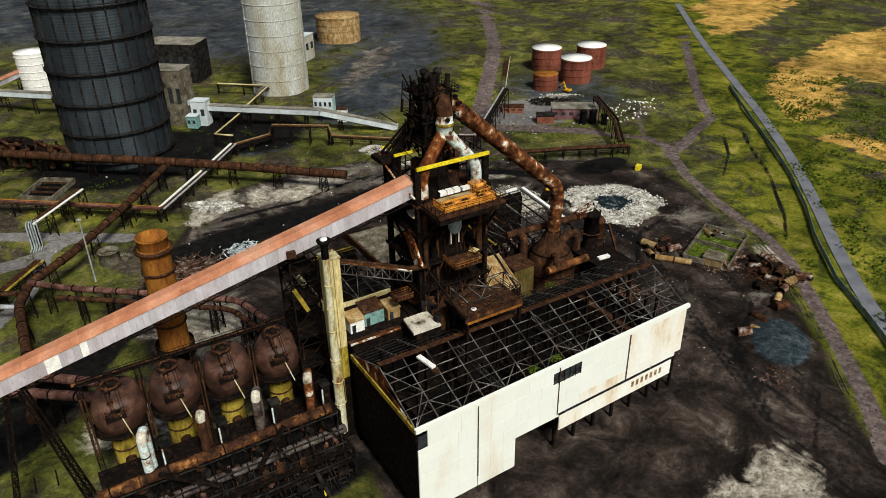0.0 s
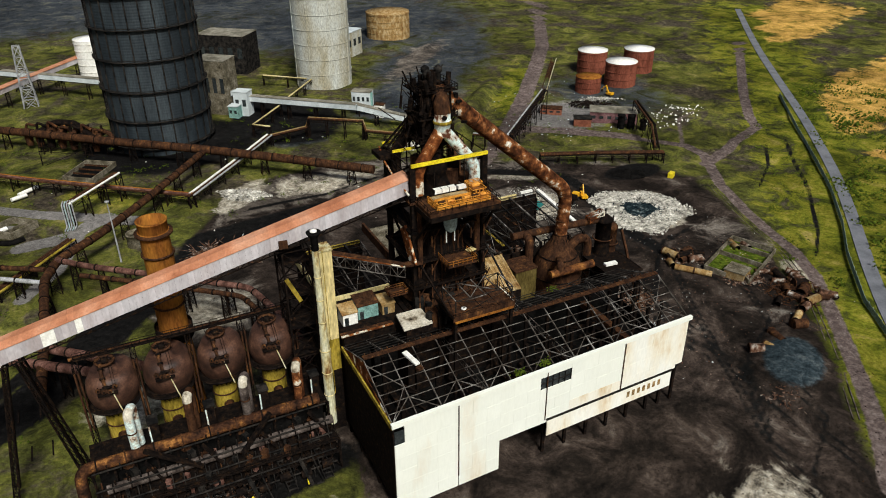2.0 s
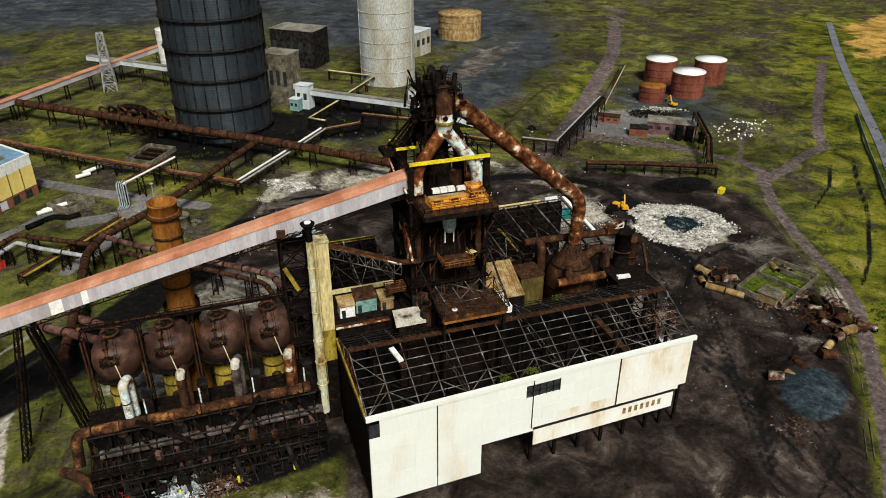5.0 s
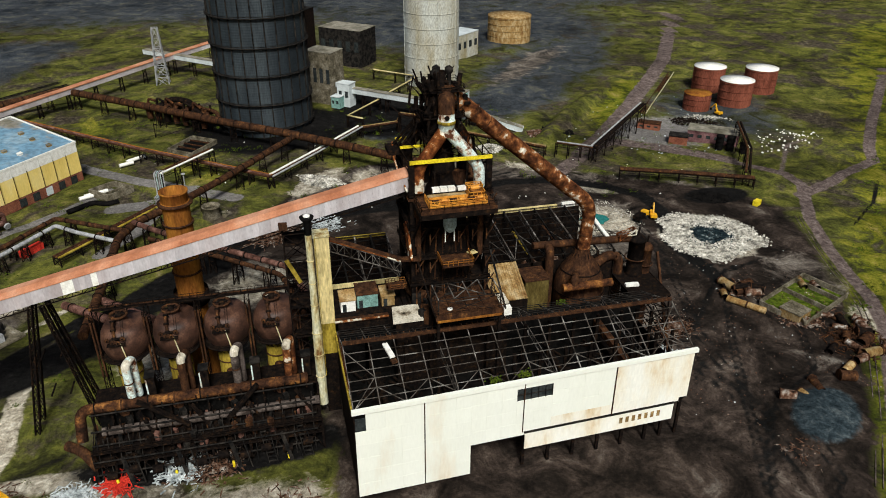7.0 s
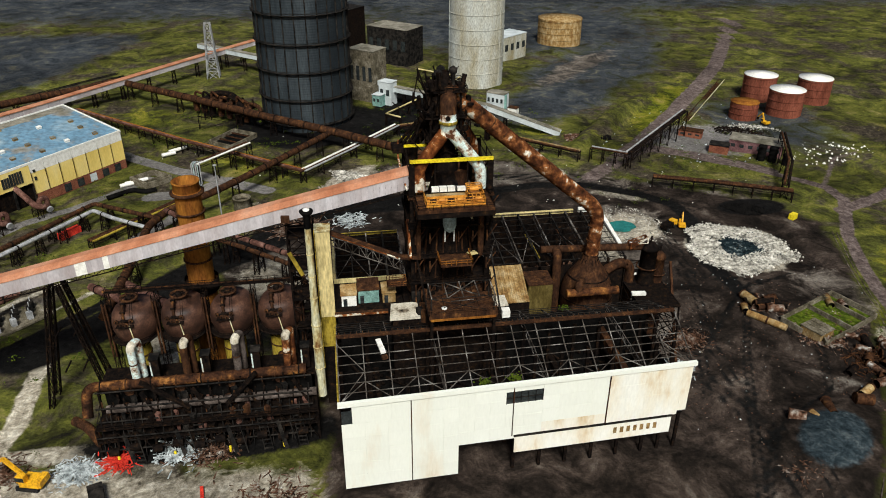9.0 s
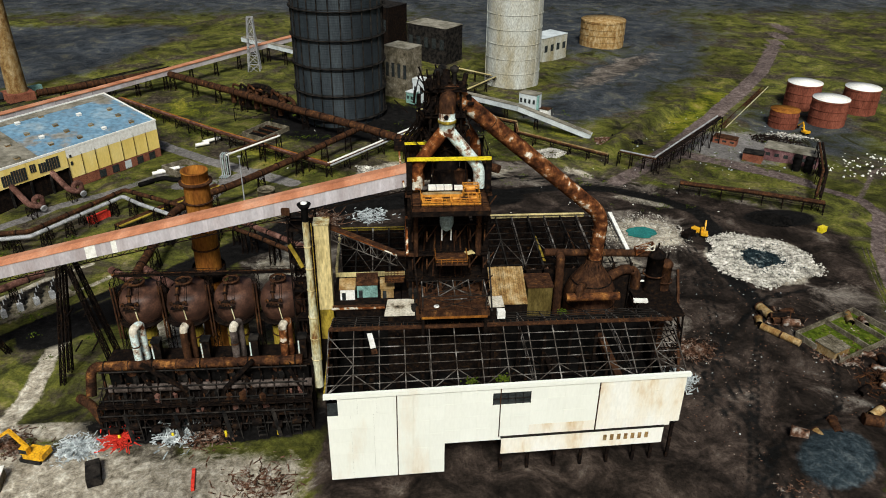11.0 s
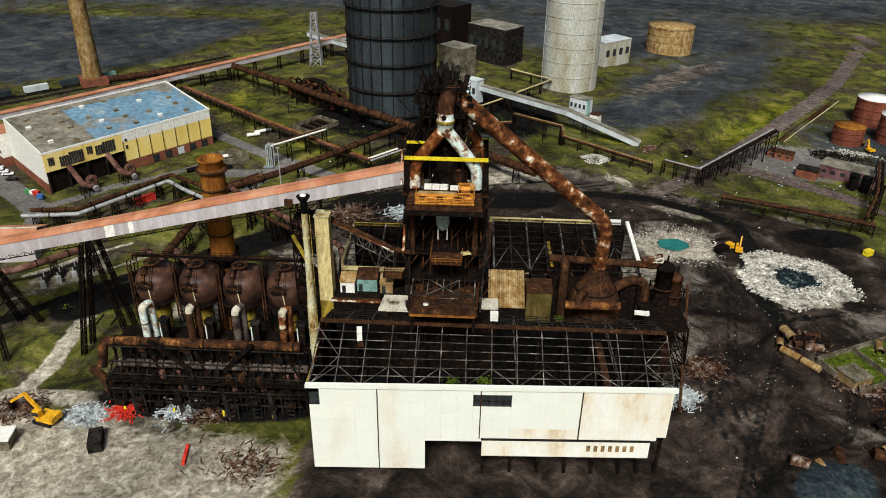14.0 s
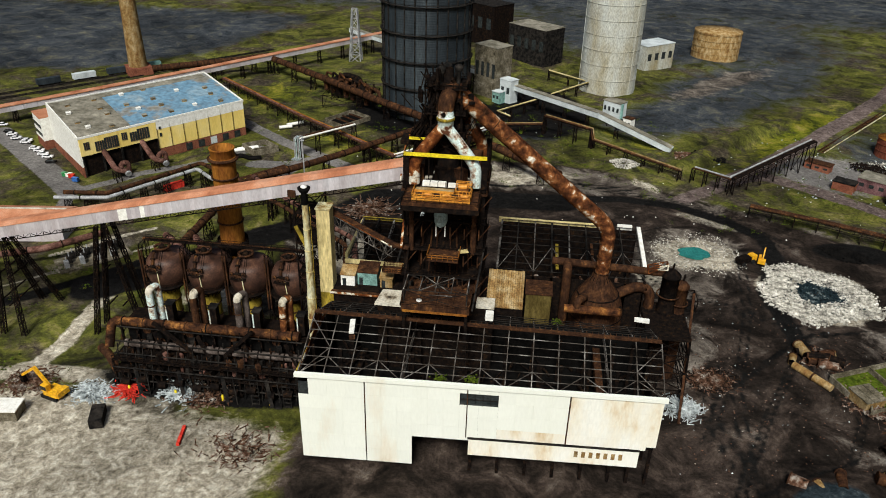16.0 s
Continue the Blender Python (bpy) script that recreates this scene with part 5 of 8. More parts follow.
def cabin(x, y, z, w, d, h, wall, roof, label):
    t = thing("site_cabin", x, y, z, label, "cabin", "cabins on the deck")
    part("wall", M().box(x - w / 2, y - d / 2, z, x + w / 2, y + d / 2, z + h), wall, t)
    part("roof", M().add([(x - w / 2 - 0.2, y - d / 2 - 0.2, z + h), (x + w / 2 + 0.2, y - d / 2 - 0.2, z + h), (x + w / 2 + 0.2, y + d / 2 + 0.2, z + h + 0.8), (x - w / 2 - 0.2, y + d / 2 + 0.2, z + h + 0.8),
                          (x - w / 2 - 0.2, y - d / 2 - 0.2, z + h + 0.2), (x + w / 2 + 0.2, y - d / 2 - 0.2, z + h + 0.2), (x + w / 2 + 0.2, y + d / 2 + 0.2, z + h + 1.0), (x - w / 2 - 0.2, y + d / 2 + 0.2, z + h + 1.0)],
                         [(3, 2, 1, 0), (4, 5, 6, 7), (0, 1, 5, 4), (1, 2, 6, 5), (2, 3, 7, 6), (3, 0, 4, 7)]), roof, t)
    part("door", M().box(x - w / 2 + 0.4, y - d / 2 - 0.05, z, x - w / 2 + 1.3, y - d / 2 + 0.02, z + 2.0), GLASSDARK, t)


dk = thing("cabin_deck", -19, 3, 0, "dark steel deck carrying the cabins", "platform")
part("deck", M().box(-26.4, -2.6, 26.4, -10.6, 11, 26.9), DARK, dk)
part("front_gutter", M().box(-26.6, -2.9, 26.4, -14.5, -1.6, 27.0), RUST, dk)
part("gutter_lip", M().box(-26.7, -3.05, 26.7, -14.5, -2.9, 27.15), RUSTPALE, dk, "flaking white gutter lip")
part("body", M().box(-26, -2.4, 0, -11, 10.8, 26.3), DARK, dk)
cabin(-23.2, 2.4, 26.9, 3.4, 3.4, 2.9, WHITEP, CORR, "white cabin with a brown roof")
cabin(-18.6, 3.6, 26.9, 4.8, 4.0, 3.4, TEAL, RUST, "teal cabin with a rusty roof")
cabin(-13.9, 2.8, 26.9, 3.0, 3.4, 2.6, CORR, CORR, "brown cabin with a sagging roof")


# ---- pole, duct and walkway ----
t = thing("vent_pole", -30.9, -4.3, 0, "tall pale vent pipe with a black flared head", "vent pipe")
part("pipe", M().tube([(-30.9, -4.3, z) for z in (6, 26, 29, 40, 50.4)], [1.1, 1.08, 0.86, 0.74, 0.7], 18), POLE, t)
for z, r in ((14, 1.1), (20, 1.1), (25.8, 1.08), (33, 0.8), (38.5, 0.74), (44, 0.71)):
    part("band", M().lathe(-30.9, -4.3, [(r, z), (r + 0.09, z), (r + 0.09, z + 0.22), (r, z + 0.22)], 18), CREAM, t)
part("neck", M().lathe(-30.9, -4.3, [(0.75, 50.3), (0.8, 50.5), (0.72, 53.0), (1.35, 53.9), (1.5, 54.3), (0.9, 54.4)], 18), BLACK, t)
part("cap", M().lathe(-30.9, -4.3, [(0.7, 54.4), (0.7, 54.7), (0.1, 54.9)], 14), WHITEP, t)
part("ladder", M().beam((-29.7, -4.8, 14), (-29.7, -4.8, 50), 0.12), YELLOWOLD, t)
t = thing("lift_shaft", -28.2, 1, 0, "tall cream panelled lift shaft", "lift shaft")
for k in range(11):
    part("panel", M().box(-29.7, -0.6, 17 + 2.76 * k, -26.5, 2.8, 17 + 2.76 * k + 2.73), CREAM if k > 2 else YELLOWOLD, t)
part("cap", M().box(-29.9, -0.8, 47.36, -26.3, 3.0, 47.66), POLE, t)
part("plinth", M().box(-29.7, -0.6, 0, -26.5, 2.8, 17), DARK, t)
t = thing("shaft_frame", -32, 4, 0, "dark lattice frame behind the lift shaft", "steel frame")
part("frame", M().tower([(-36, 3, 0), (-30.2, 3, 0), (-30.2, 10, 0), (-36, 10, 0)], [(-36, 3, 47), (-30.2, 3, 47), (-30.2, 10, 47), (-36, 10, 47)], 9, 0.35), DARK, t)
for z in (12, 20, 28, 36, 44):
    part("landing", M().box(-36, 3, z, -30.2, 10, z + 0.2), DARK, t)
part("yellow_stair", M().beam((-35.8, 2.6, 41), (-33.2, 2.6, 35), 0.3, 0.9), YELLOWOLD, t)
t = thing("skip_walkway", -18, 1, 0, "lattice walkway with a brown deck and white edge", "walkway")
part("deck", M().beam((-29, 4.6, 45.4), (-11.5, -2.6, 40.9), 2.0, 0.3), RUST, t)
part("deck", M().beam((-11.5, -2.6, 40.9), (-7.5, -3.2, 40.9), 2.0, 0.3), RUST, t)
part("truss", M().truss((-29, 3.6, 45.2), (-11.5, -3.6, 40.7), 2.4, 12, 0.16), TRUSS, t)
part("truss", M().truss((-28, 5.6, 45.2), (-10.5, -1.6, 40.7), 2.4, 12, 0.16), DARK, t)
part("edge", M().beam((-26, 2.3, 44.75), (-11.5, -3.7, 41.0), 0.12, 0.25), RUSTPALE, t)


# ---- conveyor gallery ----
CA, CB = Vector((-8.6, 1.6, 56.4)), Vector((-200, 21.2, 4.6))


def conveyor():
    t = thing("conveyor_gallery", -100, 10, 0, "long sloping conveyor gallery with pink roof and grey sides", "conveyor")
    d = (CB - CA).normalized()
    s = d.cross(Vector((0, 0, 1))).normalized()
    if s.y > 0:
        s = -s
    u = Vector((0, 0, 1))
    L = (CB - CA).length
    n = 150
    step = L / n
    HW, H, RISE = 2.5, 3.2, 0.9

    def sheet(prof, name, material):
        """A strip one sheet long, its section given across (s) and up (u)."""
        v = [p + s * a + u * b for p in (Vector((0, 0, 0)), d * (step - 0.02)) for a, b in prof]
        k = len(prof)
        f = [tuple(range(k))[::-1], tuple(range(k, 2 * k))] + [(i, (i + 1) % k, k + (i + 1) % k, k + i) for i in range(k)]
        return M().add(v, f).mesh(name, material)

    roof = sheet([(-HW, H), (HW + 0.15, H), (HW + 0.15, H + 0.12), (HW * 0.45, H + RISE), (-HW * 0.45, H + RISE), (-HW, H + 0.12)], "roof_sheet", CONVROOF)
    side = sheet([(HW - 0.12, 0), (HW, 0), (HW, H - 0.02), (HW - 0.12, H - 0.02)], "side_sheet", CONVSIDE)
    pale = sheet([(HW - 0.12, 0), (HW, 0), (HW, H - 0.02), (HW - 0.12, H - 0.02)], "side_sheet", WHITEP)
    back = sheet([(-HW, 0), (-HW + 0.12, 0), (-HW + 0.12, H), (-HW, H)], "back_sheet", CONVSIDE)
    base = Vector(PLACE[t.name])
    for i in range(n):
        p = CA + d * (step * i) - base
        for me, nm in ((roof, "roof_sheet"), (pale if i in (52, 56, 57) else side, "side_sheet"), (back, "back_sheet")):
            ob = new(nm, me)
            ob.parent, ob.location = t, p
    part("floor", M().beam(CA + u * 0.05, CB + u * 0.05, 2 * HW - 0.3, 0.2), DARK, t)
    part("under_truss", M().truss(CA + s * 2 - u * 0.05, CB + s * 2 - u * 0.05, 1.1, 90, 0.2), DARK, t)
    part("under_truss", M().truss(CA - s * 2 - u * 0.05, CB - s * 2 - u * 0.05, 1.1, 90, 0.2), DARK, t)
    q = CA + d * 28
    part("hatch", M().cbox(q + s * 2.7 + u * 0.7, (1.8, 1.0, 1.6), -6), RUST, t, "rusty hatch on the gallery's side")
    for dist, spread, along in ((84.0, 2.6, 7.2), (118.0, 9.0, 3.0)):
        c = CA + d * dist
        tr = thing("conveyor_trestle", c.x, c.y, 0, "tall dark lattice trestle under the conveyor", "trestle", "conveyor trestles")
        zt = c.z - 1.1
        for sx in (-1, 1):
            for sy in (-1, 1):
                top = Vector((c.x + sx * 1.2, c.y + sy * 1.8, zt))
                foot = Vector((c.x + sx * along + (0 if along > 5 else 3), c.y + sy * spread, -0.3))
                g = M()
                offs = [(0.55, 0.55), (-0.55, 0.55), (-0.55, -0.55), (0.55, -0.55)]
                g.tower([(foot.x + a, foot.y + b, foot.z) for a, b in offs], [(top.x + a * 0.7, top.y + b * 0.7, top.z) for a, b in offs], 11, 0.22)
                part("leg", g, DARK, tr)
        bb = M()
        for f in (0.3, 0.6):
            for sx in (-1, 1):
                w = spread * (1 - f) + 1.8 * f
                bb.beam((c.x + sx * 2, c.y - w, zt * f), (c.x + sx * 2, c.y + w, zt * f), 0.3)
        tagged(part("brace", bb, DARK, tr), kind="stuff")


conveyor()


# ---- brick-red stack ----
def stack():
    x, y = -58.6, 18.0
    t = thing("waste_gas_stack", x, y, 0, "squat ochre-rusted waste gas stack with flared rim", "chimney")
    part("shaft", M().lathe(x, y, [(4.0, -0.3), (3.6, 8), (3.15, 26), (3.15, 28), (3.0, 50), (3.2, 51), (2.7, 51), (2.7, 40)], 36), RUSTYELLOW, t)
    part("rim", M().lathe(x, y, [(3.0, 49.4), (3.05, 53.0), (3.2, 53.1), (3.2, 53.4), (2.75, 53.4), (2.7, 44)], 36), RUSTYELLOW, t)
    part("rim_ring", M().lathe(x, y, [(3.0, 50.2), (3.85, 50.3), (3.9, 50.75), (3.0, 50.9)], 36), RUST, t)
    for z in (26.4, 33, 39.5, 45.5):
        part("band", M().lathe(x, y, [(3.1, z), (3.45 if z > 30 else 4.0, z), (3.45 if z > 30 else 4.0, z + 0.35), (3.1, z + 0.35)], 36), RUST, t)
    part("gallery_rail", M().lathe(x, y, [(4.0, 24.6), (4.05, 24.6), (4.05, 27.8), (4.0, 27.8)], 24), DARK, t)


stack()


# ---- hot blast stoves ----
STOVES = (-73.4, -62.3, -51.2, -40.1)


def stove(x, y=8.0):
    t = thing("hot_blast_stove", x, y, 0, "hot blast stove with a red-oxide dome on a yellow shell", "stove", "row of stoves")
    prof = [(r, z - 2.0) for r, z in ((2.5, 20.0), (3.3, 20.6), (4.2, 22.0), (4.75, 23.9), (4.8, 25.4), (4.4, 27.6), (3.4, 29.3), (2.1, 28.6), (1.0, 30.8), (0.05, 30.9))]
    egg = M().lathe(x, y, prof, 40)
    egg.v = [(p + 0.34 * max(0, q - y) + 0.18 * max(0, p - x), y + (q - y) * (1.5 if q > y else 1.0), r - 0.08 * max(0, q - y) * (r > 24)) for p, q, r in egg.v]
    part("dome", egg, DOME, t)
    part("shell", M().lathe(x, y, [(2.6, -0.3), (2.6, 18.4)], 28), YELLOWOLD, t)
    for z in (6, 10, 14, 17.4):
        part("hoop", M().lathe(x, y, [(2.6, z), (2.8, z), (2.8, z + 0.25), (2.6, z + 0.25)], 28), RUST, t)
    ring = part("dome_walkway", M().lathe(x, y, [(3.4, 19.2), (5.3, 19.2), (5.3, 19.45), (3.4, 19.45)], 32), DARK, t)
    rr = M()
    for k in range(16):
        a, b = 2 * math.pi * k / 16, 2 * math.pi * (k + 1) / 16
        p, q = (x + 5.3 * math.cos(a), y + 5.3 * math.sin(a), 19.4), (x + 5.3 * math.cos(b), y + 5.3 * math.sin(b), 19.4)
        rr.beam(p, (p[0], p[1], 20.6), 0.09).beam((p[0], p[1], 20.6), (q[0], q[1], 20.6), 0.09).beam((p[0], p[1], 20.0), (q[0], q[1], 20.0), 0.07)
    part("walkway_rail", rr, DARK, ring)
    zc = 29.3
    cap = part("top_ring", M().lathe(x, y, [(1.55, zc - 0.3), (2.0, zc - 0.3), (2.05, zc + 0.15), (1.55, zc + 0.15), (1.5, zc - 0.2)], 24), RUST, t)
    for k in range(6):
        a = k * math.pi / 3
        part("spoke", M().beam((x, y, zc), (x + 1.7 * math.cos(a), y + 1.7 * math.sin(a), zc), 0.16, 0.12), DARK, cap)
    part("top_hub", M().lathe(x, y, [(0.7, 27.6), (0.7, 29.5), (0.5, 29.8), (0.1, 29.85)], 14), DARK, cap)
    part("ring_rail", M().lathe(x, y, [(2.1, zc + 0.9), (2.16, zc + 0.9), (2.16, zc + 1.0), (2.1, zc + 1.0)], 20), DARK, cap)
    # the bent gas offtake with its bolted collars, down the face of the dome
    arm = part("offtake", M().tube(bent([(x - 0.9, y - 1.2, 29.3), (x - 1.1, y - 3.0, 28.6), (x - 0.9, y - 4.6, 26.2), (x - 0.6, y - 5.0, 24.9)], 0.8), 0.34, 10), RUST, t)
    for f, (px, py, pz) in enumerate(((x - 1.0, y - 2.3, 28.9), (x - 1.0, y - 3.7, 27.5), (x - 0.85, y - 4.7, 26.0))):
        part("collar", M().tube([(px, py + 0.14, pz + 0.14), (px, py - 0.14, pz - 0.14)], 0.58, 12), DARK, arm)
    man = part("dome_valve", M().tube([(x - 2.3, y - 4.9, 25.7), (x + 0.9, y - 4.9, 26.1)], 0.28, 10), DARK, t)
    for dx, dz in ((-2.3, 0.2), (-1.3, -0.5), (-0.2, -0.7), (0.9, 0.3)):
        part("handwheel", M().tube([(x + dx, y - 5.15, 25.8 + dz), (x + dx, y - 5.3, 25.8 + dz)], 0.52, 12), RUST, man)
        part("valve_stem", M().tube([(x + dx, y - 4.4, 25.8 + dz), (x + dx, y - 5.6, 25.8 + dz)], 0.16, 8), DARK, man)
    part("valve_platform", M().box(x - 2.6, y - 5.6, 24.5, x + 1.2, y - 4.3, 24.62), DARK, t)
    part("dome_ladder", M().beam((x + 0.5, y - 1.6, 29.4), (x + 0.6, y - 4.9, 25.2), 0.08, 0.2).beam((x + 1.0, y - 1.6, 29.4), (x + 1.1, y - 4.9, 25.2), 0.08, 0.2), DARK, t)
    part("dome_pipe", M().tube([(x + 0.2, y - 4.9, 24.8), (x + 1.5, y - 6.8, 19.8)], 0.13, 8), POLE, t)
    low = M()
    for k in range(20):
        a = 2 * math.pi * k / 20
        low.beam((x + 4.9 * math.cos(a), y + 4.9 * math.sin(a), 19.3), (x + 2.7 * math.cos(a), y + 2.7 * math.sin(a), 16.8), 0.14)
    tagged(part("walkway_bracket", low, DARK, t), kind="stuff")
    return t


for x in STOVES:
    stove(x)

t = thing("stove_gantry", -57, 8, 0, "service gantry of rails and pipes over the stove domes", "gantry")
part("walkway", M().box(-79, 9.6, 29.6, -34, 10.6, 29.8), DARK, t)
part("rail", M().rail([(-79, 9.6, 29.8), (-34, 9.6, 29.8)], 1.1, 0.09).rail([(-79, 10.6, 29.8), (-34, 10.6, 29.8)], 1.1, 0.09), DARK, t)
part("pipe", M().tube([(-80, 11.2, 29.4), (-34, 11.2, 29.4)], 0.4, 10), RUST, t)
for x in (-78.9, -67.9, -56.8, -45.7, -34.6):
    part("post", M().tower([(x - 0.5, 7.2, 0), (x + 0.5, 7.2, 0), (x + 0.5, 10.5, 0), (x - 0.5, 10.5, 0)], [(x - 0.5, 7.2, 29.6), (x + 0.5, 7.2, 29.6), (x + 0.5, 10.5, 29.6), (x - 0.5, 10.5, 29.6)], 7, 0.16), DARK, t)
    part("riser", M().tube([(x - 0.3, 6.6, 14), (x - 0.3, 6.6, 28.6)], 0.22, 8).tube([(x + 0.4, 6.6, 14), (x + 0.4, 6.6, 28.6)], 0.22, 8), RUST, t)


def stove_front():
    t = thing("stove_pipework", -58, -5, 0, "rusty mains, valves and stairs along the foot of the stoves", "pipework")
    for i, x in enumerate(STOVES):
        x2 = x + 2.6
        part("u_pipe", M().tube(bent([(x2 - 0.5, -5.4, 15), (x2 - 0.5, -5.4, 24.6), (x2 + 0.5, -3.0, 24.6), (x2 + 0.5, -3.0, 15)], 1.0), 0.9, 14), (PEEL, RUST, GREYBROWN, FLECKED)[i], t)
        part("u_cap", M().tube(arc((x2 - 0.5, -5.4, 15), (x2 - 0.5, -5.4, 24.6), (x2 + 0.5, -3.0, 24.6), 1.0), 0.93, 14), TORNWHITE, t, "pale flaking bend")
        part("u_band", M().tube([(x2 - 0.5, -5.4, 20), (x2 - 0.5, -5.4, 20.3)], 1.0, 14), RUST, t)
        part("burner_box", M().box(x2 + 2.6, -4.6, 14.6, x2 + 4.4, -2.6, 20.2), DARK, t)
        part("burner_roof", M().box(x2 + 2.4, -4.9, 20.2, x2 + 4.6, -2.4, 20.5), STEEL, t)
        part("burner_flash", M().box(x2 + 2.5, -4.75, 15, x2 + 2.8, -4.6, 19.6), PEEL, t)
        part("hot_main_branch", M().tube([(x, 6, 11.5), (x, -6.0, 13.0)], 1.1, 14), RUST, t)
        for k in range(5):
            part("valve", M().cbox((x - 2.2 + 1.5 * k, -6.6 - (k % 2), 8.5 + 1.3 * (k % 3)), (1.2, 1.4, 2.0), 13 * k), (DARK, RUST, STEEL)[k % 3], t)
        part("stair", M().beam((x + 3, -8.2, 14.2), (x + 7.0, -10.4, 8.2), 1.0, 0.2), DARK, t)
        part("stair", M().beam((x - 1, -12.6, 6.4), (x + 0.8, -15.0, -0.3), 0.9, 0.2).beam((x + 1.6, -12.6, 6.4), (x + 3.2, -15.0, -0.3), 0.2, 0.3), STEEL, t)
    for x in (-74, -60, -46, -38):
        st = part("ladder_stair", M().beam((x, -11.0, 9.0), (x + 1.6, -14.6, -0.3), 0.14, 0.3).beam((x + 1.9, -11.0, 9.0), (x + 3.5, -14.6, -0.3), 0.14, 0.3), STEEL, t)
        for k in range(10):
            f = (k + 0.5) / 10
            part("tread", M().box(x + 1.6 * f, -11.2 - 3.6 * f, 8.95 - 9.3 * f, x + 1.9 + 1.6 * f, -10.8 - 3.6 * f, 9.05 - 9.3 * f), STEEL, st)
    for xa, xb in ((-70, -60), (-45, -52)):
        part("raking_chute", M().beam((xa, -8.4, 17.2), (xb, -10.2, 10.4), 0.9, 0.7), DARK, t)
    for k in range(60):
        x, z = -79.5 + 0.79 * k, (14.2, 11.9, 8.6)[k % 3]
        part("fitting", M().tube([(x, -7.4 - 1.4 * (k % 3), z - 0.5), (x, -7.4 - 1.4 * (k % 3), z + 0.7 + 0.3 * (k % 4))], 0.17, 6), (DARK, RUST, STEEL, DARK)[k % 4], t)
    main = bent([(-82.0, -9.5, 9.5), (-82.0, -6.4, 15.4), (-34, -6.2, 15.4)], 2.2)
    part("hot_blast_main", M().tube(main, 1.15, 18), MAINRUST, t, "rusty horizontal blast main")
    for k in range(9):
        part("main_flange", M().tube([(-79 + 5.4 * k, -6.3, 15.4), (-78.7 + 5.4 * k, -6.3, 15.4)], 1.3, 18), RUST if k % 2 else DARK, t)
    part("cold_main", M().tube([(-78, -8.6, 10.6), (-32, -8.6, 10.6)], 0.95, 16), GREYBROWN, t)
    for k in range(14):
        part("cold_main_band", M().tube([(-77 + 3.3 * k, -8.6, 10.6), (-76.7 + 3.3 * k, -8.6, 10.6)], 1.08, 16), DARK, t)
    for z, y in ((11.6, -9.6), (9.0, -11.0), (6.2, -13.0), (2.6, -13.0), (14.6, -7.7)):
        part("service_pipe", M().tube([(-80, y, z), (-33, y, z)], 0.2, 8), STEEL, t)
    for k in range(22):
        x = -79 + 2.15 * k
        part("upright", M().beam((x, -13.0, 0), (x, -10.6, 11.6 - (k % 3)), 0.18), STEEL, t)
    for k in range(10):
        x = -78 + 4.6 * k
        part("burner_drum", M().tube([(x, -13.2, 2.2 + (k % 2)), (x + 2.2, -13.2, 2.2 + (k % 2))], 0.9, 12), DARK, t)
    part("end_elbow", M().tube(bent([(-86, -7, 7), (-82.5, -9.6, 7), (-80, -11, 3)], 1.5), 1.1, 14), RUST, t)
    for z, y0, y1 in ((13.4, -6.0, 2.6), (7.8, -12.6, -5), (4.6, -12.8, -6)):
        dkk = part("deck", M().box(-80, y0, z, -32, y1, z + 0.25), DARK, t)
        part("deck_rail", M().rail([(-80, y0, z + 0.25), (-32, y0, z + 0.25)], 1.2, 0.09, 2.0), DARK, dkk)
    for k in range(13):
        x = -80 + 4 * k
        part("post", M().box(x - 0.25, -12.6, -0.3, x + 0.25, -12.1, 8), DARK, t)
        part("post", M().box(x - 0.25, -6.2, -0.3, x + 0.25, -5.7, 13.4), DARK, t)
        part("crossbeam", M().beam((x, -12.4, 7.6), (x, -2, 13.2), 0.16), DARK, t)
        if k < 12:
            part("diagonal", M().beam((x, -12.5, 0), (x + 4, -12.5, 7.6), 0.2).beam((x + 4, -12.5, 0), (x, -12.5, 7.6), 0.2), DARK, t)
    # one plain black box fills the space between pipework and stoves
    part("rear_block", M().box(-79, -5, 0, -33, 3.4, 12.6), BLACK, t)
    rng = random.Random(12)
    for k in range(70):
        x, y = rng.uniform(-80, -33), rng.uniform(-12, -4.6)
        z = rng.choice((8.0, 4.85, 13.6)) if y > -6 else rng.choice((8.0, 4.85))
        part("fitting", M().cbox((x, y, z + 0.8), (rng.uniform(0.4, 1.6), rng.uniform(0.4, 1.4), rng.uniform(1.0, 2.6)), rng.uniform(0, 90)), (DARK, RUST, STEEL, PINKPIPE)[k % 4], t)
    for k in range(4):
        part("hydrant", M().lathe(-76 + 12 * k, -14.2, [(0.3, 0), (0.3, 1.6), (0.1, 1.8)], 8), YELLOW, t, "yellow hydrant")


stove_front()


# ---- pipe bridges and racks ----
def trestle_feet(t, pts, step, w, z_drop, material=DARK):
    """Lattice supports under a run of pipe."""
    for a, b in zip(pts[:-1], pts[1:]):
        a, b = Vector(a), Vector(b)
        n = max(1, int((b - a).length / step))
        for k in range(n):
            p = a.lerp(b, (k + 0.5) / n)
            zt = p.z - z_drop
            tagged(part("support", M().tower([(p.x - w, p.y - w, -0.4), (p.x + w, p.y - w, -0.4), (p.x + w, p.y + w, -0.4), (p.x - w, p.y + w, -0.4)],
                                      [(p.x - w * 0.7, p.y - w * 0.7, zt), (p.x + w * 0.7, p.y - w * 0.7, zt), (p.x + w * 0.7, p.y + w * 0.7, zt), (p.x - w * 0.7, p.y + w * 0.7, zt)], 2, 0.24), material, t), kind="stuff")


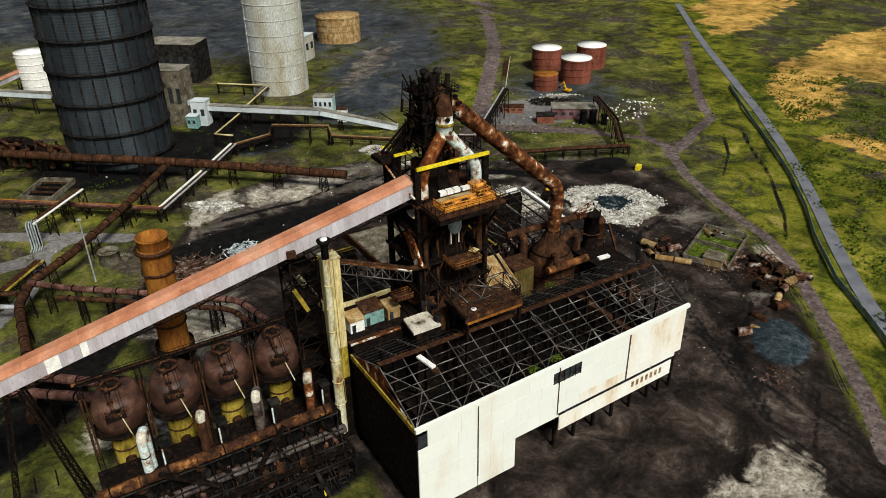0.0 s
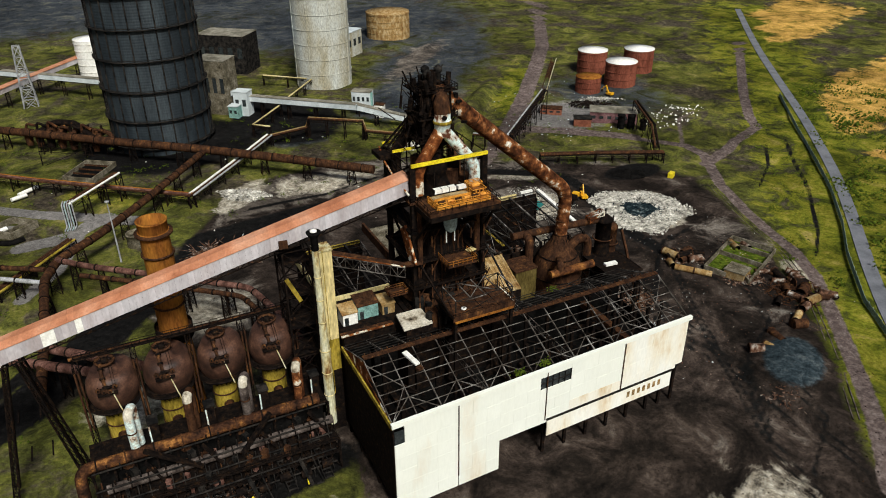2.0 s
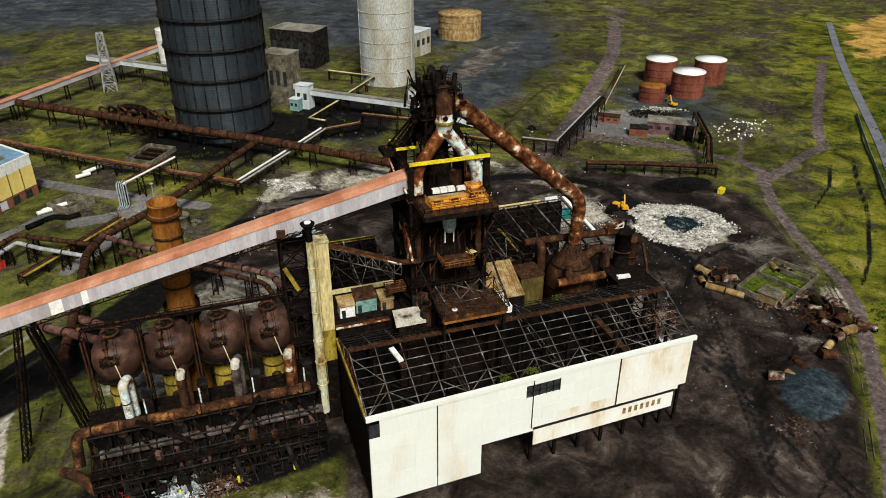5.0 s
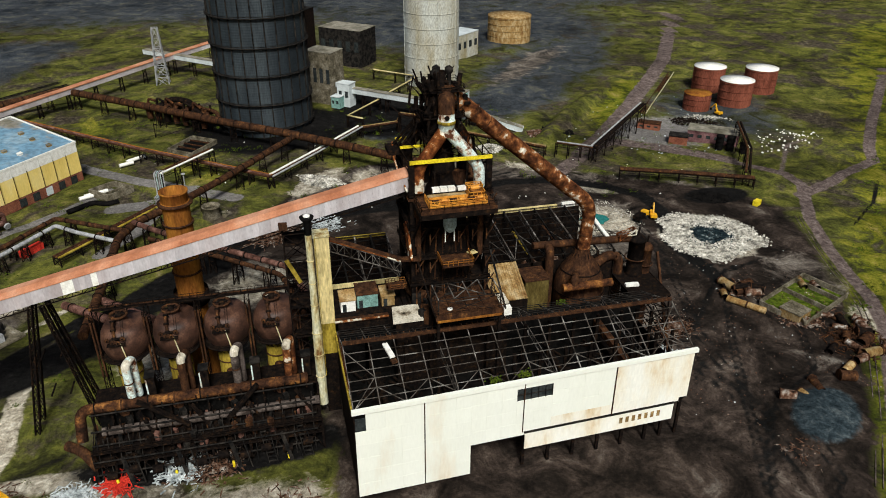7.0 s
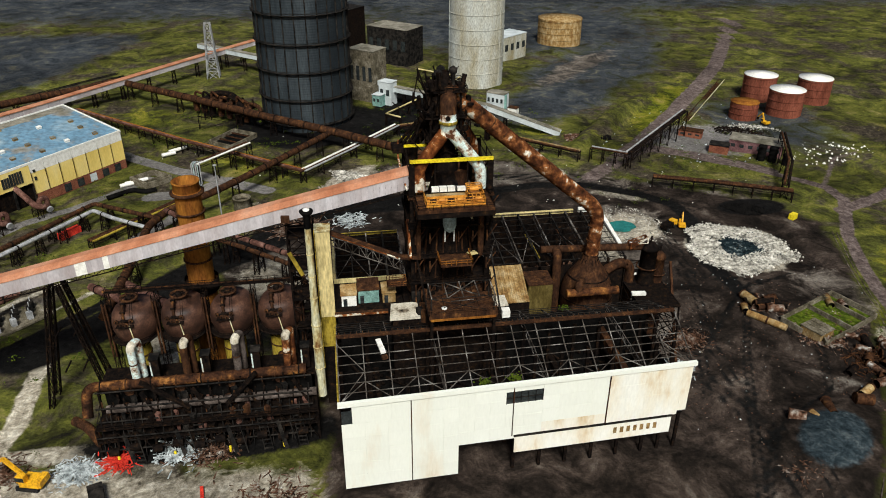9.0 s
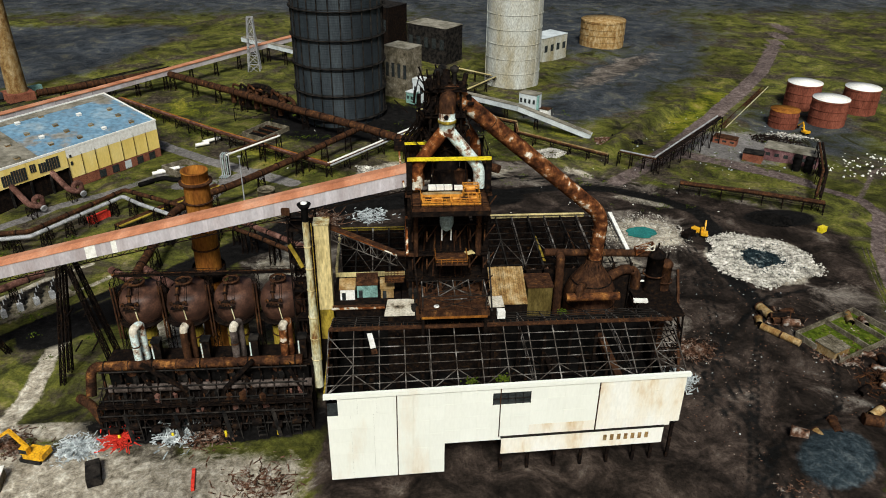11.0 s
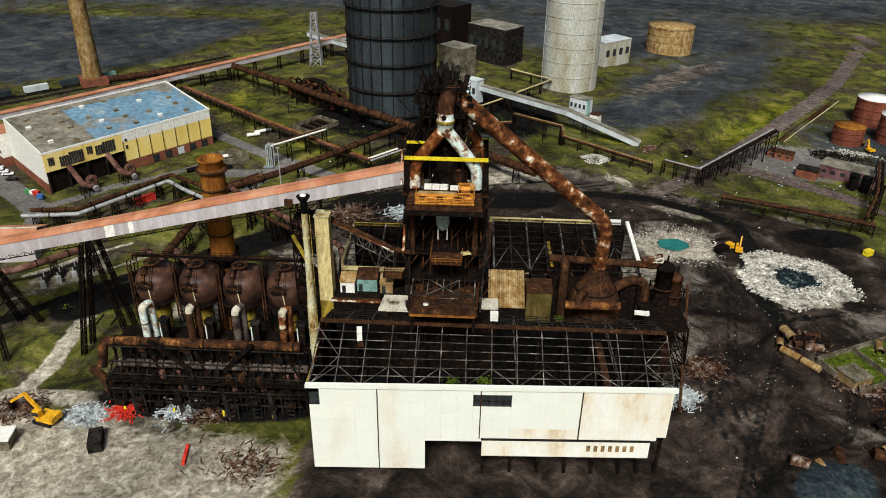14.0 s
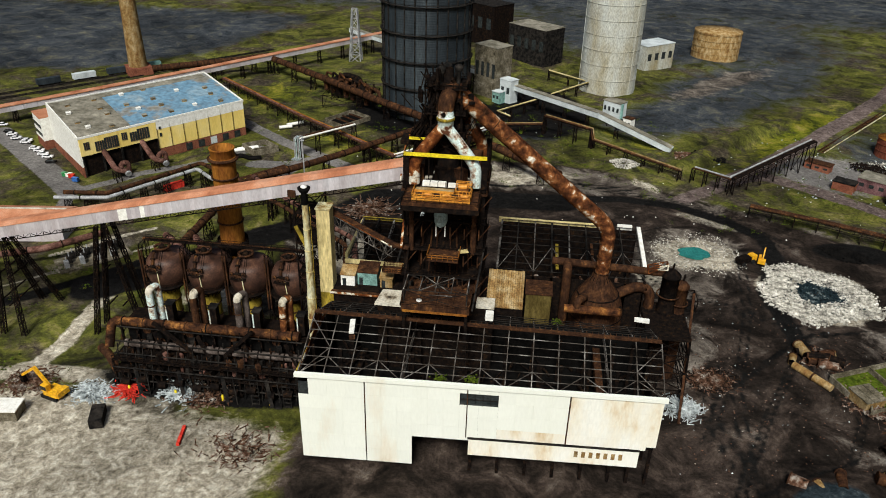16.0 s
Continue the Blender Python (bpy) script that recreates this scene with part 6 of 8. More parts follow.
def big_pipe(label, pts, r, material, step=17, flange=9, w=1.5, bend=3.0):
    c = pts[len(pts) // 2]
    t = thing("gas_main", c[0], c[1], 0, label, "gas main", "overhead gas mains")
    part("pipe", M().tube(bent(pts, bend) if len(pts) > 2 else pts, r, 18), material, t)
    for a, b in zip(pts[:-1], pts[1:]):
        a, b = Vector(a), Vector(b)
        d = (b - a).normalized() * 0.18
        n = max(1, int((b - a).length / flange))
        for k in range(n):
            p = a.lerp(b, (k + 0.5) / n)
            part("flange", M().tube([p - d, p + d], r + 0.2, 18), DARK, t)
    trestle_feet(t, pts, step, w, r)
    return t


big_pipe("long rusty overhead gas main on lattice supports", [(-190, 236, 8), (-150, 262, 8.5), (-138, 273, 8.5), (-94, 235.5, 8.5), (-61, 206, 8.5), (-26, 177, 8.5), (2, 152.5, 8), (31, 127, 7)], 1.75, RUST)
big_pipe("rusty overhead pipe running to the stoves", [(-26, 175.5, 8), (-54.5, 135.2, 8), (-71, 114.5, 8), (-84, 101.5, 8), (-88, 90, 8), (-88.5, 58, 8), (-90, 36, 7)], 1.3, RUST, 15, 7)
big_pipe("pair of dull red pipes on a steel rack", [(-84, 100, 9), (-76, 90.5, 9.6), (-55, 73, 9.6), (-35, 56, 9.6), (-29, 31, 9.6), (-30, 15, 9.6)], 0.9, PINKPIPE, 9, 6, 1.0)
big_pipe("second dull red pipe on the rack", [(-78, 88, 8.2), (-56, 70.5, 8.2), (-37.5, 54.5, 8.2), (-32, 30, 8.2), (-34, 14, 8.2)], 0.75, RUST, 11, 6, 0.8)
big_pipe("pale lagged pipe along the gas main", [(-150, 76, 6), (-131.5, 79, 6), (-110.8, 110, 6), (-103, 103, 6), (-89, 93, 6)], 0.7, GREYPIPE, 9, 12, 1.2, 1.5)
big_pipe("rusty pipe beside the pale pipe", [(-150, 82, 5.4), (-134, 84, 5.4), (-112, 116, 6), (-88, 101, 6)], 0.8, RUST, 12, 8, 1.0, 1.5)
big_pipe("faded red twin duct beside the stoves", [(-98, 55, 6), (-72, 26, 12)], 1.2, PINKPIPE, 30, 7, 1.0)
big_pipe("faded red twin duct with open end", [(-90, 57, 6), (-67, 28, 12)], 1.2, PINKPIPE, 30, 7, 1.0)
big_pipe("rusty pipe under the conveyor's end", [(-160, 28, 5), (-131, 40.5, 6), (-118, 54.5, 6)], 1.1, PINKPIPE, 14, 8, 1.0, 2)


def rack(label, pts, lanes, step=9.0, w=1.7):
    """A low rack carrying several small pipes; lanes: (offset, radius, rise, material)."""
    c = pts[len(pts) // 2]
    t = thing("pipe_rack", c[0], c[1], 0, label, "pipe rack", "pipe racks")
    for off, r, up, material in lanes:
        q = []
        for i, p in enumerate(pts):
            a, b = Vector(pts[max(i - 1, 0)]), Vector(pts[min(i + 1, len(pts) - 1)])
            d = b - a
            s = Vector((d.y, -d.x, 0)).normalized() * off
            q.append((p[0] + s.x, p[1] + s.y, p[2] + up))
        part("pipe", M().tube(q, r, 10), material, t)
    for a, b in zip(pts[:-1], pts[1:]):
        a, b = Vector(a), Vector(b)
        d = (b - a).normalized()
        s = Vector((d.y, -d.x, 0)) * w
        n = max(1, int((b - a).length / step))
        part("girder", M().truss(a + s - Vector((0, 0, 0.5)), b + s - Vector((0, 0, 0.5)), 0.9, n * 3, 0.16), DARK, t)
        part("girder", M().truss(a - s - Vector((0, 0, 0.5)), b - s - Vector((0, 0, 0.5)), 0.9, n * 3, 0.16), DARK, t)
        for k in range(n + 1):
            p = a.lerp(b, k / n)
            f = Vector((0, 0, p.z + 0.4))
            part("bent", M().beam(p + s - f, p + s * 0.9, 0.32).beam(p - s - f, p - s * 0.9, 0.32).beam(p + s - Vector((0, 0, 0.5)), p - s - Vector((0, 0, 0.5)), 0.3).beam(p + s - f, p - s - Vector((0, 0, 0.6)), 0.18).beam(p - s - f, p + s - Vector((0, 0, 0.6)), 0.18), DARK, t)
    return t


OR2 = RUSTYELLOW
rack("low rack of rusty and orange pipes", [(-150, 236, 5), (-90.6, 183, 5), (-37.6, 140, 5)], [(-1.2, 0.45, 0, OR2), (-0.1, 0.5, 0.1, PINKPIPE), (1.1, 0.4, 0, RUST)])
rack("low rack with two white pipes", [(-37.6, 140, 5), (-16, 165, 5), (5.5, 191, 5)], [(-1.0, 0.45, 0.1, WHITEP), (0.2, 0.35, 0, RUST), (1.2, 0.4, 0, GREYPIPE)])
rack("high pipe bridge over the site road", [(-60.6, 164.8, 9), (-79.6, 142.5, 9)], [(-1.0, 0.4, 0.2, WHITEP), (0.2, 0.5, 0, RUST), (1.2, 0.4, 0, RUST)], 7.5)
drop = thing("pipe_drop", -79.6, 142.5, 0, "bundle of pale blue pipes dropping from the pipe bridge", "pipes")
for k in range(5):
    x, y = -79.6 - 1.6 + 0.8 * k, 142.5 - 0.6 - 0.3 * (k % 2)
    part("riser", M().tube(bent([(x + 0.6, y + 3, 9.3), (x, y, 9.3), (x, y, 0.6), (x - 0.8, y - 3, 0.6)], 0.9), 0.26, 8), BLUEV if k % 2 else GREYPIPE, drop)
rack("low rack of brown pipes beside the road", [(-80, 126, 3), (-97, 105, 3), (-108, 92, 3)], [(-1.2, 0.4, 0, YELLOWOLD), (0, 0.4, 0, RUST), (1.2, 0.4, 0, RUST)], 6)
rack("brown rack that steps up over a roadway", [(5.5, 191, 4.5), (24, 195, 4.5), (25, 194, 9), (46, 178.5, 9), (47, 177.5, 4.5), (81, 147, 4.5)], [(-0.8, 0.45, 0, CORR), (0.6, 0.45, 0, RUST)], 8, 1.4)
rack("rusty rack along the slag yard", [(102, 116, 4.5), (124, 107, 4.5), (150, 94.5, 4.5)], [(-0.8, 0.5, 0, RUST), (0.7, 0.5, 0, RUST)], 7, 1.4)
rack("dark gantry bridge with a pale walkway", [(86.1, 146.6, 6.4), (99.2, 136.9, 6.4)], [(-0.8, 0.3, 0, GREYPIPE), (0.9, 0.3, 0, RUST)], 4.5, 1.8)
rack("dark inclined gantry with a pale walkway", [(99.2, 136.9, 6.4), (139, 171, 12.5)], [(-1.2, 0.35, 0.2, GREYPIPE), (0.2, 0.6, 0, DARK), (1.2, 0.35, 0, DARK)], 8, 1.8)
rack("dark pipe bridge beside the workshop", [(148.5, 97.5, 6), (158, 112, 10), (171, 140, 11)], [(-0.6, 0.5, 0, RUST), (0.7, 0.5, 0, DARK)], 8, 1.3)
for c in ([(27.0, 285.9), (48.9, 265.6), (28.1, 239.2)], [(21.2, 228.8), (1.7, 205.3), (8.1, 199.1)]):
    rack("thin cream pipe on stilts", [(x, y, 6) for x, y in c], [(0, 0.42, 0, CREAM)], 10, 0.6)


# ---- gas holder and tanks ----
def gas_holder(x, y, r, h):
    t = thing("gas_holder", x, y, 0, "huge slate-blue gas holder ribbed by upright stanchions", "gas holder")
    prof = []
    n = 66
    for i in range(n):
        z = -0.4 + h * i / n
        prof += [(r, z), (r + 0.12, z + 0.25 * h / n), (r, z + 0.5 * h / n)]
    part("shell", M().lathe(x, y, prof + [(r, h), (r * 0.6, h + 2), (0.1, h + 3)], 72), GASBLUE, t)
    for k in range(26):
        a = 2 * math.pi * k / 26
        part("stanchion", M().beam((x + (r + 0.45) * math.cos(a), y + (r + 0.45) * math.sin(a), -0.4), (x + (r + 0.45) * math.cos(a), y + (r + 0.45) * math.sin(a), h), 0.6, 0.6), STEEL, t)
    for z in (3, 15, 28, 41, 54, 67):
        ring = part("ring_walkway", M().lathe(x, y, [(r, z), (r + 1.5, z), (r + 1.5, z + 0.3), (r, z + 0.3)], 64), STEEL, t)
        part("ring_rail", M().lathe(x, y, [(r + 1.45, z + 0.9), (r + 1.5, z + 0.9), (r + 1.5, z + 1.2), (r + 1.45, z + 1.2)], 64), STEEL, ring)


gas_holder(-36, 222, 21.5, 78)


def tank(x, y, r, h, wall, roof, label, hoop=4.0, cone=1.2):
    t = thing("storage_tank", x, y, 0, label, "tank", "storage tanks")
    part("shell", M().lathe(x, y, [(r, -0.4), (r, h)], 48), wall, t)
    part("roof", M().lathe(x, y, [(r + 0.15, h - 0.1), (r + 0.15, h + 0.15), (0.1, h + cone)], 48), roof, t)
    z = hoop
    while z < h:
        part("hoop", M().lathe(x, y, [(r, z), (r + 0.2, z), (r + 0.2, z + 0.25), (r, z + 0.25)], 48), wall, t)
        z += hoop
    for k in range(8 if h > 30 else 0):
        a = k * math.pi / 4
        part("stiffener", M().beam((x + (r + 0.1) * math.cos(a), y + (r + 0.1) * math.sin(a), 0), (x + (r + 0.1) * math.cos(a), y + (r + 0.1) * math.sin(a), h), 0.3), wall, t)


tank(59.5, 276, 15.5, 62, TANKCREAM, TANKCREAM, "tall cream tank stained yellow at its foot", 8)
tank(182, 193, 6.8, 8.5, TANKRED, RUSTYELLOW, "low tank with a rusty orange roof", 3, 0.6)
tank(206, 196, 8.6, 13, TANKRED, WHITEP, "red-brown tank with a white roof")
tank(207, 224, 8.6, 13, TANKRED, WHITEP, "red-brown tank with a chalky white roof")
tank(233, 214, 8.6, 13, TANKRED, WHITEP, "red-brown tank with a white domed roof")
tank(-56, 352, 9, 22, WHITEP, WHITEP, "white tank far behind the gas holder")
tank(136, 366, 15, 17, CORR, CORR, "tan tank far beyond the sidings")


def block(name, x, y, w, d, h, wall, roof, label, category, turn=0, panes=0, z=0.0):
    t = thing(name, x, y, z, label, category)
    part("wall", M().cbox((x, y, z + h / 2 - 0.2), (w, d, h + 0.4), turn), wall, t)
    part("roof", M().cbox((x, y, z + h + 0.15), (w + 0.5, d + 0.5, 0.3), turn), roof, t)
    a, b = math.cos(radians(turn)), math.sin(radians(turn))
    for k in range(panes):
        u = -w / 2 + w * (k + 0.5) / panes
        for s in (-1, 1):
            v = s * (d / 2 + 0.02)
            part("window", M().cbox((x + a * u - b * v, y + b * u + a * v, z + h * 0.55), (w / panes * 0.5, 0.12, h * 0.28), turn), GLASSDARK, t)
    return t


block("plant_building", -4, 252, 16, 12, 27, CONCRETE, HALLGREY, "pale grey plant block behind the gas holder", "plant building", -40, 4)
block("plant_building", 18, 330, 30, 18, 22, STEEL, HALLGREY, "dark plant block in the far works", "plant building", -40, 5)
block("plant_building", -20, 380, 40, 20, 26, DARK, STEEL, "black shed in the far works", "plant building", -40, 5)
block("plant_building", 90, 330, 24, 14, 15, TANKCREAM, GALLERY, "pale shed in the far works", "plant building", 40, 4)
block("switch_house", 163.9, 147.3, 22.3, 10, 5.5, ROSYBRICK, HALLGREY, "low pinkish brick workshop with flat roof", "workshop", -36, 6)
gh = block("gate_house", 147.3, 149.2, 8.2, 6, 3.6, BRICK, STEEL, "grey-roofed garage hut with three white doors", "hut", -33)
for k in range(3):
    part("door", M().cbox((143.4 + 2.1 * k, 148.5 - 1.36 * k, 1.5), (1.9, 0.2, 2.6), -33), WHITEP, gh, "white garage door")
block("brick_hut", 143.6, 170.4, 10.4, 5, 3.0, BRICK, RUST, "low red-brick hut with rusty roof", "hut", -36, 3)
for x, y, r, h in ((160.6, 136.6, 1.7, 6.5), (164.4, 134.0, 1.7, 6.5), (168.8, 130.6, 1.4, 4.6)):
    tank(x, y, r, h, BLACK, BLACK, "black upright tank beside the workshop", 2, 0.3)
for off in (0.0, 1.0):
    single("siding_rail", M().beam((152.6 - 2.2 * off, 191 + 1.8 * off, 0.35), (205.5 - 2.2 * off, 258.5 + 1.8 * off, 0.35), 0.34, 0.5), (POLE, RUST)[int(off)], "pale rail of the overgrown siding", "railway", None, "", "structure")
sl = M()
for k in range(44):
    x, y = 151.6 + 1.19 * k, 192.2 + 1.52 * k
    sl.cbox((x, y, 0.1), (0.5, 3.4, 0.3), -38 + 90)
single("siding_sleepers", sl, RUST, "rotten sleepers of the overgrown siding", "railway", None, "", "stuff")


# ---- grey gallery behind the furnace ----
def grey_gallery():
    t = thing("stockyard_gallery", 40, 210, 0, "pale grey enclosed conveyor gallery bending down to the stockyard", "conveyor")
    A, B, C = Vector((8.5, 241, 6.8)), Vector((50.5, 197.5, 8.4)), Vector((83, 181.5, -0.9))
    E, F = Vector((2, 246, 9)), Vector((-104, 344, 9))
    for a, b in ((A, B), (B, C), (E, F)):
        n = int((b - a).length / 4)
        for k in range(n):
            p, q = a.lerp(b, k / n), a.lerp(b, (k + 0.98) / n)
            part("gallery_panel", M().beam(p + Vector((0, 0, 1.2)), q + Vector((0, 0, 1.2)), 3.4, 2.6), GALLERY, t)
            part("roof_sheet", M().beam(p + Vector((0, 0, 2.6)), q + Vector((0, 0, 2.6)), 3.8, 0.2), HALLGREY, t)
        part("chord", M().beam(a - Vector((0, 0, 0.3)), b - Vector((0, 0, 0.3)), 3.0, 0.4), STEEL, t)
    trestle_feet(t, [tuple(A), tuple(B), tuple(C)], 13, 0.9, 0.4)
    trestle_feet(t, [tuple(E), tuple(F)], 16, 0.9, 0.4)
    block("transfer_house", 5.6, 241, 7.5, 6, 12, GALLERY, GALLERY, "pale grey transfer house at the gallery's head", "plant building", -38, 2)
    block("transfer_house", 0.6, 238.4, 5, 5, 6, TEAL, GALLERY, "teal and grey lean-to of the transfer house", "plant building", -38, 2)
    b = block("drive_house", 58.5, 211.5, 9.5, 6, 7.6, GALLERY, HALLGREY, "pale blue drive house on stilts", "plant building", -38, 4, 5.0)
    part("panel", M().cbox((60.3, 208.0, 8.8), (4.2, 1.0, 7.2), -38), TEAL, b, "pale teal sheeting")
    for dx in (-3, 3):
        for dy in (-2, 2):
            part("stilt", M().box(58.5 + dx - 0.2, 211.5 + dy - 0.2, -0.3, 58.5 + dx + 0.2, 211.5 + dy + 0.2, 5.4), DARK, b)
    block("drive_annex", 65.5, 206.5, 4.6, 3.4, 6, WHITEP, RUST, "small white annex beside the drive house", "hut", -38, 2)


grey_gallery()


# ---- rolling hall ----
def hall():
    ax, ay, turn, L, D, H = -157.3, 107.8, 52.5, 74.0, 39.6, 16.0
    a, b = math.cos(radians(turn)), math.sin(radians(turn))

    def P(u, v, z=0.0):
        return (ax + a * u - 0.731 * v, ay + b * u + 0.682 * v, z)

    def slab(m, u0, v0, z0, u1, v1, z1):
        m.prism([P(u0, v0)[:2], P(u1, v0)[:2], P(u1, v1)[:2], P(u0, v1)[:2]], z0, z1)
        return m

    t = thing("power_hall", *P(L / 2, D / 2), "big yellow-clad hall with a patched blue-grey flat roof", "industrial building")
    part("core", slab(M(), 0.6, 0.8, -0.4, L - 0.3, D - 0.4, H - 0.5), DARK, t)
    part("roof", slab(M(), 22, -0.1, H - 0.4, L, D, H), HALLROOF, t, "blue roof felt worn to grey")
    part("roof", slab(M(), -0.1, -0.1, H - 0.4, 22, D, H + 0.02), HALLGREY, t, "grey-brown roof felt")
    part("gravel_strip", slab(M(), 18, D - 5, H - 0.1, L - 2, D - 0.5, H + 0.12), HALLGREY, t, "littered grey strip along the back of the roof")
    for u0, v0, u1, v1 in ((-0.3, -0.3, L + 0.3, 0.2), (-0.3, D - 0.2, L + 0.3, D + 0.3), (L - 0.2, 0.2, L + 0.3, D - 0.2), (-0.3, 0.2, 0.2, D - 0.2)):
        part("parapet", slab(M(), u0, v0, H - 0.3, u1, v1, H + 0.5), WHITEP, t)
    for k in range(7):
        u0 = 32 + 6 * k
        part("cladding_panel", slab(M(), u0 + 0.03, -0.25, 3.9, u0 + 5.97, 0.8, H - 3.8), PANELY, t)
        part("cladding_panel", slab(M(), u0 + 0.03, -0.25, H - 3.77, u0 + 5.97, 0.8, H - 0.4), WHITEP, t)
        part("rain_pipe", M().tube([P(u0, -0.5, 3.8), P(u0, -0.5, H - 3.2)], 0.1, 6), RUST, t)
    for k in range(4):
        part("cladding_panel", slab(M(), 8 * k + 0.05, -0.3, 8.6, 8 * k + 7.95, 0.8, H - 0.4), PANELY, t)
    for u, w, z0, z1 in ((1.6, 2.2, 11, 14), (6, 3.6, 9.4, 13.4), (9.8, 5.6, 9.4, 14.2), (17, 2.2, 11.4, 14.4), (20.4, 3, 10, 13.8), (23.6, 5, 10, 14.6), (33.0, 0.9, 9.2, 10.6), (33.0, 0.9, 12.4, 13.4)):
        op = part("opening", slab(M(), u, -0.5, z0, u + w, -0.28, z1), GLASSDARK, t, "dark window opening")
        for k in range(1, int(w / 1.1) + 1):
            part("mullion", slab(M(), u + w * k / (int(w / 1.1) + 1) - 0.05, -0.56, z0, u + w * k / (int(w / 1.1) + 1) + 0.05, -0.48, z1), CORR, op)
    part("brick_base", slab(M(), 32, -0.2, -0.4, L, 0.7, 3.8), BRICK, t, "red-brick base wall")
    for k in range(5):
        part("bay_door", slab(M(), 44 + 6 * k, -0.35, 0, 47 + 6 * k, -0.15, 3.2), GLASSDARK if k != 2 else GALLERY, t)
    for k in range(5):
        part("bay_column", slab(M(), 0.2 + 7.9 * k, -0.2, -0.4, 0.9 + 7.9 * k, 0.6, 8.6), STEEL, t)
    for k in range(8):
        part("end_panel", slab(M(), -0.35, D / 8 * k + 0.05, 4, 0.5, D / 8 * (k + 1) - 0.05, H - 0.4), WHITEP, t)
    part("end_base", slab(M(), -0.3, 0, -0.4, 0.5, D, 4), BRICK, t)
    # lower wing with window bands
    wing = thing("office_wing", *P(2, D + 6), "white office wing with dark window bands", "office")
    part("wall", slab(M(), -4, D + 0.5, 4, 8, D + 12.5, 14), WHITEP, wing)
    part("lower_wall", slab(M(), -3.95, D + 0.55, -0.4, 7.9, D + 12.4, 4), BRICK, wing, "red-brick ground floor")
    for z in (5.0, 8.6):
        part("window_band", slab(M(), -4.1, D + 1.2, z + 0.6, -3.9, D + 12, z + 2.2), GLASSDARK, wing)
    part("roof", slab(M(), -4.2, D + 0.5, 14, 8, D + 12.7, 14.4), CONVROOF, wing)
    rng = random.Random(2)
    for k in range(22):
        u, v = 5 + (k % 6) * 12 + rng.uniform(-2, 2), 6 + (k // 6) * (D - 14) / 3 + rng.uniform(-2, 2)
        sk = thing("rooflight", *P(u, v, H), "small upstand rooflight on the hall roof", "rooflight", "rooflights")
        part("upstand", slab(M(), u - 0.9, v - 0.7, H - 0.02, u + 0.9, v + 0.7, H + 0.7), WHITEP if k % 4 == 0 else CORR, sk)
        part("lid", slab(M(), u - 1.0, v - 0.8, H + 0.7, u + 1.0, v + 0.8, H + 0.9), HALLGREY if k % 4 else WHITEP, sk)
    # the roof climbs from the yellow front to the back
    for ob in list(t.children_recursive) + [o for o in bpy.data.objects if o.parent and o.parent.name.startswith("rooflight")]:
        for q in ob.data.vertices:
            w = ob.parent.matrix_basis.translation + q.co if ob.parent.parent is None else Vector(PLACE[t.name]) + q.co
            if w.z > H - 1.2:
                q.co.z += 4.0 * min(max((-b * (w.x - ax) + a * (w.y - ay)) / (0.995 * D), 0), 1)
    for u in (9, 25):
        d = thing("blower_duct", *P(u, -6), "faded red duct bending out of the hall to a blower", "duct", "blower ducts")
        part("duct", M().tube(bent([P(u, 1, 9), P(u, -12, 4.5), P(u + 4, -13, 3.2), P(u + 4, -10, 2.6)], 2.2), 1.1, 14), PINKPIPE, d)
        part("blower", M().tube(bent([P(u + 3, -9, 2), P(u + 3, -9, 5.4), P(u + 6, -9, 5.4), P(u + 6, -9, 1)], 1.6), 1.0, 14), PINKPIPE, d)
        part("end_cap", M().tube([P(u + 4, -14.2, 2.4), P(u + 4, -13.6, 2.6)], 1.2, 14), GREYPIPE, d)
        part("stand", M().tower([P(u - 1, -14, -0.4), P(u + 1, -14, -0.4), P(u + 1, -10, -0.4), P(u - 1, -10, -0.4)], [P(u - 1, -14, 3.6), P(u + 1, -14, 3.6), P(u + 1, -10, 3.6), P(u - 1, -10, 3.6)], 1, 0.25), DARK, d)
    return P


HP = hall()


def car(x, y, turn, paint, label):
    t = thing("car", x, y, 0.2, label, "car", "parked cars")
    a, b = math.cos(radians(turn)), math.sin(radians(turn))

    def Q(u, v):
        return (x + a * u - b * v, y + b * u + a * v)

    part("body", M().prism([Q(-2.15, -0.85), Q(2.0, -0.85), Q(2.2, -0.5), Q(2.2, 0.5), Q(2.0, 0.85), Q(-2.15, 0.85)], 0.55, 1.15), paint, t)
    lo, hi = [Q(-1.7, -0.78), Q(1.0, -0.78), Q(1.0, 0.78), Q(-1.7, 0.78)], [Q(-1.3, -0.6), Q(0.3, -0.6), Q(0.3, 0.6), Q(-1.3, 0.6)]
    part("glasshouse", M().add([(*p, 1.15) for p in lo] + [(*p, 1.62) for p in hi], [(0, 1, 5, 4), (1, 2, 6, 5), (2, 3, 7, 6), (3, 0, 4, 7)]), GLASSDARK, t)
    part("roof", M().prism([Q(-1.32, -0.62), Q(0.32, -0.62), Q(0.32, 0.62), Q(-1.32, 0.62)], 1.6, 1.68), paint, t)
    for u in (-1.35, 1.35):
        for v in (-0.8, 0.8):
            p = Q(u, v)
            part("wheel", M().tube([(p[0] + b * 0.1, p[1] - a * 0.1, 0.52), (p[0] - b * 0.1, p[1] + a * 0.1, 0.52)], 0.33, 12), TYRE, t)


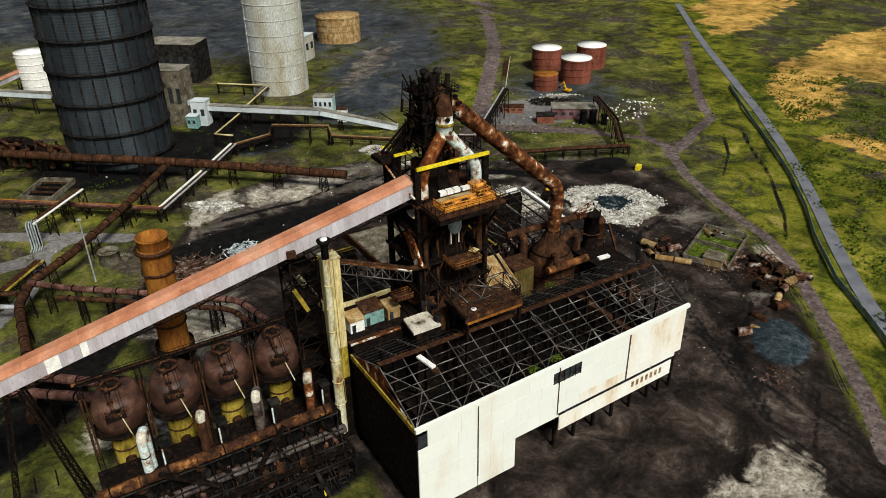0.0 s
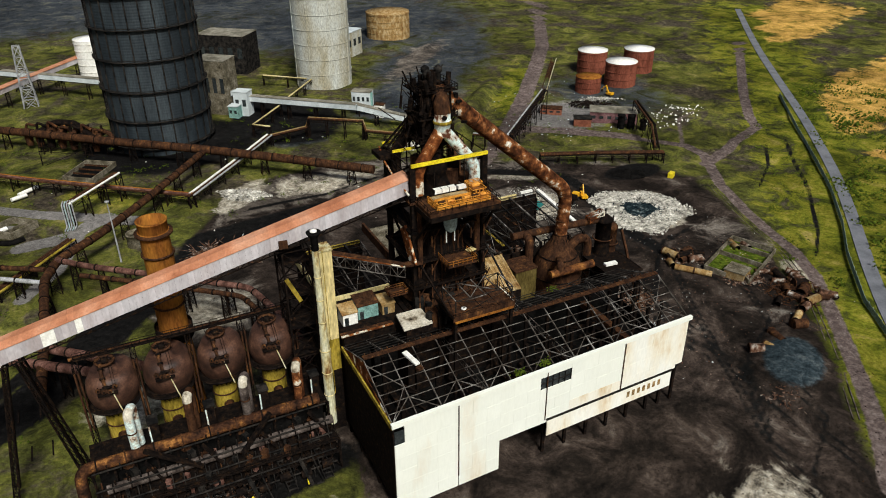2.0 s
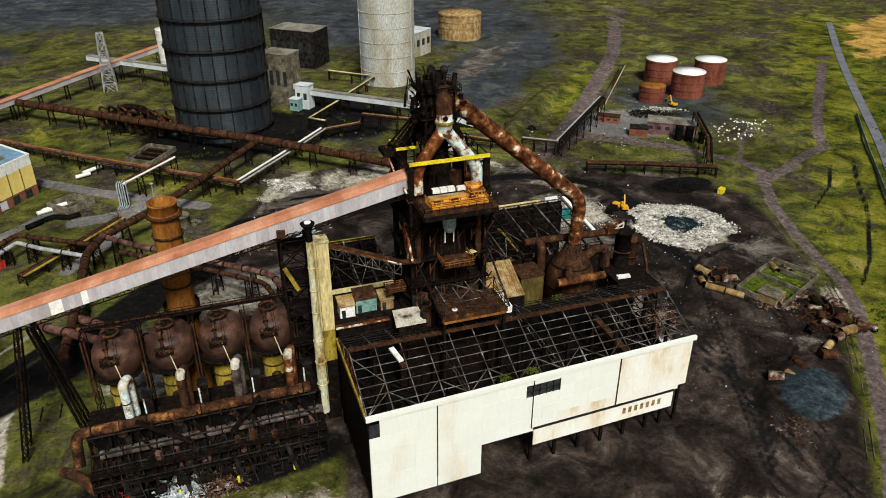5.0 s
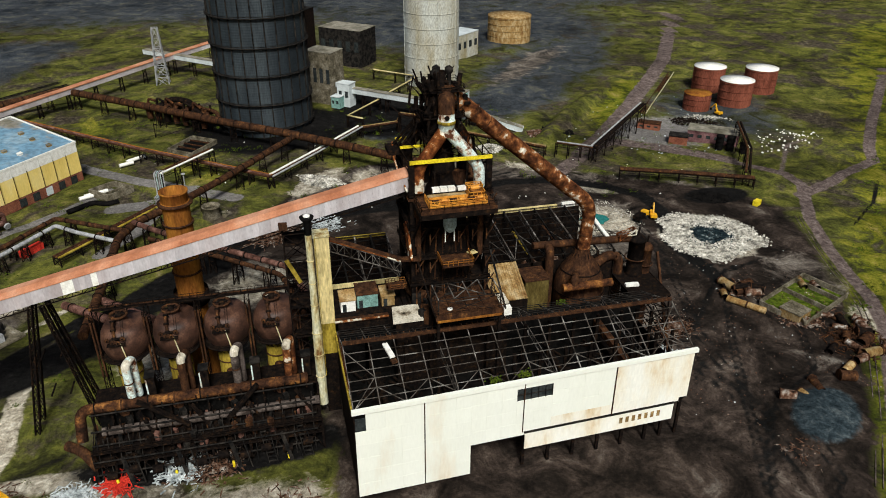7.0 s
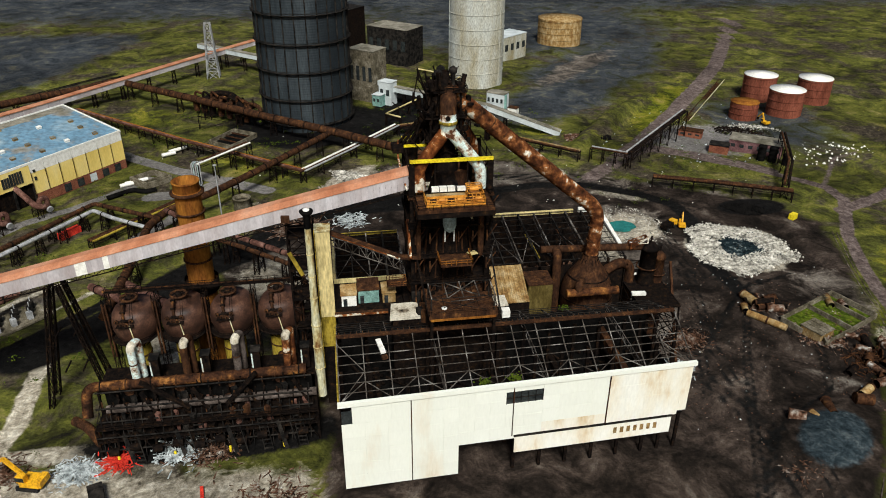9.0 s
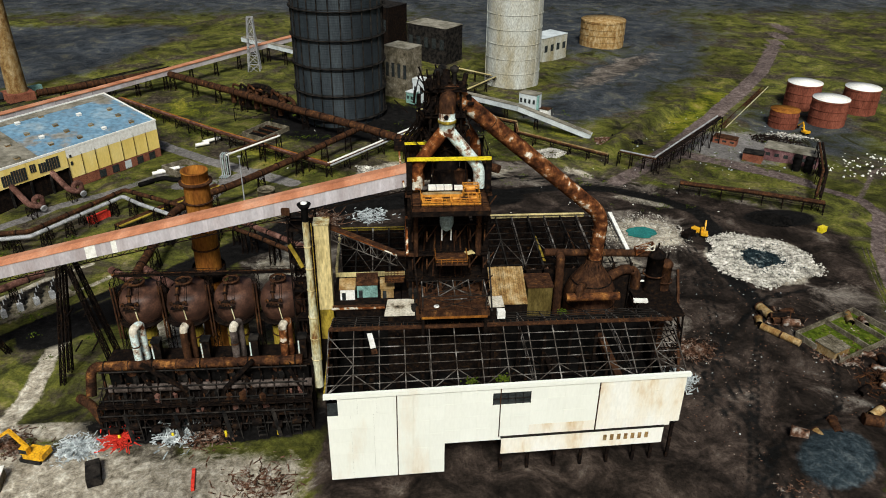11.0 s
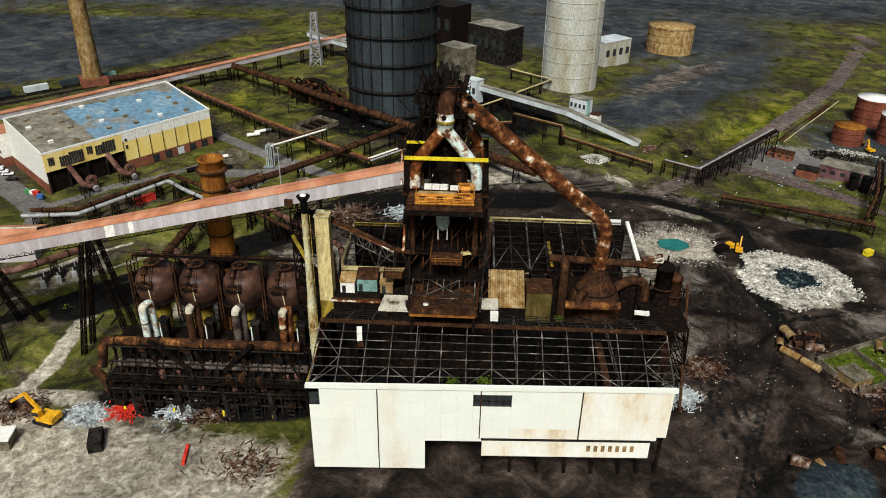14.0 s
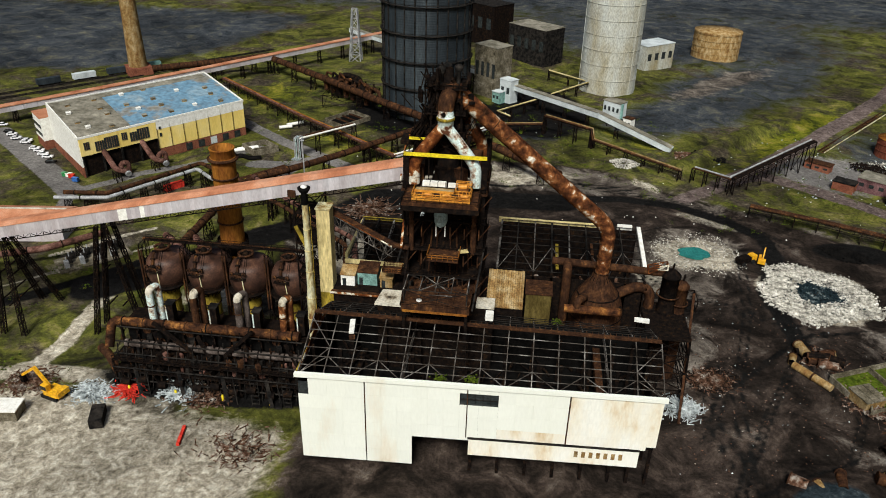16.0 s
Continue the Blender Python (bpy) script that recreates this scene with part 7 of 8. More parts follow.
for k, (x, y) in enumerate(((-194.3, 131.7), (-190.9, 129.6), (-187.0, 126.3), (-183.3, 123.7), (-178.8, 118.7))):
    car(x, y, 12 + 3 * (k % 3), STEEL if k == 4 else CARPAINT, "car parked nose-on to the hall's end wall")
for k, (x, y) in enumerate(((-226.1, 156.8), (-217.8, 149.0), (-214.3, 145.9), (-209.5, 141.6), (-202.5, 137.8), (-203.0, 139.9))):
    car(x, y, 15 + 4 * (k % 4), (CARPAINT, STEEL, CARPAINT, CARPAINT, CARPAINT, CARPAINT)[k], "car parked along the works road")
for k, (x, y, m) in enumerate(((-165.6, 107.2, GREENP), (-163.8, 106.9, WHITEP), (-162.1, 106.0, REDPAINT), (-158.9, 103.2, CARBLUE))):
    b = thing("waste_bin", x, y, 0, ("green", "white", "red", "blue")[k] + " wheeled waste container by the hall corner", "bin", "bins by the hall")
    part("tub", M().prism([(x - 1.1, y - 0.7), (x + 1.1, y - 0.7), (x + 1.2, y + 0.7), (x - 1.2, y + 0.7)], 0.1, 1.5), m, b)
    part("lid", M().box(x - 1.25, y - 0.85, 1.5, x + 1.25, y + 0.75, 1.65), m, b)
car(109.5, -53.5, 57, STEEL, "dark car on the narrow lane")


# ---- second conveyor, railway, chimney, far left ----
def pink_conveyor():
    t = thing("stockhouse_conveyor", -160, 235, 0, "low conveyor with a faded pink roof behind the hall", "conveyor")
    pts = [Vector((-262, 122, 6)), Vector((-196, 193, 8)), Vector((-162, 232, 9)), Vector((-96, 316, 10)), Vector((-48, 372, 11))]
    for a, b in zip(pts[:-1], pts[1:]):
        n = int((b - a).length / 6)
        for k in range(n):
            p, q = a.lerp(b, k / n), a.lerp(b, (k + 0.98) / n)
            part("side_panel", M().beam(p, q, 3.6, 2.6), CONVSIDE, t)
            part("roof_panel", M().beam(p + Vector((0, 0, 1.5)), q + Vector((0, 0, 1.5)), 4.2, 0.4), CONVROOF, t)
    trestle_feet(t, [tuple(p) for p in pts], 16, 1.0, 1.4)
    w = thing("conveyor_house", -149, 60, 0, "pink-roofed transfer shed beside the conveyor", "shed")
    part("wall", M().cbox((-149, 60, 3.4), (26, 12, 7.2), 8), CONVSIDE, w)
    for sgn in (-1, 1):
        part("roof_slope", M().add([(-162, 58.2 + 6.4 * sgn, 7.0), (-136, 61.8 + 6.4 * sgn, 7.0), (-136, 61.8, 9.0), (-162, 58.2, 9.0), (-162, 58.2 + 6.4 * sgn, 7.25), (-136, 61.8 + 6.4 * sgn, 7.25), (-136, 61.8, 9.25), (-162, 58.2, 9.25)],
                                   [(3, 2, 1, 0), (4, 5, 6, 7), (0, 1, 5, 4), (1, 2, 6, 5), (2, 3, 7, 6), (3, 0, 4, 7)]), CONVROOF, w)
    part("ridge_cap", M().beam((-162, 58.2, 9.35), (-136, 61.8, 9.35), 0.8, 0.2), TORNWHITE, w)
    y = thing("switchgear_yard", -120, 47, 0, "fenced switchgear compound of grey transformers on a concrete pad", "switchgear")
    part("pad", M().cbox((-120, 47, 0.15), (22, 10, 0.5), 45), CONCRETE, y)
    rng = random.Random(77)
    for k in range(12):
        u, v = -8.5 + 1.55 * k, (-2.6, 0.4, 2.8)[k % 3]
        part("transformer", M().cbox((-120 + 0.707 * (u - v), 47 + 0.707 * (u + v), 1.4), (1.3, 1.5, 2.0 + rng.random()), 45), STEEL if k % 3 else GREYPIPE, y)
        part("insulator", M().tube([(-120 + 0.707 * (u - v), 47 + 0.707 * (u + v), 2.4), (-120 + 0.707 * (u - v), 47 + 0.707 * (u + v), 4.0)], 0.16, 8), GREYPIPE, y)


pink_conveyor()
t = thing("works_chimney", -207, 252, 0, "tall tan brick chimney", "chimney")
part("shaft", M().lathe(-207, 252, [(5.2, -0.4), (4.4, 30), (3.6, 80), (3.8, 81), (3.0, 81)], 28), CORR, t)
part("plinth", M().cbox((-207, 252, 2), (13, 13, 5), 40), BRICK, t)
for k in range(4):
    p = Vector((-243, 221, 0)).lerp(Vector((-205, 262, 0)), k / 3)
    wg = thing("rail_wagon", p.x, p.y, 0, "blue-grey covered rail wagon on the siding", "rail wagon", "rail wagons")
    part("body", M().cbox((p.x, p.y, 2.6), (12, 3, 3.0), 47), (GASBLUE, GALLERY, GASBLUE, TEAL)[k], wg)
    for u in (-4, 4):
        part("bogie", M().cbox((p.x + u * 0.68, p.y + u * 0.73, 0.6), (2.4, 2.2, 1.0), 47), DARK, wg)
for off in (-0.75, 0.75, 5.0, 6.5):
    single("rail", M().beam((-330 + off, 118 - off, 0.5), (-150 + off, 320 - off, 0.5), 0.16, 0.5), STEEL, "steel rail of the works siding", "railway", None, "", "structure")
ms = thing("lattice_mast", -91, 303, 0, "grey lattice mast among the conveyors", "mast")
part("lattice", M().tower([(-95, 300, -0.4), (-88, 300, -0.4), (-88, 306, -0.4), (-95, 306, -0.4)], [(-93, 301.5, 32), (-90, 301.5, 32), (-90, 304.5, 32), (-93, 304.5, 32)], 6, 0.5), GREYPIPE, ms)


# ---- rubble, pond, ruin and scrap ----
def rubble(name, x, y, n, spread, size, material, label, category, seed, ring=0.0, flat=0.25, turn=0.0, ry=1.0):
    rng = random.Random(seed)
    m = M()
    for k in range(n):
        a = rng.uniform(0, 6.283)
        edge = 1 + 0.08 * math.sin(3 * a + seed) + 0.06 * math.sin(5 * a + 2 * seed) + 0.04 * math.sin(9 * a + 3 * seed)
        d = min(math.sqrt(rng.uniform(ring * ring, 1.0)) * rng.uniform(0.94, 1.05) + abs(rng.gauss(0, 0.05)), 1.2) * spread * edge
        u, v = d * math.cos(a), d * math.sin(a) * ry
        px, py = x + u * math.cos(turn) - v * math.sin(turn), y + u * math.sin(turn) + v * math.cos(turn)
        s = size * rng.uniform(0.4, 1.4)
        m.rock((px, py, max(0.0, flat * (1 - d / spread) * 4) + s * 0.2), s, rng)
    return single(name, m, material, label, category, (x, y, 0), "", "stuff")


rubble("limestone_pile", 110.5, 61.5, 7000, 16.6, 0.4, ROCKW, "broad flat ring of broken pale limestone", "rubble", 21, 0.36, 0.12)
rubble("slag_centre", 112.0, 61.5, 1300, 7.2, 0.45, ROCKD, "dark blue-black slag at the middle of the pile", "rubble", 22, 0.0, 0.12)
rubble("pond_rim", 77.5, 83, 900, 15, 0.26, ROCKW, "pale broken stone round the pond", "rubble", 23, 0.36, 0.05)
single("pond", M().prism([(77 + 5.2 * math.cos(k / 2.55) * (1 + 0.12 * math.sin(3 * k)), 84 + 3.9 * math.sin(k / 2.55) * (1 + 0.1 * math.cos(2 * k))) for k in range(16)], -0.9, -0.25), WATER, "small turquoise pool in pale rubble", "pond", (0, 0, 0), "", "structure")
rubble("coal_heap", 128.5, 90, 700, 7, 0.6, BLACK, "heap of black coal beside the rack", "coal heap", 24, 0, 0.5, -0.5, 0.6)
rubble("slag_mound", 85, -31, 2200, 11, 0.42, SLAGBLUE, "low dark mound of crushed slag", "rubble", 25, 0, 0.35, 0.6, 0.75)
rubble("scrap_field", 69.5, 12.5, 700, 7, 0.3, DARK, "scattered scrap and debris on the mud", "scrap", 26, 0, 0.1, 0.3, 0.7)
rubble("yard_stones", 95, 5, 900, 42, 0.2, SCRAPM, "small stones and litter on the dark yard", "rubble", 28, 0, 0.0)
rubble("litter", 196, 140, 90, 20, 0.6, WHITEP, "pale litter and fly-tipped rubbish", "litter", 29, 0, 0.0, 0.2, 0.6)
rubble("litter", 150, 172, 110, 45, 0.45, SCRAPG, "pale scrap strewn among weeds", "litter", 30, 0, 0.0)
rubble("sand_heap", -18, 142, 900, 10, 0.4, ROCKW, "spread heap of pale sand and stone", "rubble", 31, 0, 0.2, -0.7, 0.5)
rubble("pale_heap", 60, 161, 500, 5.5, 0.5, ROCKW, "small heap of pale aggregate", "rubble", 32, 0, 0.5)
rubble("ore_heap", 88, 175, 500, 5, 0.5, SCRAPM, "brown spill below the gallery's end", "rubble", 33, 0, 0.4)
rubble("burnt_debris", 172, 171, 900, 14, 0.5, DARK, "burnt black debris behind the workshop", "rubble", 35, 0, 0.1, -0.6, 0.5)
rubble("broken_concrete", 180, 176, 500, 12, 0.4, ROCKW, "broken pale concrete behind the workshop", "rubble", 40, 0, 0.03, -0.6, 0.4)
rubble("stockyard_litter", 98, 176, 260, 7, 0.7, BLACK, "black debris at the stockyard edge", "rubble", 34, 0, 0.4)


def scrap_pile(name, x, y, n, spread, material, label, seed, z=0.0, length=(0.7, 2.4), high=1.3):
    rng = random.Random(seed)
    m = M()
    for k in range(2 * n):
        px, py = x + rng.gauss(0, spread * 0.42), y + rng.gauss(0, spread * 0.35)
        a, l, e = rng.uniform(0, 6.28), rng.uniform(*length), rng.uniform(-0.3, 0.5)
        h = z + rng.random() * high * max(0.1, 1 - math.hypot(px - x, py - y) / spread)
        m.beam((px, py, h), (px + l * math.cos(a), py + l * math.sin(a), h + l * e * 0.5), rng.uniform(0.06, 0.3), rng.uniform(0.05, 0.3))
    return single(name, m, material, label, "scrap", (x, y, 0), "scrap piles", "stuff")


scrap_pile("scrap_pile", -85, -16.5, 260, 6, SCRAPG, "heap of pale grey cut scrap", 41)
scrap_pile("scrap_pile", -76.3, -13.8, 150, 3.6, REDPAINT, "heap of bright red cut steel", 42)
scrap_pile("scrap_pile", -63, -12.5, 200, 6, SCRAPG, "heap of pale cut scrap", 43)
scrap_pile("scrap_pile", -102, -15, 220, 7, SCRAPM, "heap of mixed rusty scrap", 44)
scrap_pile("scrap_pile", -57, -13.5, 160, 7, SCRAPM, "line of brown scrap by the stoves", 45)
scrap_pile("scrap_pile", 60, 0, 240, 5, SCRAPG, "heap of pale wire and cut sheet", 46)
scrap_pile("scrap_pile", 69, 12, 240, 6, SCRAPM, "heap of dark twisted scrap", 47)
scrap_pile("scrap_pile", 77, -38, 420, 7, SCRAPM, "heap of mixed rusty scrap", 48)
scrap_pile("scrap_pile", -40, 97, 160, 8, SCRAPM, "pile of rusty beams on the ash", 49, 0, (3, 9))
scrap_pile("scrap_pile", -20, 101, 120, 8, SCRAPG, "pale scrap beside the black roadway", 50)
scrap_pile("scrap_pile", -42, -30, 160, 10, SCRAPM, "scattered timber and scrap on the yard", 51)


def pipe_pieces():
    rng = random.Random(60)
    spots = [(96.7, 28.5, 1.6), (100, 26, 1.5), (102.6, 27.5, 1.3), (104.5, 24.5, 1.5), (99, 24, 1.1), (101.5, 22.5, 1.4), (119, -4, 1.7), (116.5, -7.5, 1.8), (121.5, -1.5, 1.4), (114.8, -12.4, 1.6), (110, -14, 1.4),
             (101, -19.6, 1.7), (104, -16.5, 1.3), (81.3, -22.8, 1.7), (113, -4.5, 1.3), (123, 2, 1.2), (117.5, 2.5, 1.3), (86, -24, 1.2), (106, -8, 1.1), (91, -21, 1.4), (120, 24, 1.2), (123, 21.5, 1.2)]
    for x, y, r in [(px, py, pr * 0.85) for px, py, pr in spots] + [(rng.gauss(117, 3.5), rng.gauss(-6, 5.5), rng.uniform(0.6, 1.2)) for k in range(12)] + [(rng.gauss(101, 3), rng.gauss(26, 2), rng.uniform(0.6, 1.1)) for k in range(6)]:
        t = thing("pipe_section", x, y, 0, "cut length of rusty large-bore pipe", "pipe section", "cut pipe sections")
        a, l = rng.uniform(0, 3.14), rng.uniform(3.4, 6.4)
        d = Vector((math.cos(a), math.sin(a), rng.uniform(-0.08, 0.08))) * l / 2
        c = Vector((x, y, r * 0.9))
        part("shell", M().tube([c - d, c - d * 0.3, c + d * 0.3, c + d], [r, r * 0.97, r, r * 0.95], 14, False), (RUST, SCRAPM, CORR, DARK)[rng.randrange(4)], t)
        part("lining", M().tube([c - d * 0.98, c + d * 0.98], r * 0.86, 14, False), DARK, t)
        part("collar", M().tube([c + d * 0.86, c + d * 0.98], r + 0.15, 14), RUST, t)
    big = thing("long_pipe_section", 96, 17.5, 0, "long pale cut pipe lying on the mud", "pipe section")
    part("shell", M().tube([(92.5, 21.5, 0.9), (99.5, 12.5, 0.9)], 1.0, 16), CORR, big)
    part("band", M().tube([(96, 17, 0.9), (96.3, 16.6, 0.9)], 1.1, 16), RUST, big)
    for x, y, l, a in ((-97, 180.5, 9, 0.7), (-99.5, 176.5, 6, 0.5), (-108.5, 146, 9, 0.5), (-110, 144, 9, 0.5)):
        single("stacked_pipe", M().tube([(x, y, 0.8), (x + l * math.cos(a), y + l * math.sin(a), 0.8)], 0.8, 12), WHITEP, "white pipe lying on the grass", "pipe", (x, y, 0), "stored pipes")
    single("black_hose", M().tube(bent([(-112, 132, 1), (-104, 139, 1), (-99, 136, 1), (-95, 138, 1)], 2), 1.0, 12), BLACK, "thick black pipe lying by the road", "pipe", (-104, 138, 0))
    single("red_skip", M().cbox((-118, 103, 1.2), (8, 2.4, 2.4), 52), REDPAINT, "long red steel skip on the grass", "skip", (-118, 103, 0))


pipe_pieces()


def ruin():
    t = thing("ruined_tank_walls", 112, 13, 0, "roofless concrete settling tanks overgrown with grass", "ruin")
    for a, b in (((100.5, 17), (123.5, 28)), ((123.5, 28), (129, 14.5)), ((129, 14.5), (106, 3.6)), ((100.5, 17), (103, 10.5)), ((112, 22.4), (117.5, 8.9)), ((109, 12.8), (106, 3.6)), ((109, 12.8), (103, 10.5)), ((119, 26), (124.4, 12.4))):
        part("wall", M().beam((a[0], a[1], 0.6), (b[0], b[1], 0.6), 0.45, 2.4), CONCRETE, t)
    part("shed_wall", M().prism([(102.8, 11.0), (108.4, 13.3), (110.7, 7.7), (105.2, 5.3)], -0.2, 2.6), CORR, t, "tan rendered shed walls")
    for k in range(3):
        f, h = k / 3, (k + 0.9) / 3
        part("roof_slab", M().prism([(102.6 + 6 * f, 11.2 + 2.4 * f), (102.6 + 6 * h, 11.2 + 2.4 * h), (105.2 + 5.8 * h, 5.0 + 2.6 * h), (105.2 + 5.8 * f, 5.0 + 2.6 * f)], 2.6, 2.9), CONCRETE, t)
    part("grass_fill", M().prism([(101, 17), (123, 27.4), (128, 14.8), (110, 6.4)], -0.2, 0.35), LEAF, t)
    t = thing("open_concrete_pit", -98.6, 147.4, 0, "open square concrete pit beside the road", "pit")
    corners = [(-106.6, 147.9), (-98.6, 140.4), (-90.6, 147.4), (-98.6, 154.4)]
    for a, b in zip(corners, corners[1:] + corners[:1]):
        part("wall", M().beam((a[0], a[1], 1.2), (b[0], b[1], 1.2), 0.9, 3.4), CONCRETE, t)
    part("pit_floor", M().prism(corners, -0.2, 0.3), BLACK, t)
    part("cross_wall", M().beam((-98.6 - 4, 147.4 - 3.8, 1.0), (-98.6 + 4, 147.4 + 3.8, 1.0), 0.5, 1.6), CONCRETE, t)
    t = thing("concrete_drum", -60, 117.5, 0, "stained round concrete chamber", "chamber")
    part("shell", M().lathe(-60, 117.5, [(3.4, -0.4), (3.2, 4.2), (3.4, 4.3), (3.4, 4.7), (2.8, 4.7), (2.8, 3)], 26), CONCRETE, t)
    t = thing("coal_pit", -70.4, 192.4, 0, "walled pit of black coal", "pit")
    pit = [(-80.6, 189.1), (-70.9, 203.8), (-59.9, 195.8), (-70.2, 181.0)]
    for a, b in zip(pit, pit[1:] + pit[:1]):
        part("wall", M().beam((a[0], a[1], 1), (b[0], b[1], 1), 0.6, 2.8), CONCRETE, t)
    part("coal", M().prism(pit, -0.2, 0.6), BLACK, t)
    for k in range(4):
        f = (k + 0.5) / 4
        part("divider", M().beam((pit[0][0] + f * (pit[1][0] - pit[0][0]), pit[0][1] + f * (pit[1][1] - pit[0][1]), 1.0), (pit[3][0] + f * (pit[2][0] - pit[3][0]), pit[3][1] + f * (pit[2][1] - pit[3][1]), 1.0), 0.3, 0.6), RUST, t)
    t = thing("concrete_bay", 33, 98, 0, "grey concrete bay walls behind the cast house", "bay")
    part("slab", M().box(13, 66, 0, 31, 92, 0.3), CONCRETE, t)
    for x in (12.4, 31.4, 37):
        part("wall", M().box(x, 64, 0, x + 0.8, 92, 3.2), RUST if x == 12.4 else CONCRETE, t)


ruin()


def excavator(x, y, turn, s, label, reach):
    t = thing("excavator", x, y, 0, label, "excavator", "excavators")
    a, b = math.cos(radians(turn)), math.sin(radians(turn))

    def Q(u, v, z):
        return (x + s * (a * u - b * v), y + s * (b * u + a * v), s * z)

    def slab(u0, v0, z0, u1, v1, z1):
        return M().add([Q(u, v, z) for u in (u0, u1) for v in (v0, v1) for z in (z0, z1)], [(0, 1, 3, 2), (4, 6, 7, 5), (0, 4, 5, 1), (2, 3, 7, 6), (0, 2, 6, 4), (1, 5, 7, 3)])

    for v in (-1.4, 1.0):
        tr = part("track", slab(-2, v, 0, 2, v + 0.5, 0.9), TYRE, t)
        part("track_guard", slab(-1.6, v - 0.03, 0.3, 1.6, v + 0.53, 0.6), STEEL, tr)
    part("turret", slab(-2.2, -1.4, 1.0, 1.2, 1.4, 1.9), DIGGER, t)
    part("counterweight", slab(-2.7, -1.35, 1.1, -1.6, 1.35, 2.3), DIGGER, t)
    cab = part("cab", slab(0.0, 0.4, 1.9, 1.5, 1.4, 3.3), DIGGER, t)
    part("cab_glass", slab(0.1, 0.35, 2.2, 1.56, 1.45, 3.1), GLASSDARK, cab)
    part("boom", M().beam(Q(1.0, -0.2, 1.9), Q(reach * 0.5, -0.2, 5.6), 0.5 * s, 0.7 * s), DIGGER, t)
    part("stick", M().beam(Q(reach * 0.48, -0.2, 5.7), Q(reach, -0.2, 2.6), 0.4 * s, 0.5 * s), DIGGER, t)
    part("ram", M().beam(Q(1.2, -0.2, 2.4), Q(reach * 0.4, -0.2, 4.4), 0.2 * s, 0.2 * s), STEEL, t)
    part("grab", M().cbox(Q(reach, -0.2, 1.8), (0.9 * s, 0.9 * s, 1.4 * s), turn), DARK, t)


excavator(-93, -18.8, 165, 1.25, "yellow scrap-handling excavator with raised boom", 8)
excavator(98, 79, 70, 0.85, "yellow excavator beside the limestone pile", 6)
excavator(187.4, 181, 100, 0.9, "orange-red excavator on the burnt rubble", 6)
dm = thing("dump_truck", 92.5, 78.5, 0, "yellow dump truck standing by the excavator", "dump truck")
part("bed", M().cbox((91.6, 77.6, 2.0), (4.6, 2.8, 1.6), 35), DARK, dm)
part("cab", M().cbox((95, 80, 1.9), (2.0, 2.4, 2.0), 35), DIGGER, dm)
for u, v in ((-1.5, -1.3), (-1.5, 1.3), (3, -1.3), (3, 1.3)):
    px, py = 92 + 0.82 * u - 0.57 * v, 78 + 0.57 * u + 0.82 * v
    part("wheel", M().tube([(px - 0.15, py + 0.2, 0.8), (px + 0.15, py - 0.2, 0.8)], 0.8, 12), TYRE, dm)
single("yellow_skip", M().cbox((142, 80, 1), (3, 2, 2), 30), YELLOW, "small yellow skip on the yard edge", "skip", (142, 80, 0))
ww = thing("burnt_cabin", 66, 47, 0, "burnt-out frame cabin with a white panel", "cabin")
part("frame", M().tower([(62, 45, -0.3), (71, 45, -0.3), (71, 51, -0.3), (62, 51, -0.3)], [(62, 45, 4), (71, 45, 4), (71, 51, 4), (62, 51, 4)], 1, 0.35), DARK, ww)
part("panel", M().cbox((65, 44.6, 2), (4, 0.3, 2.6), 0), WHITEP, ww)
part("bed", M().box(62, 45, 0, 71, 51, 0.8), BLACK, ww)
wc = thing("concrete_shed", -99, -26, 0, "low white-roofed concrete shed", "shed")
part("wall", M().cbox((-100, -27, 1.4), (7, 4.6, 3.2), 8), CONCRETE, wc)
part("roof", M().cbox((-100, -27, 3.15), (7.4, 5, 0.3), 8), WHITEP, wc)
single("grey_trailer", M().cbox((-78, -25.5, 1.4), (3, 6, 2.4), 20), STEEL, "grey box trailer on the pale yard", "trailer", (-78, -25.5, 0))
single("red_beam", M().beam((-57, -25, 0.6), (-56, -31, 0.6), 0.7, 0.7), REDPAINT, "red beam lying on the pale yard", "beam", (-57, -28, 0))
lp = thing("lamp_post", -66.4, 107.0, 0, "tall slim grey lamp mast by the site road", "lamp post")
part("post", M().tube([(-66.4, 107.0, -0.3), (-66.4, 107.0, 22)], [0.3, 0.16], 8), GREYPIPE, lp)
part("head", M().lathe(-66.4, 107.0, [(0.2, 22 - 0.3), (0.7, 22 - 0.1), (0.7, 22 + 0.2), (0.1, 22 + 0.4)], 12), GREYPIPE, lp)


# ---- fence, shrubs and rough grass ----
def fence():
    t = thing("boundary_fence", 150, 5, 0, "grey-green steel palisade fence along the lane", "fence")
    for (x0, y0), (x1, y1) in zip(FENCE[:-1], FENCE[1:]):
        a, b = Vector((x0, y0, 0)), Vector((x1, y1, 0))
        n = max(1, int((b - a).length / 3))
        part("palisade", M().beam(a + Vector((0, 0, 1.1)), b + Vector((0, 0, 1.1)), 0.08, 1.9), FENCEM, t)
        for k in range(n):
            p = a.lerp(b, k / n)
            part("fence_post", M().box(p.x - 0.1, p.y - 0.1, -0.3, p.x + 0.1, p.y + 0.1, 2.4), FENCEM, t)


fence()


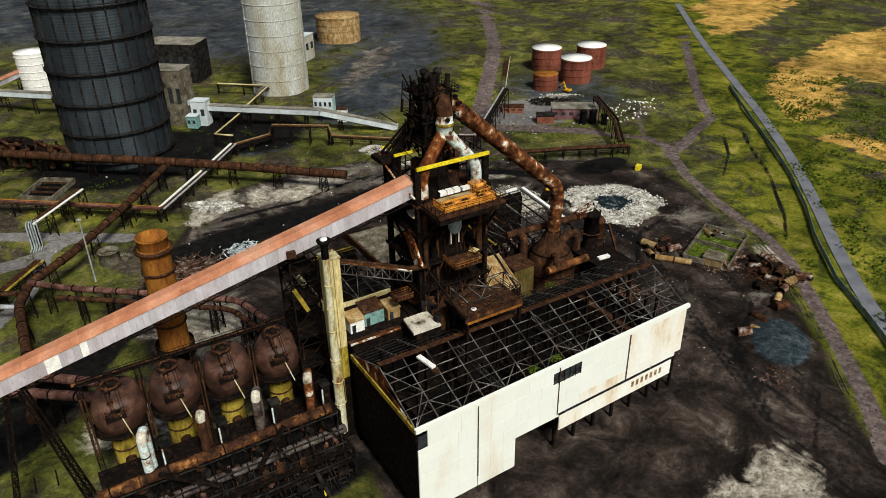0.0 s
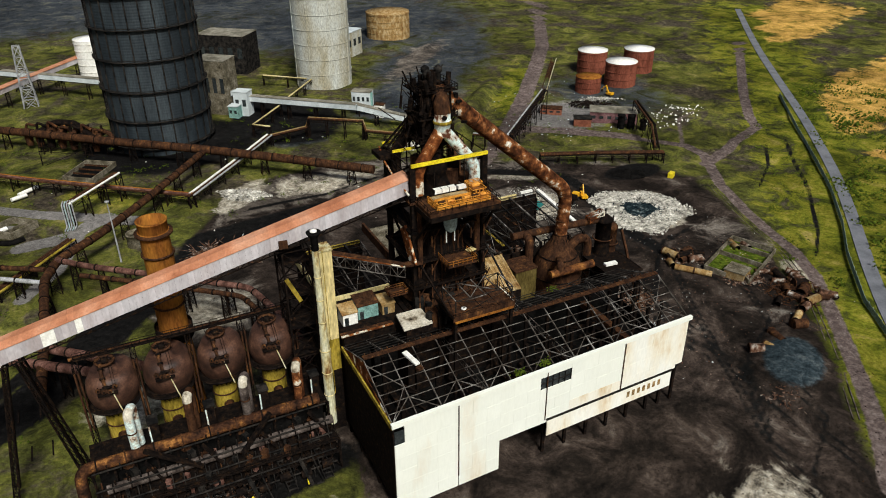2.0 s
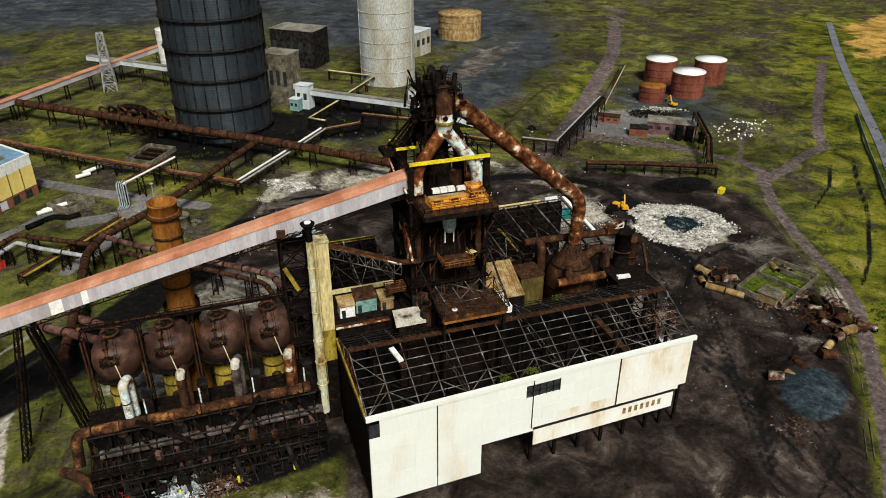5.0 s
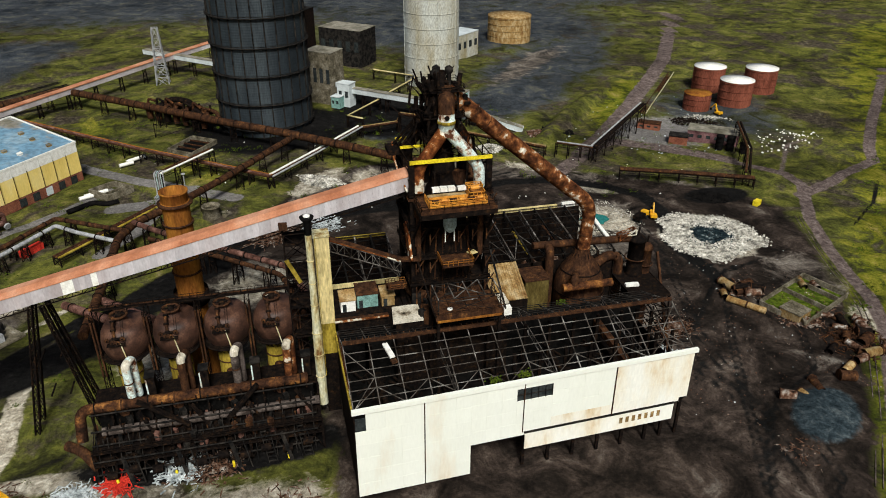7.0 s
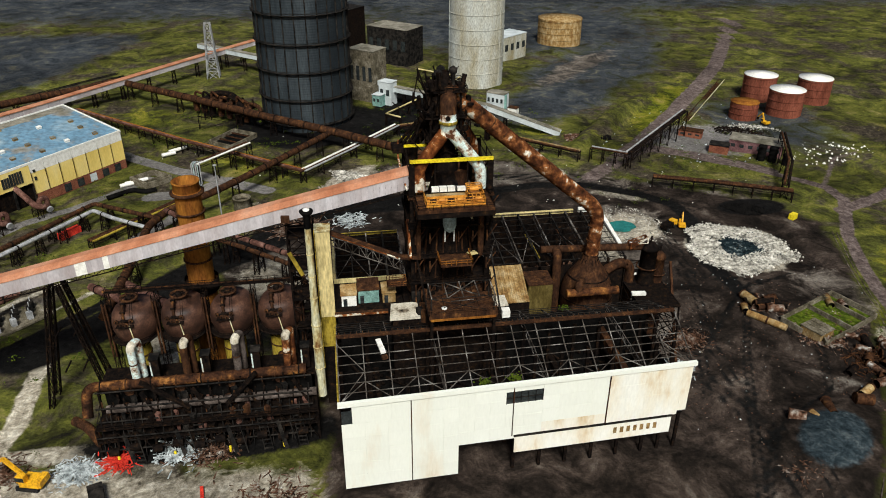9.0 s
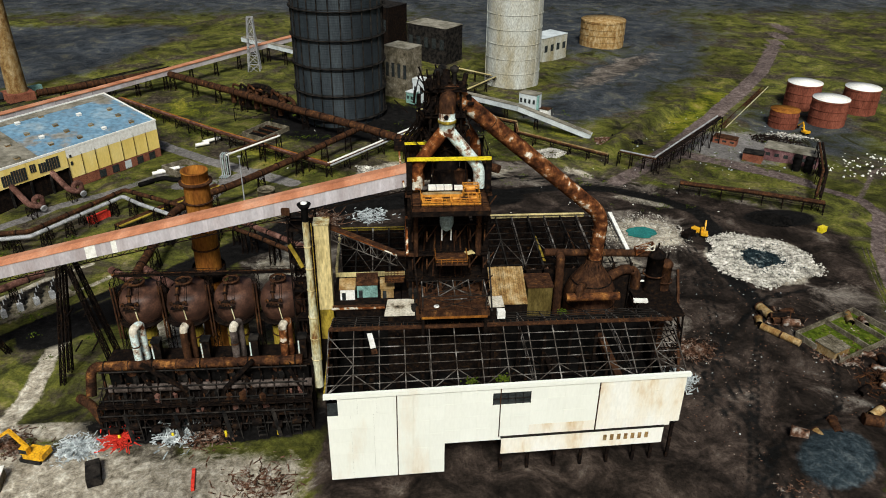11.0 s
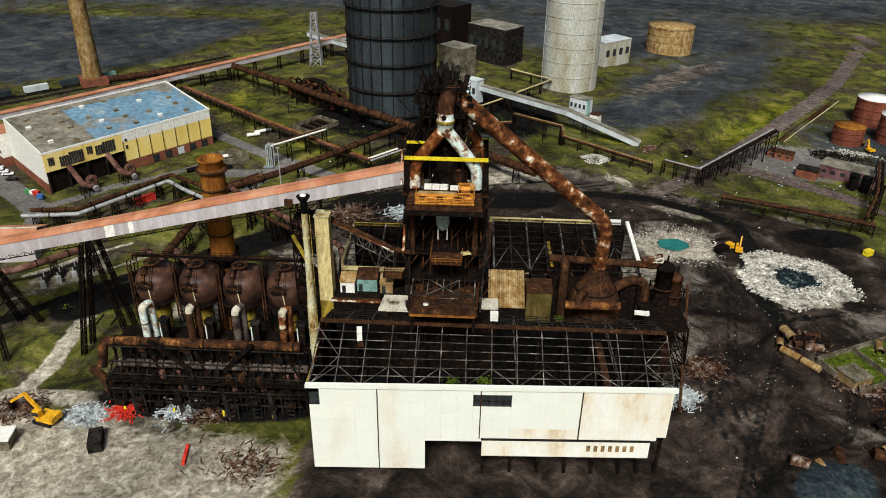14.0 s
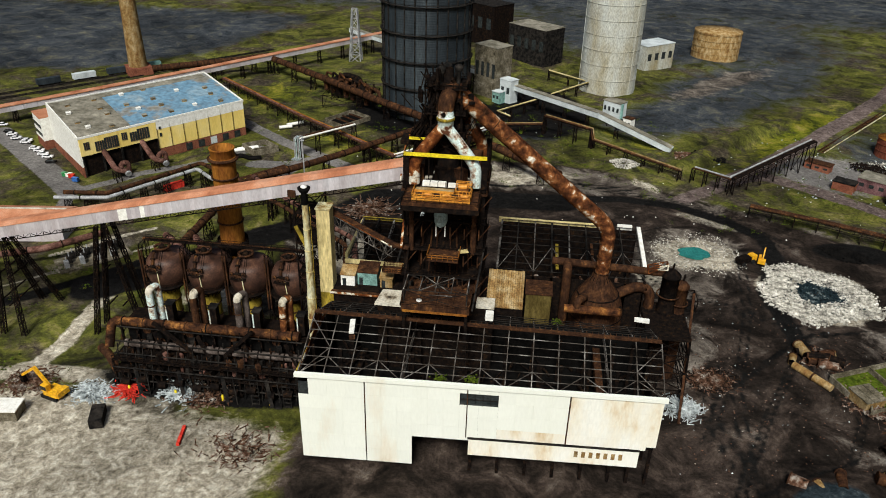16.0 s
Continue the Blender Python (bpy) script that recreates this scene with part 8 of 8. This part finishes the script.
def shrubs(name, n, xr, yr, size, seed, label, keep=None):
    rng = random.Random(seed)
    m = M()
    k = 0
    while k < n:
        x, y = rng.uniform(*xr), rng.uniform(*yr)
        if keep and not keep(x, y):
            continue
        k += 1
        r = size * rng.uniform(0.5, 1.5)
        for j in range(int(10 + 8 * r)):
            m.rock((x + rng.gauss(0, r), y + rng.gauss(0, r), abs(rng.gauss(0, r * 0.45))), r * rng.uniform(0.12, 0.34), rng)
    return single(name, m, LEAF, label, "shrubs", (0, 0, 0), "", "stuff")


def east(x, y):
    return y < (x - 150) * 1.18 - 6 and y > (x - 150) * 1.18 - 130


shrubs("scrub", 260, (120, 330), (-60, 150), 1.9, 71, "low olive scrub on the dunes beyond the lane", east)
shrubs("verge_bushes", 60, (110, 260), (-20, 110), 1.0, 72, "small bushes along the verge", lambda x, y: (x - 150) * 1.18 + 8 < y < (x - 150) * 1.18 + 36)
shrubs("weeds", 420, (-150, 80), (125, 235), 0.75, 73, "weeds and bramble on the waste ground", lambda x, y: x + y * 0.8 > 60 or x < -40)
shrubs("weeds", 200, (70, 190), (100, 215), 0.7, 74, "weeds between tracks and racks")
shrubs("weeds", 50, (-150, -95), (-10, 90), 0.9, 75, "rough weeds beside the pale track")



rubble("slag_spill", 111.5, 61.5, 900, 11.5, 0.4, ROCKD, "dark slag scattered among the limestone", "rubble", 36, 0.4, 0.12)
rubble("grass_litter", 40, 165, 110, 150, 0.3, WHITEP, "tiny white scraps scattered over the waste ground", "litter", 37, 0.0, 0.0, 0.0, 0.42)
rubble("yard_litter", 85, 20, 120, 48, 0.2, SCRAPG, "tiny pale scraps scattered over the yard", "litter", 38, 0.0, 0.0)
rubble("yard_clods", 60, -52, 300, 40, 0.2, DARK, "brown clods and broken brick before the cast house", "rubble", 39, 0.0, 0.0, 0.2, 0.45)


def valve_station():
    t = thing("valve_station", -72, 219, 0, "tangle of rusty orange valves and bends at the gas main", "valves")
    part("header", M().tube(bent([(-88, 230, 8.5), (-80, 232, 12), (-72, 226, 12), (-66, 212, 8.5)], 3), 1.5, 14), DARK, t)
    for k in range(5):
        x, y = -84 + 5 * k, 226 - 3.6 * k
        part("branch", M().tube(bent([(x, y, 8), (x + 1.5, y + 4, 10.5 + k % 2), (x + 5, y + 3, 9), (x + 6, y, 4)], 1.6), 1.0, 12), MAINRUST if k % 2 else RUST, t)
        part("valve_body", M().lathe(x + 2, y + 4, [(0.4, 8), (1.3, 8.6), (1.3, 10.6), (0.5, 11.4), (0.5, 12.6)], 12), DARK, t)
    for k in range(7):
        x, y = -92 + 4.4 * k, 236 - 3.6 * k
        part("vessel", M().lathe(x, y, [(1.4, 2), (1.7, 5), (1.7, 8.5), (1.2, 9.6), (0.4, 10.2)], 14), (RUST, MAINRUST, DARK)[k % 3], t)
        part("vessel_pipe", M().tube(bent([(x, y, 10), (x + 0.6, y - 0.5, 12 + k % 3), (x + 4, y - 3.2, 11.5)], 1.2), 0.6, 10), (RUST, DARK, MAINRUST)[k % 3], t)
    part("stand", M().tower([(-88, 212, -0.4), (-62, 212, -0.4), (-62, 230, -0.4), (-88, 230, -0.4)], [(-88, 212, 6.5), (-62, 212, 6.5), (-62, 230, 6.5), (-88, 230, 6.5)], 1, 0.35), DARK, t)


valve_station()

scrap_pile("scrap_pile", 116, -5, 200, 9, RUST, "rusty torn plate among the cut pipes", 52)
scrap_pile("scrap_pile", 101, 26, 160, 6, SCRAPM, "torn plate heaped with cut pipes", 53)
scrap_pile("scrap_pile", 108, 6, 120, 5, SCRAPM, "timber and brick beside the ruined tanks", 54)
rubble("ruin_rubble", 113, 14, 500, 13, 0.35, SCRAPM, "broken brick and earth in the ruined tanks", "rubble", 55, 0, 0.05, 0.45, 0.6)
